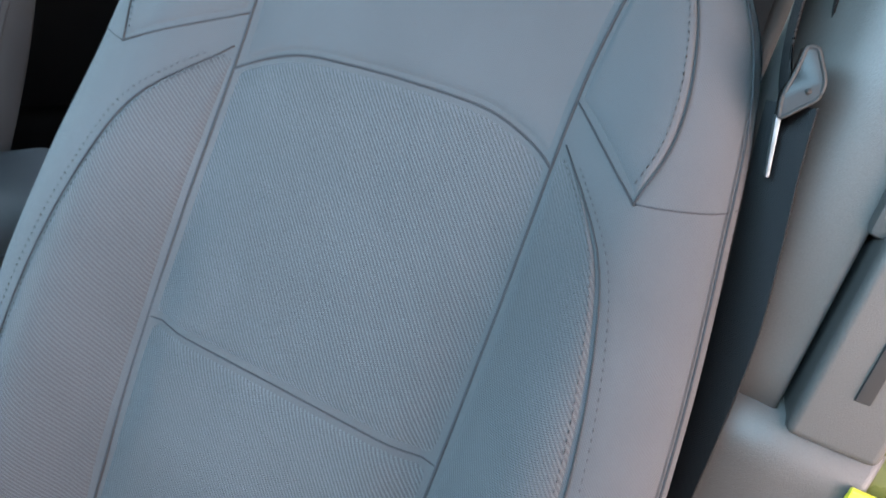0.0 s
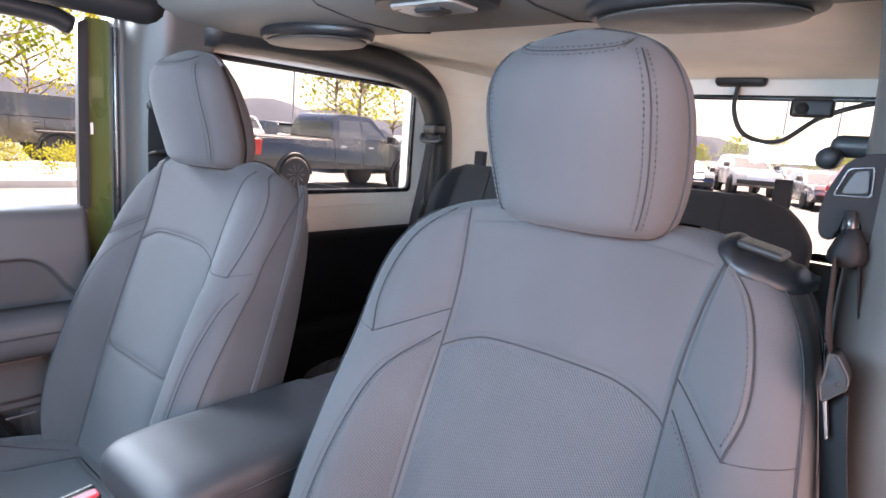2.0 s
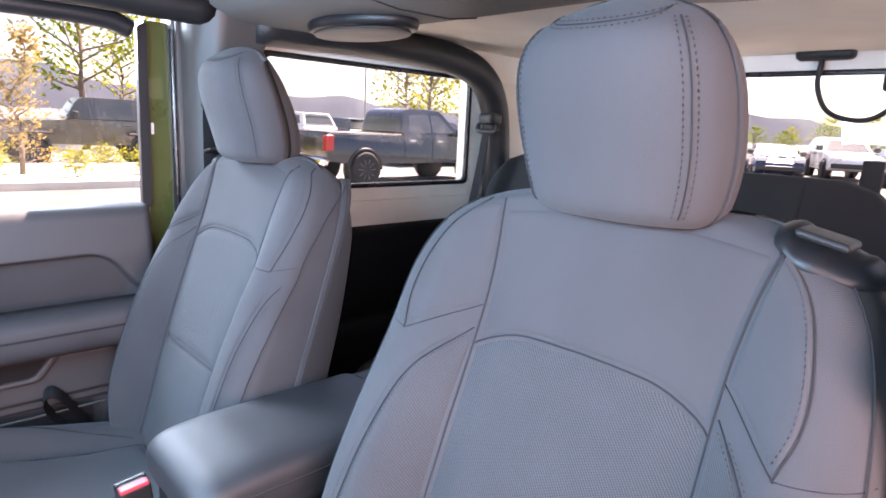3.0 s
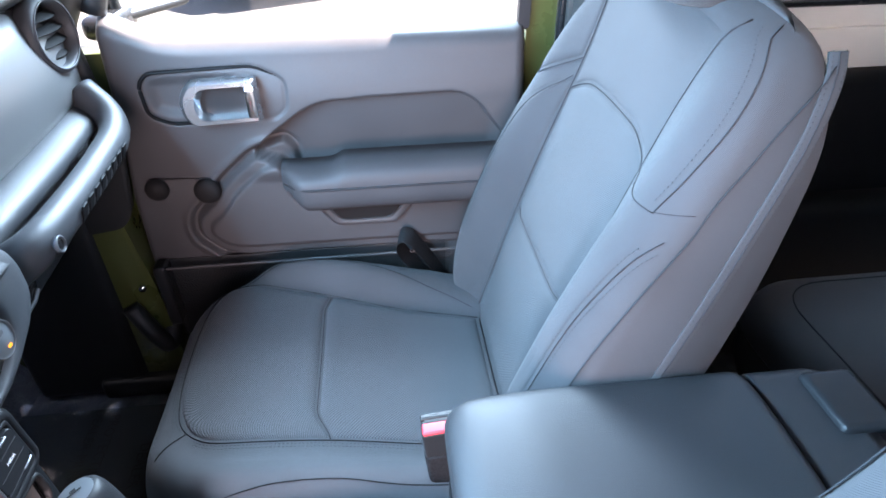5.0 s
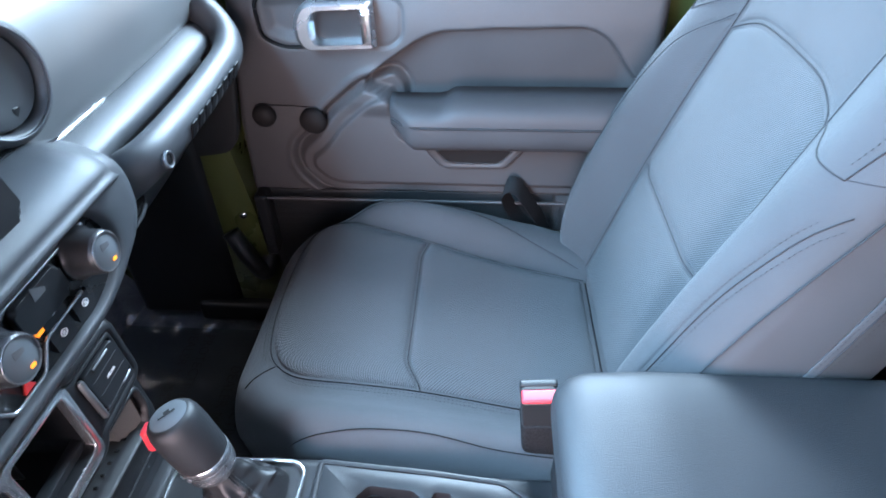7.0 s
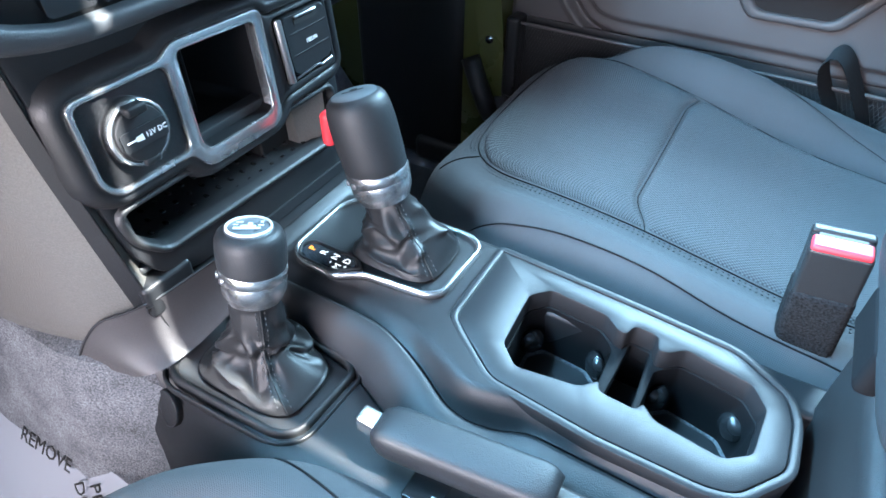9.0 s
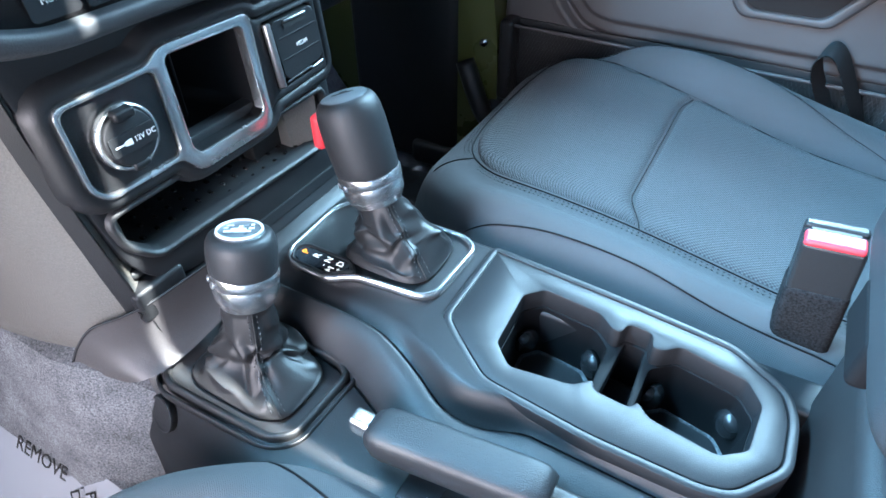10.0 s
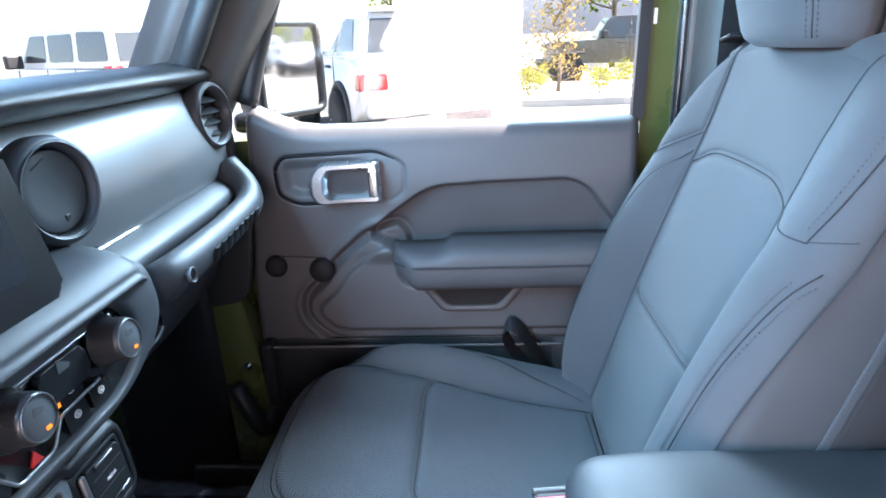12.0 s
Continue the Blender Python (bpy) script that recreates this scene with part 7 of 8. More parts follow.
sleeve(-0.023, 0.020, -0.016, 0.016, 0.075, 0.128, 0.004, M["black"], "buckle_body")
sleeve(-0.0245, 0.0215, -0.018, 0.018, -0.02, 0.088, 0.008, M["foam"], "foam_sleeve", "black foam sleeve")
sleeve(-0.0215, 0.0185, -0.0155, 0.001, 0.1245, 0.1312, 0.0028, M["red"], "release_button", "red release button")
sleeve(-0.023, 0.020, 0.006, 0.016, 0.118, 0.1310, 0.003, M["black"], "buckle_top")
sleeve(-0.018, 0.015, 0.0015, 0.0070, 0.122, 0.1292, 0.001, M["ink"], "tongue_slot")
sleeve(-0.014, 0.012, -0.006, 0.006, -0.16, -0.01, 0.004, M["black"], "stalk")


def belt(name, pts, width, across_dir, lab, parent):
    rows = []
    for k, p in enumerate(pts):
        p = Vector(p)
        d = (Vector(pts[min(k + 1, len(pts) - 1)]) - Vector(pts[max(k - 1, 0)])).normalized()
        w_ = Vector(across_dir)
        w_ = (w_ - d * w_.dot(d)).normalized() * width / 2
        nrm = w_.cross(d).normalized() * 0.0008
        rows.append([p - w_ - nrm, p + w_ - nrm, p + w_ + nrm, p - w_ + nrm])
    b = loft(rows)
    lay = b.loops.layers.uv.verify()
    for f in b.faces:
        for lp in f.loops:
            lp[lay].uv = (lp.vert.co.y + lp.vert.co.x, lp.vert.co.z)
    return part(name, b, M["belt"], parent, lab)


# driver's belt at the pillar
db = thing("seat_belt", (0.72, -0.62, 1.0), "black driver seat belt hanging from its pillar guide", "seat belt", "front seat belts")
FX = lambda x: (lambda a, b, c: (x - c, a, b))
gc = part("guide_cover", slab(rounded([(-0.600, 1.503), (-0.598, 1.519), (-0.601, 1.539), (-0.610, 1.561), (-0.620, 1.570), (-0.660, 1.574), (-0.660, 1.497), (-0.633, 1.497), (-0.630, 1.508), (-0.628, 1.528), (-0.616, 1.527), (-0.615, 1.512), (-0.613, 1.498), (-0.604, 1.497)], 0.004, 3), FX(0.745), 0.047, 0.006, 3), M["pit"], db, "black moulded height adjuster")
part("guide_frame", ring_plate(rounded([(-0.605, 1.5345), (-0.613, 1.5585), (-0.631, 1.5610), (-0.633, 1.5355)], 0.003), rounded([(-0.607, 1.536), (-0.614, 1.5570), (-0.630, 1.5595), (-0.6315, 1.537)], 0.003), FX(0.6985), 0.003), M["gloss"], gc)
part("guide_badge", slab(rounded([(-0.611, 1.5375), (-0.618, 1.5555), (-0.6275, 1.5575), (-0.6295, 1.5390)], 0.002), FX(0.6985), 0.0025, 0.001), M["dark"], gc)
part("guide_cap", block((0.755, -0.63, 1.568), (0.79, -0.588, 1.588), 0.009, 3), M["black"], db)
part("guide_knob", turned([(0.010, 0), (0.010, 0.012), (0.007, 0.016), (0, 0.017)], (0.757, -0.592, 1.566), (-1, 0.15, 0), 20), M["black"], db)
part("guide_slot", block((0.700, -0.629, 1.505), (0.712, -0.615, 1.530), 0.002), M["ink"], gc)
part("guide_stem", tube([(0.694, -0.6205, 1.524), (0.690, -0.624, 1.505)], 0.0045, 10), M["gloss"], db)
part("guide_loop", loft([[(0.690 + dx_, y, z) for dx_, y, z in ((-r_, a_, zz), (0, a_ + r_ * 0.8, zz), (r_, a_, zz), (r_, b_, zz), (0, b_ - r_ * 0.8, zz), (-r_, b_, zz))] for a_, b_, zz, r_ in ((-0.6225, -0.6275, 1.510, 0.004), (-0.6195, -0.630, 1.500, 0.007), (-0.6175, -0.6312, 1.490, 0.009), (-0.6170, -0.6305, 1.483, 0.009), (-0.620, -0.628, 1.478, 0.006))]), M["pit"], db, "black belt guide loop")
belt("webbing", curve([(0.690, -0.6175, 1.486), (0.688, -0.6205, 1.44), (0.686, -0.6255, 1.41), (0.668, -0.633, 1.385)], 6), 0.044, (1, 0.03, 0), "", db)
belt("webbing", curve([(0.662, -0.636, 1.385), (0.662, -0.641, 1.35), (0.660, -0.650, 1.30), (0.658, -0.659, 1.235), (0.655, -0.664, 1.10), (0.65, -0.666, 0.90), (0.64, -0.668, 0.72)], 6), 0.046, (0.86, 0.50, 0), "", db)
belt("webbing", curve([(0.705, -0.6315, 1.484), (0.715, -0.637, 1.445), (0.725, -0.643, 1.40), (0.74, -0.646, 1.2), (0.75, -0.650, 0.95)], 6), 0.044, (1, 0.10, 0), "", db)
tg = part("tongue", slab(rounded([(-0.630, 1.4165), (-0.636, 1.4165), (-0.6455, 1.401), (-0.6465, 1.392), (-0.631, 1.376), (-0.628, 1.388), (-0.630, 1.403)], 0.003, 3), FX(0.664), 0.024, 0.003, 3), M["dark"], db, "black belt tongue grip")
part("tongue_rim", tube([(0.6405, y, z) for y, z in rounded([(-0.6302, 1.416), (-0.6358, 1.416), (-0.6452, 1.401), (-0.6462, 1.392), (-0.6312, 1.3765), (-0.6285, 1.388), (-0.6302, 1.403)], 0.003, 3)], 0.0012, 6, closed=True), M["ink"], tg)
part("tongue_rivet", turned([(0.0016, 0), (0.0016, 0.0012), (0, 0.0013)], (0.6405, -0.6395, 1.394), (-1, 0, 0), 12), M["ink"], tg)
part("tongue_plate", slab([(-0.6305, 1.377), (-0.6335, 1.377), (-0.6400, 1.344), (-0.6380, 1.343)], FX(0.668), 0.016, 0.0004, 1), M["steel"], db, "bright steel tongue plate")
# passenger belt: guide and stalk loop beside the seat
pbt = thing("seat_belt", (0.74, 0.62, 1.0), "black passenger seat belt against the pillar", "seat belt", "front seat belts")
belt("webbing", curve([(0.690, 0.596, 1.575), (0.689, 0.598, 1.53), (0.690, 0.601, 1.40), (0.70, 0.608, 1.20), (0.70, 0.612, 1.0)], 6), 0.036, (1, 0.1, 0), "", pbt)
part("guide_loop", block((0.670, 0.590, 1.566), (0.712, 0.608, 1.586), 0.007, 3), M["black"], pbt)
lb = thing("belt_anchor", (0.45, 0.64, 0.86), "black looped belt stalk beside the passenger seat", "seat belt")
belt("loop", curve([(0.460, 0.650, 0.850), (0.430, 0.648, 0.905), (0.400, 0.645, 0.955), (0.378, 0.642, 0.988), (0.362, 0.642, 0.994), (0.354, 0.644, 0.975), (0.372, 0.650, 0.935), (0.412, 0.654, 0.88), (0.445, 0.66, 0.845)], 6), 0.048, (0.2, 1, 0.1), "", lb)
part("anchor_cover", block((0.42, 0.615, 0.835), (0.54, 0.685, 0.868), 0.010, 3), M["dark"], lb)
part("anchor_rod", tube([(0.44, 0.63, 0.872), (0.53, 0.66, 0.90)], 0.005, 8), M["steel"], lb)
# rear belts at the hoops
for g in (1, -1):
    rb = thing("rear_seat_belt", (1.6, g * 0.6, 1.1), "black rear seat belt from the roll bar", "seat belt", "rear seat belts")
    part("guide", block((1.545, g * 0.6 - 0.03, 1.565), (1.60, g * 0.6 + 0.03, 1.60), 0.012, 3), M["black"], rb)
    part("guide_loop", tube(curve([(1.56, g * 0.56, 1.565), (1.55, g * 0.555, 1.545), (1.55, g * 0.625, 1.545), (1.56, g * 0.635, 1.565)], 5), 0.008, 8), M["black"], rb)
    belt("webbing", curve([(1.553, g * 0.595, 1.55), (1.535, g * 0.60, 1.42), (1.50, g * 0.605, 1.25), (1.47, g * 0.61, 1.10)], 6), 0.048, (0.35, 1, 0), "", rb)

# ---------------------------------------------------------------- rear bench
rs = thing("rear_bench", (1.4, 0, 0.62), "black cloth rear bench seat", "car seat")
for yi_, yo_ in ((0.03, -0.475), (0.045, 0.635)):
    rings = []
    g = 1 if yo_ > 0 else -1
    for k in range(29):
        t = k / 28
        z = 0.95 + 0.53 * t
        xf = 1.46 + 0.18 * t
        c_ = max(0.0, (t - 0.80) / 0.20)
        yo = yo_ - g * (0.03 * c_ + 0.085 * (1 - math.sqrt(max(0.0, 1 - c_ * c_))))
        yi = yi_ + g * 0.02 * (1 - math.sqrt(max(0.0, 1 - max(0.0, (t - 0.93) / 0.07) ** 2)))
        dp = 0.11 - 0.06 * smoothstep((t - 0.8) / 0.2)
        rings.append([(xf + a, b, z) for a, b in rounded([(0, yi), (0, yo), (dp, yo), (dp, yi)], 0.03 if t < 0.97 else 0.02, 4)])
    bkst = part("backrest", box_uv(loft(rings)), M["rear"], rs, "tall backrest with a rounded shoulder")
    for q in (0.3, 0.62):
        yy = yi_ + (yo_ - yi_) * q
        part("seam", tube([(1.459 + 0.18 * t, yy, 0.95 + 0.53 * t) for t in (0, 0.25, 0.5, 0.75, 0.98)], 0.003, 6), M["seam"], bkst)
CUSH = ((0.78, 0.030), (0.84, 0.008), (0.90, 0.0), (0.945, 0.004), (0.968, 0.014), (0.982, 0.030), (0.990, 0.055), (0.995, 0.10), (0.998, 0.16), (0.999, 0.22))


def cushion_ring(inset, z):
    return [(x, y, z) for x, y in rounded([(0.925 + inset, -0.465 + inset), (0.925 + inset, 0.465 - inset), (1.47, 0.465 - inset), (1.47, -0.465 + inset)], max(0.03, 0.11 - 0.4 * inset), 7)]


cu_ = part("seat_cushion", box_uv(loft([cushion_ring(i_, z_) for z_, i_ in CUSH])), M["cover"], rs, "dark grey rear seat cushion")
for i_, z_ in ((-0.001, 0.915), (0.052, 0.9905)):
    part("piping", tube([p for p in cushion_ring(i_, z_)], 0.0012, 6, closed=True), M["seam"], cu_)
for y_ in (-0.415, 0.455):
    part("strap", block((1.655, y_, 1.45), (1.675, y_ + 0.038, 1.525), 0.004), M["rear"], rs, "short black pull strap")

# ---------------------------------------------------------------- floor covers
def floor_cover(name, x0, x1, y0, y1, label, parts):
    fc = thing(name, ((x0 + x1) / 2, (y0 + y1) / 2, 0.613), label, "floor cover")
    part("mat", block((x0, y0, 0.613), (x1, y1, 0.619), 0.002), M["matting"] if y0 > 0 else M["rubber"], fc, "black floor mat")
    rnd = random.Random(7)

    def fn(u, v):
        x, y = x0 - 0.02 + (x1 - x0 + 0.04) * u, y0 - 0.02 + (y1 - y0 + 0.04) * v
        e = min(u, 1 - u, v, 1 - v)
        z = (0.622 if y0 > 0 else 0.622 + 0.18 * max(0.0, (v - 0.70) / 0.30)) + 0.006 * abs(noise.noise(Vector((x * 9, y * 9, 3)))) + 0.035 * smoothstep((0.10 - e) / 0.10) * abs(noise.noise(Vector((x * 14, y * 14, 1))))
        return (x, y, z)
    part("film", sheet(fn, 40, 40), M["film"] if y0 > 0 else M["milky"], fc, "crumpled clear protective film")
    for txt, px, py, ang, sz in parts:
        ca, sa = math.cos(ang), math.sin(ang)
        words("lettering", txt, sz, basis((px, py, 0.6212 if y0 > 0 else 0.634), (ca, sa, 0), (-sa, ca, 0)), M["ink"], fc, "black printed wording", 0.0002)
    if y0 < 0:
        for txt, px, py, ang, sz in (("REMOVE", -0.182, -0.199, 0.02, 0.020), ("DEALER", -0.112, -0.2185, -0.93, 0.019), ("PROTECTIVE", -0.080, -0.2235, -0.93, 0.019)):
            ca, sa = math.cos(ang), math.sin(ang)
            words("lettering", txt, sz, basis((px, py, 0.813 + 1.38 * (py + 0.185)), (ca, sa * 0.59, sa * 0.81), (-sa, ca * 0.59, ca * 0.81)), M["ink"], fc, "black printed wording", 0.0002)
    return fc


text = []
for i, x in enumerate((-0.42, -0.30, -0.18, -0.06)):
    for j, t in enumerate(("DEALER MUST REMOVE", "PROTECTIVE COVER")):
        text.append((t, x + 0.035 * j, 0.36 + 0.10 * (i % 2), -math.pi / 2, 0.030))
floor_cover("passenger_mat", -0.52, 0.0, 0.17, 0.62, "black passenger floor mat under clear printed film", text)
text = []
for i, x in enumerate((-0.36, -0.22, -0.08)):
    for j, t in enumerate(("DEALER MUST REMOVE", "PROTECTIVE COVER")):
        text.append((t, x + 0.035 * j, -0.33, -math.pi / 2 + 0.4, 0.030))
floor_cover("driver_mat", -0.50, 0.0, -0.60, -0.205, "black driver floor mat under clear printed film", text)
fw = bmesh.new()
block((-0.62, -0.735, 0.60), (-0.58, 0.735, 1.35), 0.004, 1, fw)
solo("wall_front", fw, M["carpet"], "carpeted bulkhead ahead of the footwells", "bulkhead", "structure")
b = bmesh.new()
rows = [[(x, y, z) for x, z in ((-0.60, 0.60), (-0.46, 0.614), (-0.60, 0.80))] for y in (-0.73, 0.73)]
loft(rows, bm=b)
solo("trim", b, M["carpet"], "carpeted toe board", "floor", "structure")
hb2 = block((-0.44, 0.655, 0.62), (-0.200, 0.712, 1.26), 0.02, 3)
solo("trim", hb2, M["dark"], "charcoal kick panel beside the footwell", "trim", "structure")
# green door check strap end and wiring boot
ds = thing("door_check", (-0.14, 0.70, 0.80), "black door wiring boot at the hinge pillar", "door check")
part("boot", tube(curve([(-0.185, 0.66, 0.86), (-0.15, 0.645, 0.80), (-0.13, 0.655, 0.76), (-0.125, 0.69, 0.80)], 6), 0.018, 10), M["black"], ds)
part("bolt", turned([(0.008, 0), (0.007, 0.006), (0, 0.006)], (-0.150, 0.664, 0.90), (0.2, -1, 0), 12), M["chrome"], ds)
# driver's sill: rear jamb with sticker and striker
jm = thing("door_jamb", (0.68, -0.76, 0.9), "olive green driver door jamb with sticker", "door jamb", kind="structure")
part("striker", tube(curve([(0.668, -0.745, 1.13), (0.64, -0.75, 1.13), (0.64, -0.75, 1.09), (0.668, -0.745, 1.09)], 4), 0.006, 8), M["steel"], jm)
part("sticker", block((0.6525, -0.79, 1.135), (0.6575, -0.757, 1.172), 0.001), M["sticker"], jm, "yellow warning sticker")
part("latch_slot", block((0.6525, -0.7425, 1.230), (0.6545, -0.7335, 1.272), 0.0008), M["ink"], jm)
b = block((-0.58, -0.06, 0.60), (-0.17, 0.06, 1.20), 0.01, 2)
solo("trim", b, M["carpet"], "carpeted tunnel wall between the footwells", "trim", "structure")

# ---------------------------------------------------------------- outside: ground
def ground_mat():
    m = surface("pale asphalt", (0.13, 0.127, 0.122), 0.9, var=0.18, vscale=0.6, grain=0.6, gscale=60, fleck=0.35, spec=0.2)
    return m


gm = ground_mat()
b = bmesh.new()
for x0, x1, y0, y1 in ((-900, 900, -900, 900),):
    v = [b.verts.new(p) for p in ((x0, y0, 0), (x1, y0, 0), (x1, y1, 0), (x0, y1, 0))]
    b.faces.new(v)
solo("ground", b, gm, "pale sunlit asphalt of a parking lot", "ground", "structure", smooth=False)
gravel = surface("pale landscape gravel", (0.46, 0.43, 0.38), 0.95, var=0.25, vscale=2.0, grain=1.0, gscale=30, fleck=0.5, spec=0.1)
concrete = surface("pale concrete kerb", (0.5, 0.49, 0.46), 0.85, var=0.1, vscale=3, grain=0.3, gscale=90)
b = bmesh.new()
slab(rounded([(1.0, 12.8), (6.5, 12.8), (6.5, 17.0), (1.0, 17.0)], 1.2, 8), lambda x, y, c: (x, y, c), 0.16, 0.02, 2, b)
solo("pavement", b, gravel, "gravel planting island in the parking lot", "planting bed", "structure")
b = ring_plate(rounded([(0.85, 12.65), (6.65, 12.65), (6.65, 17.15), (0.85, 17.15)], 1.3, 8), rounded([(1.0, 12.8), (6.5, 12.8), (6.5, 17.0), (1.0, 17.0)], 1.2, 8), lambda x, y, c: (x, y, c), 0.17, lip=0.02)
solo("kerb", b, concrete, "pale concrete kerb round the planting island", "kerb", "structure")
paint = surface("white road paint", (0.7, 0.7, 0.68), 0.8, var=0.15, vscale=4)
for k in range(7):
    b = block((8.0 + 2.9 * k, 9.2, 0.004), (8.1 + 2.9 * k, 14.6, 0.008), 0.001, 1)
    solo("road_marking", b, paint, "white parking bay line", "marking", "structure")

# ---------------------------------------------------------------- parked vehicles
TYRE = surface("black tyre rubber", (0.02, 0.02, 0.021), 0.85, var=0.1, vscale=20)
RIM = surface("bright alloy rim", (0.33, 0.33, 0.34), 0.25, metal=0.9, var=0.05)
GLASS = surface("tinted car glass", (0.055, 0.062, 0.068), 0.06, var=0.05, coat=0.6)
TAIL = surface("red tail lamp lens", (0.45, 0.02, 0.02), 0.15, var=0.05, coat=0.5)
LAMP = surface("clear headlamp lens", (0.7, 0.72, 0.74), 0.12, var=0.05, coat=0.5)
PLAST = surface("black exterior plastic", (0.025, 0.025, 0.026), 0.55, var=0.1)


def paint_of(name, col, metal=0.3):
    return surface(name, col, 0.25, metal=metal, var=0.04, vscale=1.5, coat=1.0)


def wheel(parent, x, y, r, w, rim=None):
    g = 1 if y > 0 else -1
    tyre = part("wheel", turned([(r * 0.62, -w / 2), (r * 0.92, -w / 2), (r, -w * 0.36), (r, w * 0.36), (r * 0.92, w / 2), (r * 0.62, w / 2)], (x, y, r), (0, g, 0), 32), TYRE, parent, "black tyre")
    part("rim", turned([(r * 0.64, w * 0.30), (r * 0.64, w * 0.48), (r * 0.58, w * 0.49), (r * 0.55, w * 0.25), (0, w * 0.25)], (x, y, r), (0, g, 0), 28), PLAST, tyre)
    sp = bmesh.new()
    for k in range(10):
        a = 2 * math.pi * k / 10
        tube([(x + r * 0.10 * math.cos(a), y + g * w * 0.42, r + r * 0.10 * math.sin(a)), (x + r * 0.60 * math.cos(a), y + g * w * 0.44, r + r * 0.60 * math.sin(a))], r * 0.05, 6, sp)
    turned([(r * 0.16, w * 0.30), (r * 0.15, w * 0.46), (0, w * 0.47)], (x, y, r), (0, g, 0), 14, sp)
    turned([(r * 0.63, w * 0.40), (r * 0.64, w * 0.49), (r * 0.57, w * 0.48)], (x, y, r), (0, g, 0), 28, sp)
    part("rim_spokes", sp, rim or RIM, tyre, "bright alloy spokes")


def hull(profile, half, tumble, belt_z, n_round=0.05, bm=None):
    """A body from a side outline (x, z): upright below the belt, drawn in above it."""
    rows = []
    for f, inset in ((-1, 0.05), (-0.985, 0.012), (-0.94, 0.0), (0.94, 0.0), (0.985, 0.012), (1, 0.05)):
        row = []
        cx = sum(p[0] for p in profile) / len(profile)
        cz = sum(p[1] for p in profile) / len(profile)
        for x, z in profile:
            y = f * (half - tumble * max(0, z - belt_z))
            row.append((x + (cx - x) * inset * 0.3, y, z + (cz - z) * inset * 0.6))
        rows.append(row)
    return loft(rows, bm=bm)


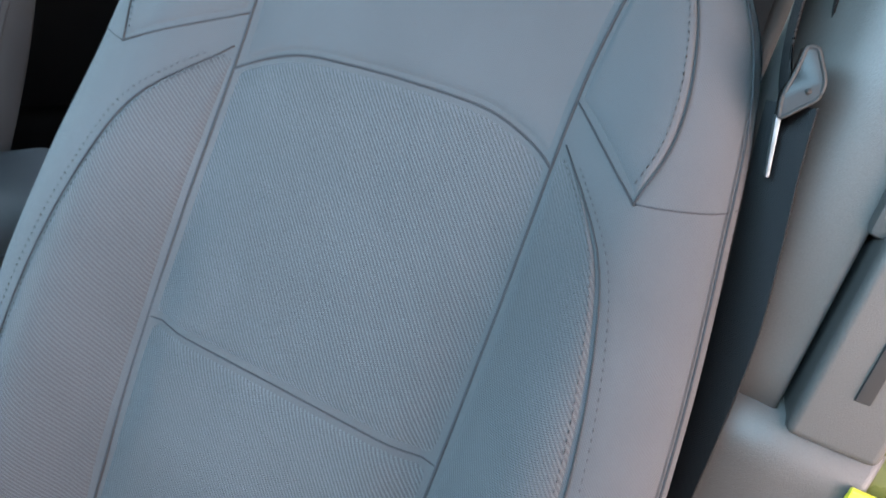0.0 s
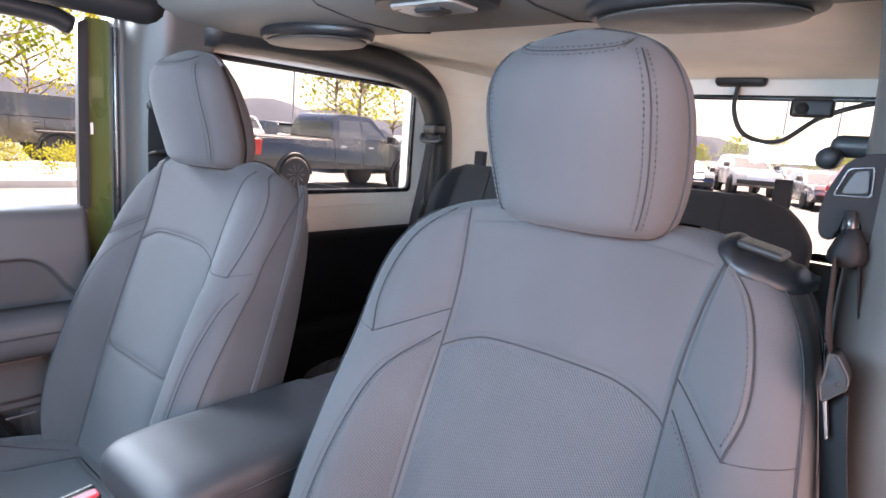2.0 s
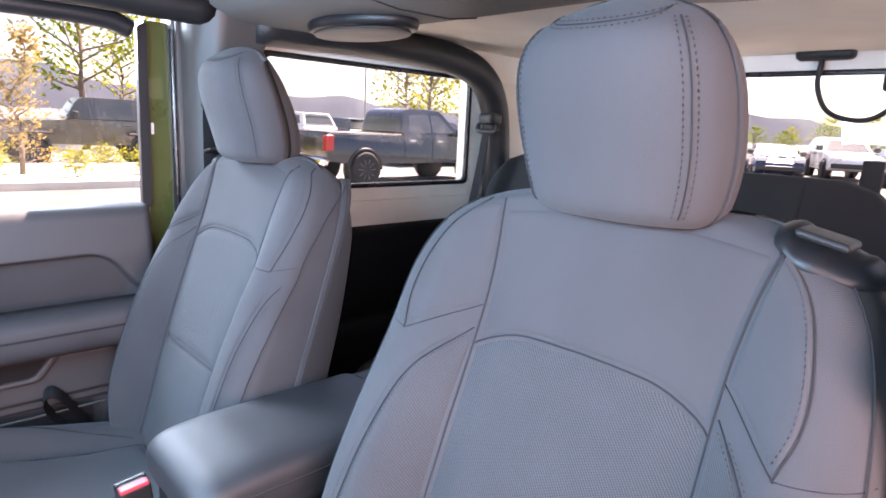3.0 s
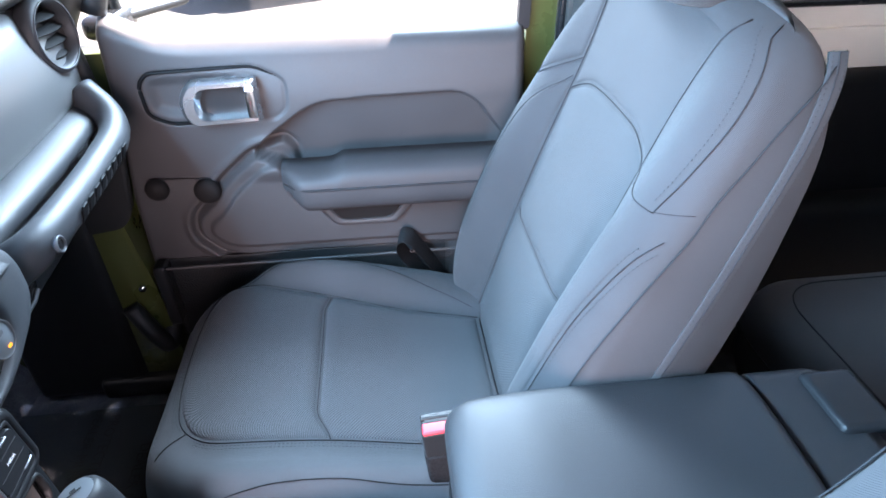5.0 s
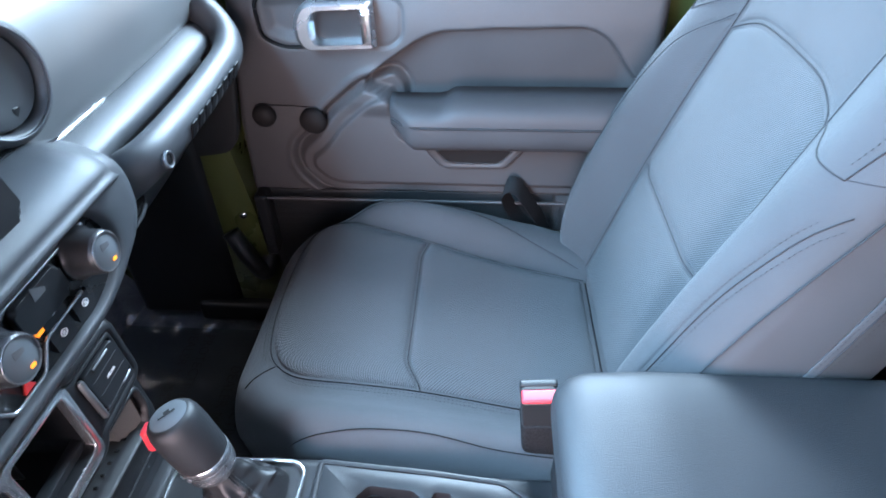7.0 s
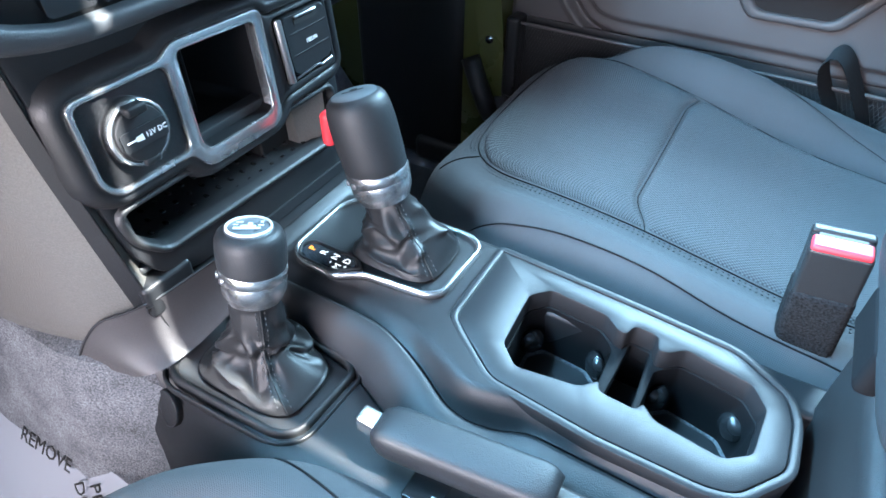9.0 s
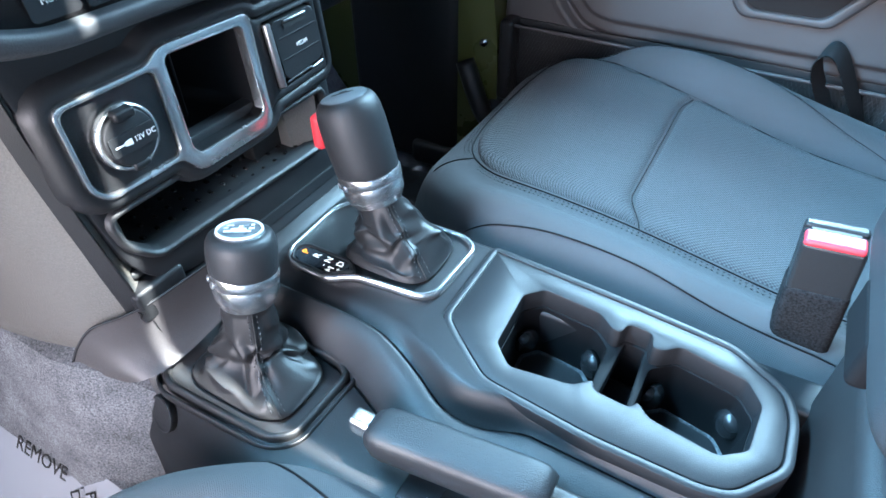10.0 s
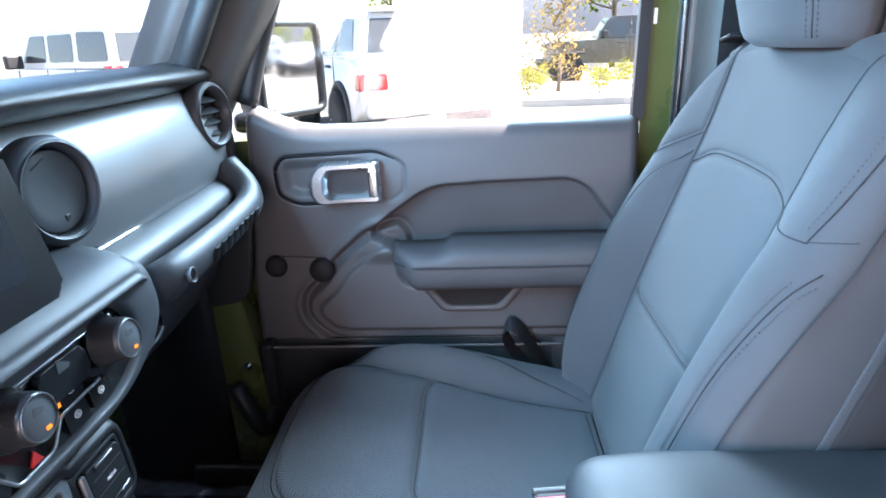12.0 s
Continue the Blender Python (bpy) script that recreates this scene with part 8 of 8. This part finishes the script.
def vehicle(kind, colour, label, m, rim=None, group=""):
    v = thing("parked_" + {"pickup": "pickup_truck", "offroad": "offroad_car", "suv": "suv", "sedan": "sedan"}[kind], (0, 0, 0), label, {"pickup": "truck", "offroad": "car", "suv": "suv", "sedan": "car"}[kind], group)
    if kind == "pickup":
        L, H, half, r = 5.9, 1.97, 1.02, 0.42
        low = [(-2.95, 0.62), (-2.95, 1.18), (-2.93, 1.26), (-0.62, 1.28), (-0.62, 1.26), (1.45, 1.28), (1.55, 1.24), (2.65, 1.22), (2.85, 1.12), (2.92, 0.9), (2.92, 0.62), (2.3, 0.55), (-2.4, 0.55)]
        cab = [(-0.62, 1.25), (-0.54, 1.80), (-0.42, 1.93), (-0.15, 1.97), (0.70, 1.96), (0.85, 1.92), (1.50, 1.26)]
        wheels = (-1.85, 1.95)
        panes = [[(-0.40, 1.36), (-0.34, 1.80), (0.36, 1.82), (0.36, 1.36)], [(0.42, 1.36), (0.42, 1.82), (0.72, 1.82), (1.22, 1.36)]]
        seams = [(-0.58, 0.62, 1.27), (0.39, 0.62, 1.8), (1.4, 0.62, 1.3)]
    elif kind == "offroad":
        L, H, half, r = 4.7, 1.87, 0.90, 0.42
        low = [(-2.1, 0.62), (-2.12, 1.25), (0.55, 1.28), (0.62, 1.24), (2.0, 1.20), (2.1, 1.14), (2.12, 0.72), (1.9, 0.6), (-1.8, 0.56)]
        cab = [(-2.1, 1.26), (-2.02, 1.80), (-1.9, 1.86), (0.10, 1.86), (0.25, 1.82), (0.58, 1.27)]
        wheels = (-1.45, 1.45)
        panes = [[(-1.98, 1.36), (-1.93, 1.74), (-1.22, 1.76), (-1.22, 1.36)], [(-1.08, 1.36), (-1.08, 1.74), (-0.40, 1.74), (-0.40, 1.36)], [(-0.30, 1.36), (-0.30, 1.74), (0.12, 1.74), (0.42, 1.36)]]
        seams = [(-1.15, 0.64, 1.76), (-0.35, 0.64, 1.76), (0.55, 0.64, 1.25)]
    elif kind == "suv":
        L, H, half, r = 4.82, 1.76, 0.95, 0.39
        low = [(-2.40, 0.58), (-2.42, 0.95), (-2.34, 1.14), (-1.2, 1.17), (0.9, 1.12), (1.9, 1.04), (2.25, 0.95), (2.38, 0.75), (2.36, 0.5), (1.9, 0.38), (-2.0, 0.42)]
        cab = [(-2.33, 1.13), (-2.05, 1.66), (-1.85, 1.73), (-0.9, 1.76), (0.05, 1.70), (0.98, 1.12)]
        wheels = (-1.45, 1.45)
        panes = [[(-2.0, 1.24), (-1.72, 1.60), (-1.25, 1.63), (-1.25, 1.22)], [(-1.15, 1.22), (-1.15, 1.63), (-0.35, 1.63), (-0.35, 1.20)], [(-0.25, 1.20), (-0.25, 1.63), (0.02, 1.60), (0.70, 1.18)]]
        seams = [(-1.2, 0.5, 1.6), (-0.3, 0.48, 1.6), (0.75, 0.48, 1.15)]
    else:
        L, H, half, r = 4.7, 1.46, 0.91, 0.33
        low = [(-2.32, 0.5), (-2.33, 0.85), (-2.2, 0.98), (-1.5, 1.0), (0.9, 0.95), (1.9, 0.86), (2.25, 0.74), (2.32, 0.5), (2.0, 0.3), (-2.0, 0.3)]
        cab = [(-1.75, 0.98), (-1.05, 1.38), (-0.6, 1.45), (0.0, 1.43), (0.95, 0.95)]
        wheels = (-1.38, 1.42)
        panes = [[(-1.35, 1.03), (-0.95, 1.32), (-0.4, 1.36), (-0.4, 1.02)], [(-0.3, 1.02), (-0.3, 1.36), (0.05, 1.34), (0.62, 1.0)]]
        seams = [(-0.35, 0.35, 1.36), (0.7, 0.35, 0.98)]
    bz = 1.26 if kind in ("pickup", "offroad") else low[3][1]
    tum = 0.32 if kind != "offroad" else 0.12
    body = part("body", hull(rounded(low, 0.12, 4), half, 0.05, 0.8), colour, v, smooth="auto")
    cb = part("cabin", hull(rounded(cab, 0.12, 4), half - 0.05, tum, bz), colour, v, smooth="auto")
    for g in (1, -1):
        for pn in panes:
            rr = rounded(pn, 0.05, 3)
            part("side_window", slab(rr, lambda a, z, c, g=g: (a, g * (half - 0.05 - tum * max(0, z - bz) + 0.002 + c), z), 0.006, 0.002), GLASS, cb, "dark tinted side window", smooth=False)
        sm_ = bmesh.new()
        for x, z0, z1 in seams:
            tube([(x, g * (half + 0.001), z0), (x, g * (half - 0.0 - 0.05 * max(0, min(z1, bz) - 0.8)), min(z1, bz))], 0.010, 4, sm_)
        part("door_gap", sm_, PLAST, body)
        for x in [s_[0] + 0.15 for s_ in seams[:-1]]:
            part("door_handle", block((x, g * half - 0.02, bz - 0.14), (x + 0.2, g * half + 0.025, bz - 0.10), 0.01, 1), M["chrome"] if kind == "pickup" else PLAST, body)
        part("mirror", block((cab[-1][0] - 0.28, g * half - 0.02 if g > 0 else -half - 0.22, bz + 0.02), (cab[-1][0] - 0.14, half + 0.22 if g > 0 else -half + 0.02, bz + 0.22), 0.03, 2), PLAST, v)
        for x in wheels:
            arch_ = bmesh.new()
            tube([(x + (r + 0.07) * math.cos(a), g * (half - 0.01), r + (r + 0.07) * math.sin(a)) for a in [math.pi * i / 14 for i in range(15)]], 0.05, 6, arch_)
            part("wheel_arch", arch_, PLAST if kind != "sedan" else colour, body)
            turned_bm = turned([(r + 0.06, -0.25), (r + 0.06, 0.004), (0, 0.005)], (x, g * (half + 0.0), r), (0, g, 0), 24)
            part("arch_shadow", turned_bm, PLAST, body)
            wheel(v, x, g * (half - 0.04), r, 0.26, rim)
        xt, zt = low[1][0], low[1][1]
        th = 0.36 if kind == "pickup" else 0.16
        part("tail_lamp", block((xt - 0.015, min(g * (half - 0.34 if kind == "suv" else half - 0.18), g * (half + 0.01)), zt - th * 0.9), (xt + 0.20, max(g * (half - 0.34 if kind == "suv" else half - 0.18), g * (half + 0.01)), zt + 0.05), 0.03, 2), TAIL, v, "red tail lamp")
        xh = low[-4][0] if kind != "offroad" else 2.1
        part("head_lamp", block((xh - 0.22, min(g * (half - 0.42), g * (half - 0.02)), 0.78), (xh + 0.02, max(g * (half - 0.42), g * (half - 0.02)), 0.96), 0.04, 2), LAMP, v, "clear headlamp")
    # rear glass, windscreen, bumpers
    def cross_pane(p, q, w0, w1, nm, lab):
        (x0, z0), (x1, z1) = p, q
        s_ = 1 if x0 > 0 or nm == "windscreen" else -1
        b_ = sheet(lambda u, t: (x0 + (x1 - x0) * t + s_ * 0.012, (2 * u - 1) * (w0 + (w1 - w0) * t), z0 + (z1 - z0) * t + 0.004), 6, 2)
        part(nm, b_, GLASS, cb, lab)
    zr = lambda z: half - 0.05 - tum * max(0, z - bz) - 0.09
    a0, a1 = cab[0], cab[1]
    t0, t1 = (0.18, 0.86)
    pa = (a0[0] + (a1[0] - a0[0]) * t0, a0[1] + (a1[1] - a0[1]) * t0)
    pb_ = (a0[0] + (a1[0] - a0[0]) * t1, a0[1] + (a1[1] - a0[1]) * t1)
    cross_pane(pa, pb_, zr(pa[1]), zr(pb_[1]), "rear_window", "dark rear window")
    c0, c1 = cab[-1], cab[-2]
    pa = (c0[0] + (c1[0] - c0[0]) * 0.12, c0[1] + (c1[1] - c0[1]) * 0.12)
    pb_ = (c0[0] + (c1[0] - c0[0]) * 0.90, c0[1] + (c1[1] - c0[1]) * 0.90)
    cross_pane(pa, pb_, zr(pa[1]), zr(pb_[1]), "windscreen", "dark windscreen")
    zb = 0.5 if kind != "sedan" else 0.42
    part("bumper", block((low[0][0] - 0.10, -half + 0.06, zb), (low[0][0] + 0.12, half - 0.06, zb + 0.2), 0.05, 2), M["chrome"] if kind == "pickup" else colour if kind == "suv" else PLAST, v, "rear bumper")
    part("bumper", block((low[-3][0] - 0.1 if kind != "offroad" else 2.02, -half + 0.05, zb), (2.98 if kind == "pickup" else 2.42 if kind != "offroad" else 2.3, half - 0.05, zb + 0.2), 0.05, 2), PLAST if kind != "pickup" else M["chrome"], v, "front bumper")
    if kind == "pickup":
        part("bed_cover", block((-2.9, -half + 0.07, 1.255), (-0.66, half - 0.07, 1.30), 0.015, 2), PLAST, v, "black bed cover")
    if kind == "offroad":
        part("spare_wheel", turned([(0.25, -0.11), (0.39, -0.1), (0.40, 0.1), (0.25, 0.11), (0, 0.06)], (-2.28, 0.05, 1.05), (-1, 0, 0), 24), TYRE, v, "spare wheel")
        for x in wheels:
            for g in (1, -1):
                part("fender", block((x - 0.55, g * half - 0.05, 0.86), (x + 0.55, g * half + 0.12, 0.93), 0.03, 2), PLAST, v)
    if kind == "suv":
        part("roof_spoiler", block((-2.13, -0.66, 1.655), (-1.88, 0.66, 1.715), 0.02, 2), colour, v)
        part("number_plate", block((-2.425, -0.26, 0.80), (-2.405, 0.26, 0.93), 0.005, 1), M["letter"], v)
        part("plate_bar", block((-2.43, -0.16, 0.845), (-2.422, 0.16, 0.885), 0.002, 1), PLAST, v)
        part("rear_wiper", tube([(-2.30, 0.05, 1.215), (-2.285, 0.45, 1.24)], 0.010, 6), PLAST, v)
    v.matrix_basis = m
    return v


def spot(x, y, heading):
    return pose(x, y, 0, 0, 0, heading)


vehicle("pickup", paint_of("dark blue grey truck paint", (0.020, 0.024, 0.032)), "dark blue pickup truck parked on asphalt", spot(10.75, 12.35, 0), rim=surface("dull grey alloy rim", (0.16, 0.16, 0.165), 0.45, metal=0.5, var=0.1))
white_paint = paint_of("white car paint", (0.78, 0.78, 0.78), 0.0)
wsuv = vehicle("suv", white_paint, "white suv parked with its tail towards the car", spot(-1.3, 10.0, 116) @ Matrix.Scale(1.1, 4), group="parked cars")
vehicle("offroad", paint_of("bronze grey offroad paint", (0.085, 0.078, 0.068)), "bronze grey offroad car parked beyond the island", spot(4.6, 18.9, 176))
vehicle("offroad", paint_of("white offroad paint", (0.75, 0.75, 0.74), 0.0), "white offroad car parked ahead", spot(-5.9, 9.6, 150))
grey_suv = vehicle("suv", paint_of("graphite suv paint", (0.06, 0.062, 0.068)), "graphite suv parked in the far row", spot(17.0, 17.3, 0), group="parked cars")
base_sedan = vehicle("sedan", paint_of("silver sedan paint", (0.42, 0.43, 0.44), 0.6), "silver sedan in the far parking row", spot(28.0, 3.0, 205), group="far row of cars")
blue_sedan = vehicle("sedan", paint_of("dark blue sedan paint", (0.03, 0.05, 0.10)), "dark blue sedan in the far parking row", spot(29.0, 8.6, 205), group="far row of cars")
vehicle("suv", paint_of("red suv paint", (0.25, 0.02, 0.025)), "dark red suv in the far parking row", spot(23.5, 0.6, 205), group="far row of cars")
rw = random.Random(3)
for k in range(9):
    src = (wsuv, base_sedan, base_sedan, wsuv, blue_sedan, base_sedan)[k % 6]
    copy_thing(src, spot(31.5 + 0.9 * k + rw.uniform(-0.4, 0.4), 16.0 - 3.1 * k * 0.95, 205 + rw.uniform(-3, 3)))
for k in range(10):
    src = (base_sedan, wsuv, grey_suv, base_sedan, wsuv, blue_sedan)[k % 6]
    copy_thing(src, spot(44.0 + 0.6 * k + rw.uniform(-0.6, 0.6), 24.0 - 3.3 * k, 25 + rw.uniform(-3, 3)))
for k in range(4):
    copy_thing((wsuv, grey_suv, base_sedan, blue_sedan)[k], spot(16.5 + 3.2 * k, 28.5 + 0.5 * k, 95))

# ---------------------------------------------------------------- trees, bushes, hills
BARK = surface("grey brown bark", (0.16, 0.12, 0.09), 0.95, var=0.3, vscale=14, grain=1.0, gscale=80)


def leaf_mat(name, col):
    """Thin leaves that let light through, each a little different."""
    m = bpy.data.materials.new(name)
    m.use_nodes = True
    n, l = m.node_tree.nodes, m.node_tree.links
    n.remove(n["Principled BSDF"])
    geo = n.new("ShaderNodeNewGeometry")
    hsv = n.new("ShaderNodeHueSaturation")
    hsv.inputs["Color"].default_value = (*col, 1)
    hsv.inputs["Saturation"].default_value = 1.05
    rng = n.new("ShaderNodeMapRange")
    rng.inputs["To Min"].default_value, rng.inputs["To Max"].default_value = 0.6, 1.5
    l.new(geo.outputs["Random Per Island"], rng.inputs["Value"])
    l.new(rng.outputs["Result"], hsv.inputs["Value"])
    dif, tra, mix = n.new("ShaderNodeBsdfDiffuse"), n.new("ShaderNodeBsdfTranslucent"), n.new("ShaderNodeMixShader")
    mix.inputs[0].default_value = 0.5
    for b_ in (dif, tra):
        l.new(hsv.outputs["Color"], b_.inputs["Color"])
    l.new(dif.outputs[0], mix.inputs[1])
    l.new(tra.outputs[0], mix.inputs[2])
    l.new(mix.outputs[0], n["Material Output"].inputs["Surface"])
    return m


LEAVES = [leaf_mat("fresh green leaves", (0.13, 0.17, 0.022)), leaf_mat("yellow green leaves", (0.24, 0.24, 0.035)), leaf_mat("reddish brown leaves", (0.30, 0.22, 0.09))]


def tree(name, height, spread, leaf, label, seed, count=2600, size=0.11, bare=0.25, m=None, cat="tree", cone=False):
    rnd = random.Random(seed)
    t = thing(name, (0, 0, 0), label, cat, "trees" if cat == "tree" else "bushes")
    wood = bmesh.new()
    tips = []
    trunk = [(0.05 * rnd.uniform(-1, 1) * k, 0.05 * rnd.uniform(-1, 1) * k, height * 0.9 * k / 6) for k in range(7)]
    tube(trunk, [max(0.012, height * 0.018 * (1 - k / 7)) for k in range(7)], 8, wood)
    for k in range(22):
        f = bare + (0.95 - bare) * (k + rnd.random()) / 22
        p = Vector(trunk[min(5, int(f * 6))]).lerp(Vector(trunk[min(6, int(f * 6) + 1)]), f * 6 % 1)
        a = k * 2.4 + rnd.uniform(-0.4, 0.4)
        reach = spread * (1.1 - f if cone else math.sin(math.pi * min(1, 0.25 + f * 0.72)) ** 0.7) * rnd.uniform(0.6, 1.05)
        q = p + Vector((math.cos(a) * reach, math.sin(a) * reach, reach * rnd.uniform(0.35, 0.8)))
        mid = p.lerp(q, 0.5) + Vector((0, 0, -0.05 * reach))
        tube([p, mid, q], [height * 0.006, height * 0.004, height * 0.0015], 5, wood)
        for s in (0.4, 0.55, 0.7, 0.85, 1.0, 1.08):
            tips.append((p.lerp(q, s), reach * 0.28 + 0.12))
    part("trunk", wood, BARK, t)
    verts, faces = [], []
    for _ in range(count):
        c, rad = tips[rnd.randrange(len(tips))]
        d = Vector((rnd.gauss(0, 1), rnd.gauss(0, 1), rnd.gauss(0, 0.8))) * rad * 0.55
        c = c + d
        n = Vector((rnd.gauss(0, 1), rnd.gauss(0, 1), rnd.gauss(0, 1) + 0.4)).normalized()
        s1 = n.orthogonal().normalized() * size * rnd.uniform(0.6, 1.3)
        s2 = n.cross(s1).normalized() * size * rnd.uniform(0.4, 0.9)
        i = len(verts)
        verts += [c - s1, c + s2 * 0.8 + n * size * 0.15, c + s1, c - s2 * 0.8 + n * size * 0.15]
        faces.append((i, i + 1, i + 2, i + 3))
    me = bpy.data.meshes.new("crown")
    me.from_pydata([tuple(v) for v in verts], [], faces)
    me.materials.append(leaf)
    cr_ = new("crown", me)
    cr_.parent = t
    ORIGIN[cr_] = Vector((0, 0, 0))
    tagged(cr_, kind="stuff")
    t.matrix_basis = m or Matrix()
    return t


t1 = tree("street_tree", 7.0, 2.0, LEAVES[1], "young yellow green tree by the lot", 1, 620, 0.12, m=pose(19.0, 22.0, 0))
t2 = tree("street_tree", 8.5, 2.6, LEAVES[0], "green leafy tree by the lot", 2, 1400, 0.13, m=pose(-3.5, 30.0, 0))
tree("street_tree", 3.4, 0.9, LEAVES[2], "small reddish conical tree in the gravel", 5, 1000, 0.055, 0.05, m=pose(2.35, 14.3, 0.15), cone=True)
for k, (x, y, s, a) in enumerate(((25, 27, 0.8, 40), (23.5, 25.2, 0.9, 130), (31, 30, 1.1, 200), (12, 33, 0.9, 20), (6.2, 26.0, 0.75, 70), (8.4, 29.0, 0.8, 300), (38, 33, 1.0, 10))):
    copy_thing((t1, t2, t1)[k % 3], pose(x, y, 0, 0, 0, a))
for k in range(34):
    copy_thing((t2, t1, t2)[k % 3], pose(74 + 6 * math.sin(k * 2.1), 48 - 2.5 * k, -1.2, 0, 0, 50 * k) @ Matrix.Scale(0.48 + 0.26 * abs(math.sin(k * 1.7)), 4))
bush = tree("shrub", 0.55, 0.35, LEAVES[1], "low yellow green shrub in the gravel", 9, 700, 0.03, 0.05, m=pose(1.6, 13.4, 0.15), cat="shrub")
for k, (x, y) in enumerate(((5.2, 13.5), (4.6, 13.9), (5.9, 14.4), (1.9, 15.3), (5.6, 15.6), (4.2, 15.2), (3.2, 13.6))):
    copy_thing(bush, pose(x, y, 0.15, 0, 0, 70 * k))
# light poles and a flag-like sign
POLE = surface("galvanised pole", (0.35, 0.36, 0.37), 0.45, metal=0.6, var=0.1)
lp_ = thing("street_lamp", (0, 0, 0), "tall grey parking lot lamp", "street lamp", "street lamps")
part("pole", tube([(0, 0, 0), (0, 0, 7.5)], [0.09, 0.06], 10), POLE, lp_)
part("lamp_head", block((-0.5, -0.14, 7.45), (0.5, 0.14, 7.6), 0.03, 2), POLE, lp_)
part("base", turned([(0.3, 0), (0.3, 0.7), (0.27, 0.75), (0, 0.75)], (0, 0, 0), (0, 0, 1), 16), concrete, lp_)
lp_.matrix_basis = pose(33, 40, 0)
for x, y in ((58, 6.5), (61, 1.5), (58.5, 10.5), (26, 35)):
    copy_thing(lp_, pose(x, y, 0))
# the haze of distance is mixed into the ridge's base colour
hill = surface("mountains with blue haze in the colour", (0.055, 0.062, 0.078), 1.0, var=0.15, vscale=0.004, spec=0.0)
b = bmesh.new()
rows = []
for k in range(121):
    a = -1.2 + 2.9 * k / 120
    d = 2600.0
    h = 70 + 150 * max(0, noise.noise(Vector((a * 3.1, 2.0, 0))) + 0.25) + 45 * noise.noise(Vector((a * 11, 5.0, 0))) + 16 * noise.noise(Vector((a * 37, 1.0, 0)))
    rows.append((b.verts.new((d * math.cos(a), d * math.sin(a), -5)), b.verts.new(((d + 250) * math.cos(a), (d + 250) * math.sin(a), max(8, h))), b.verts.new(((d + 900) * math.cos(a), (d + 900) * math.sin(a), -5))))
for p, q in zip(rows, rows[1:]):
    b.faces.new((p[0], q[0], q[1], p[1]))
    b.faces.new((p[1], q[1], q[2], p[2]))
solo("backdrop", b, hill, "distant hazy mountain ridge", "mountains", "structure", smooth=True)
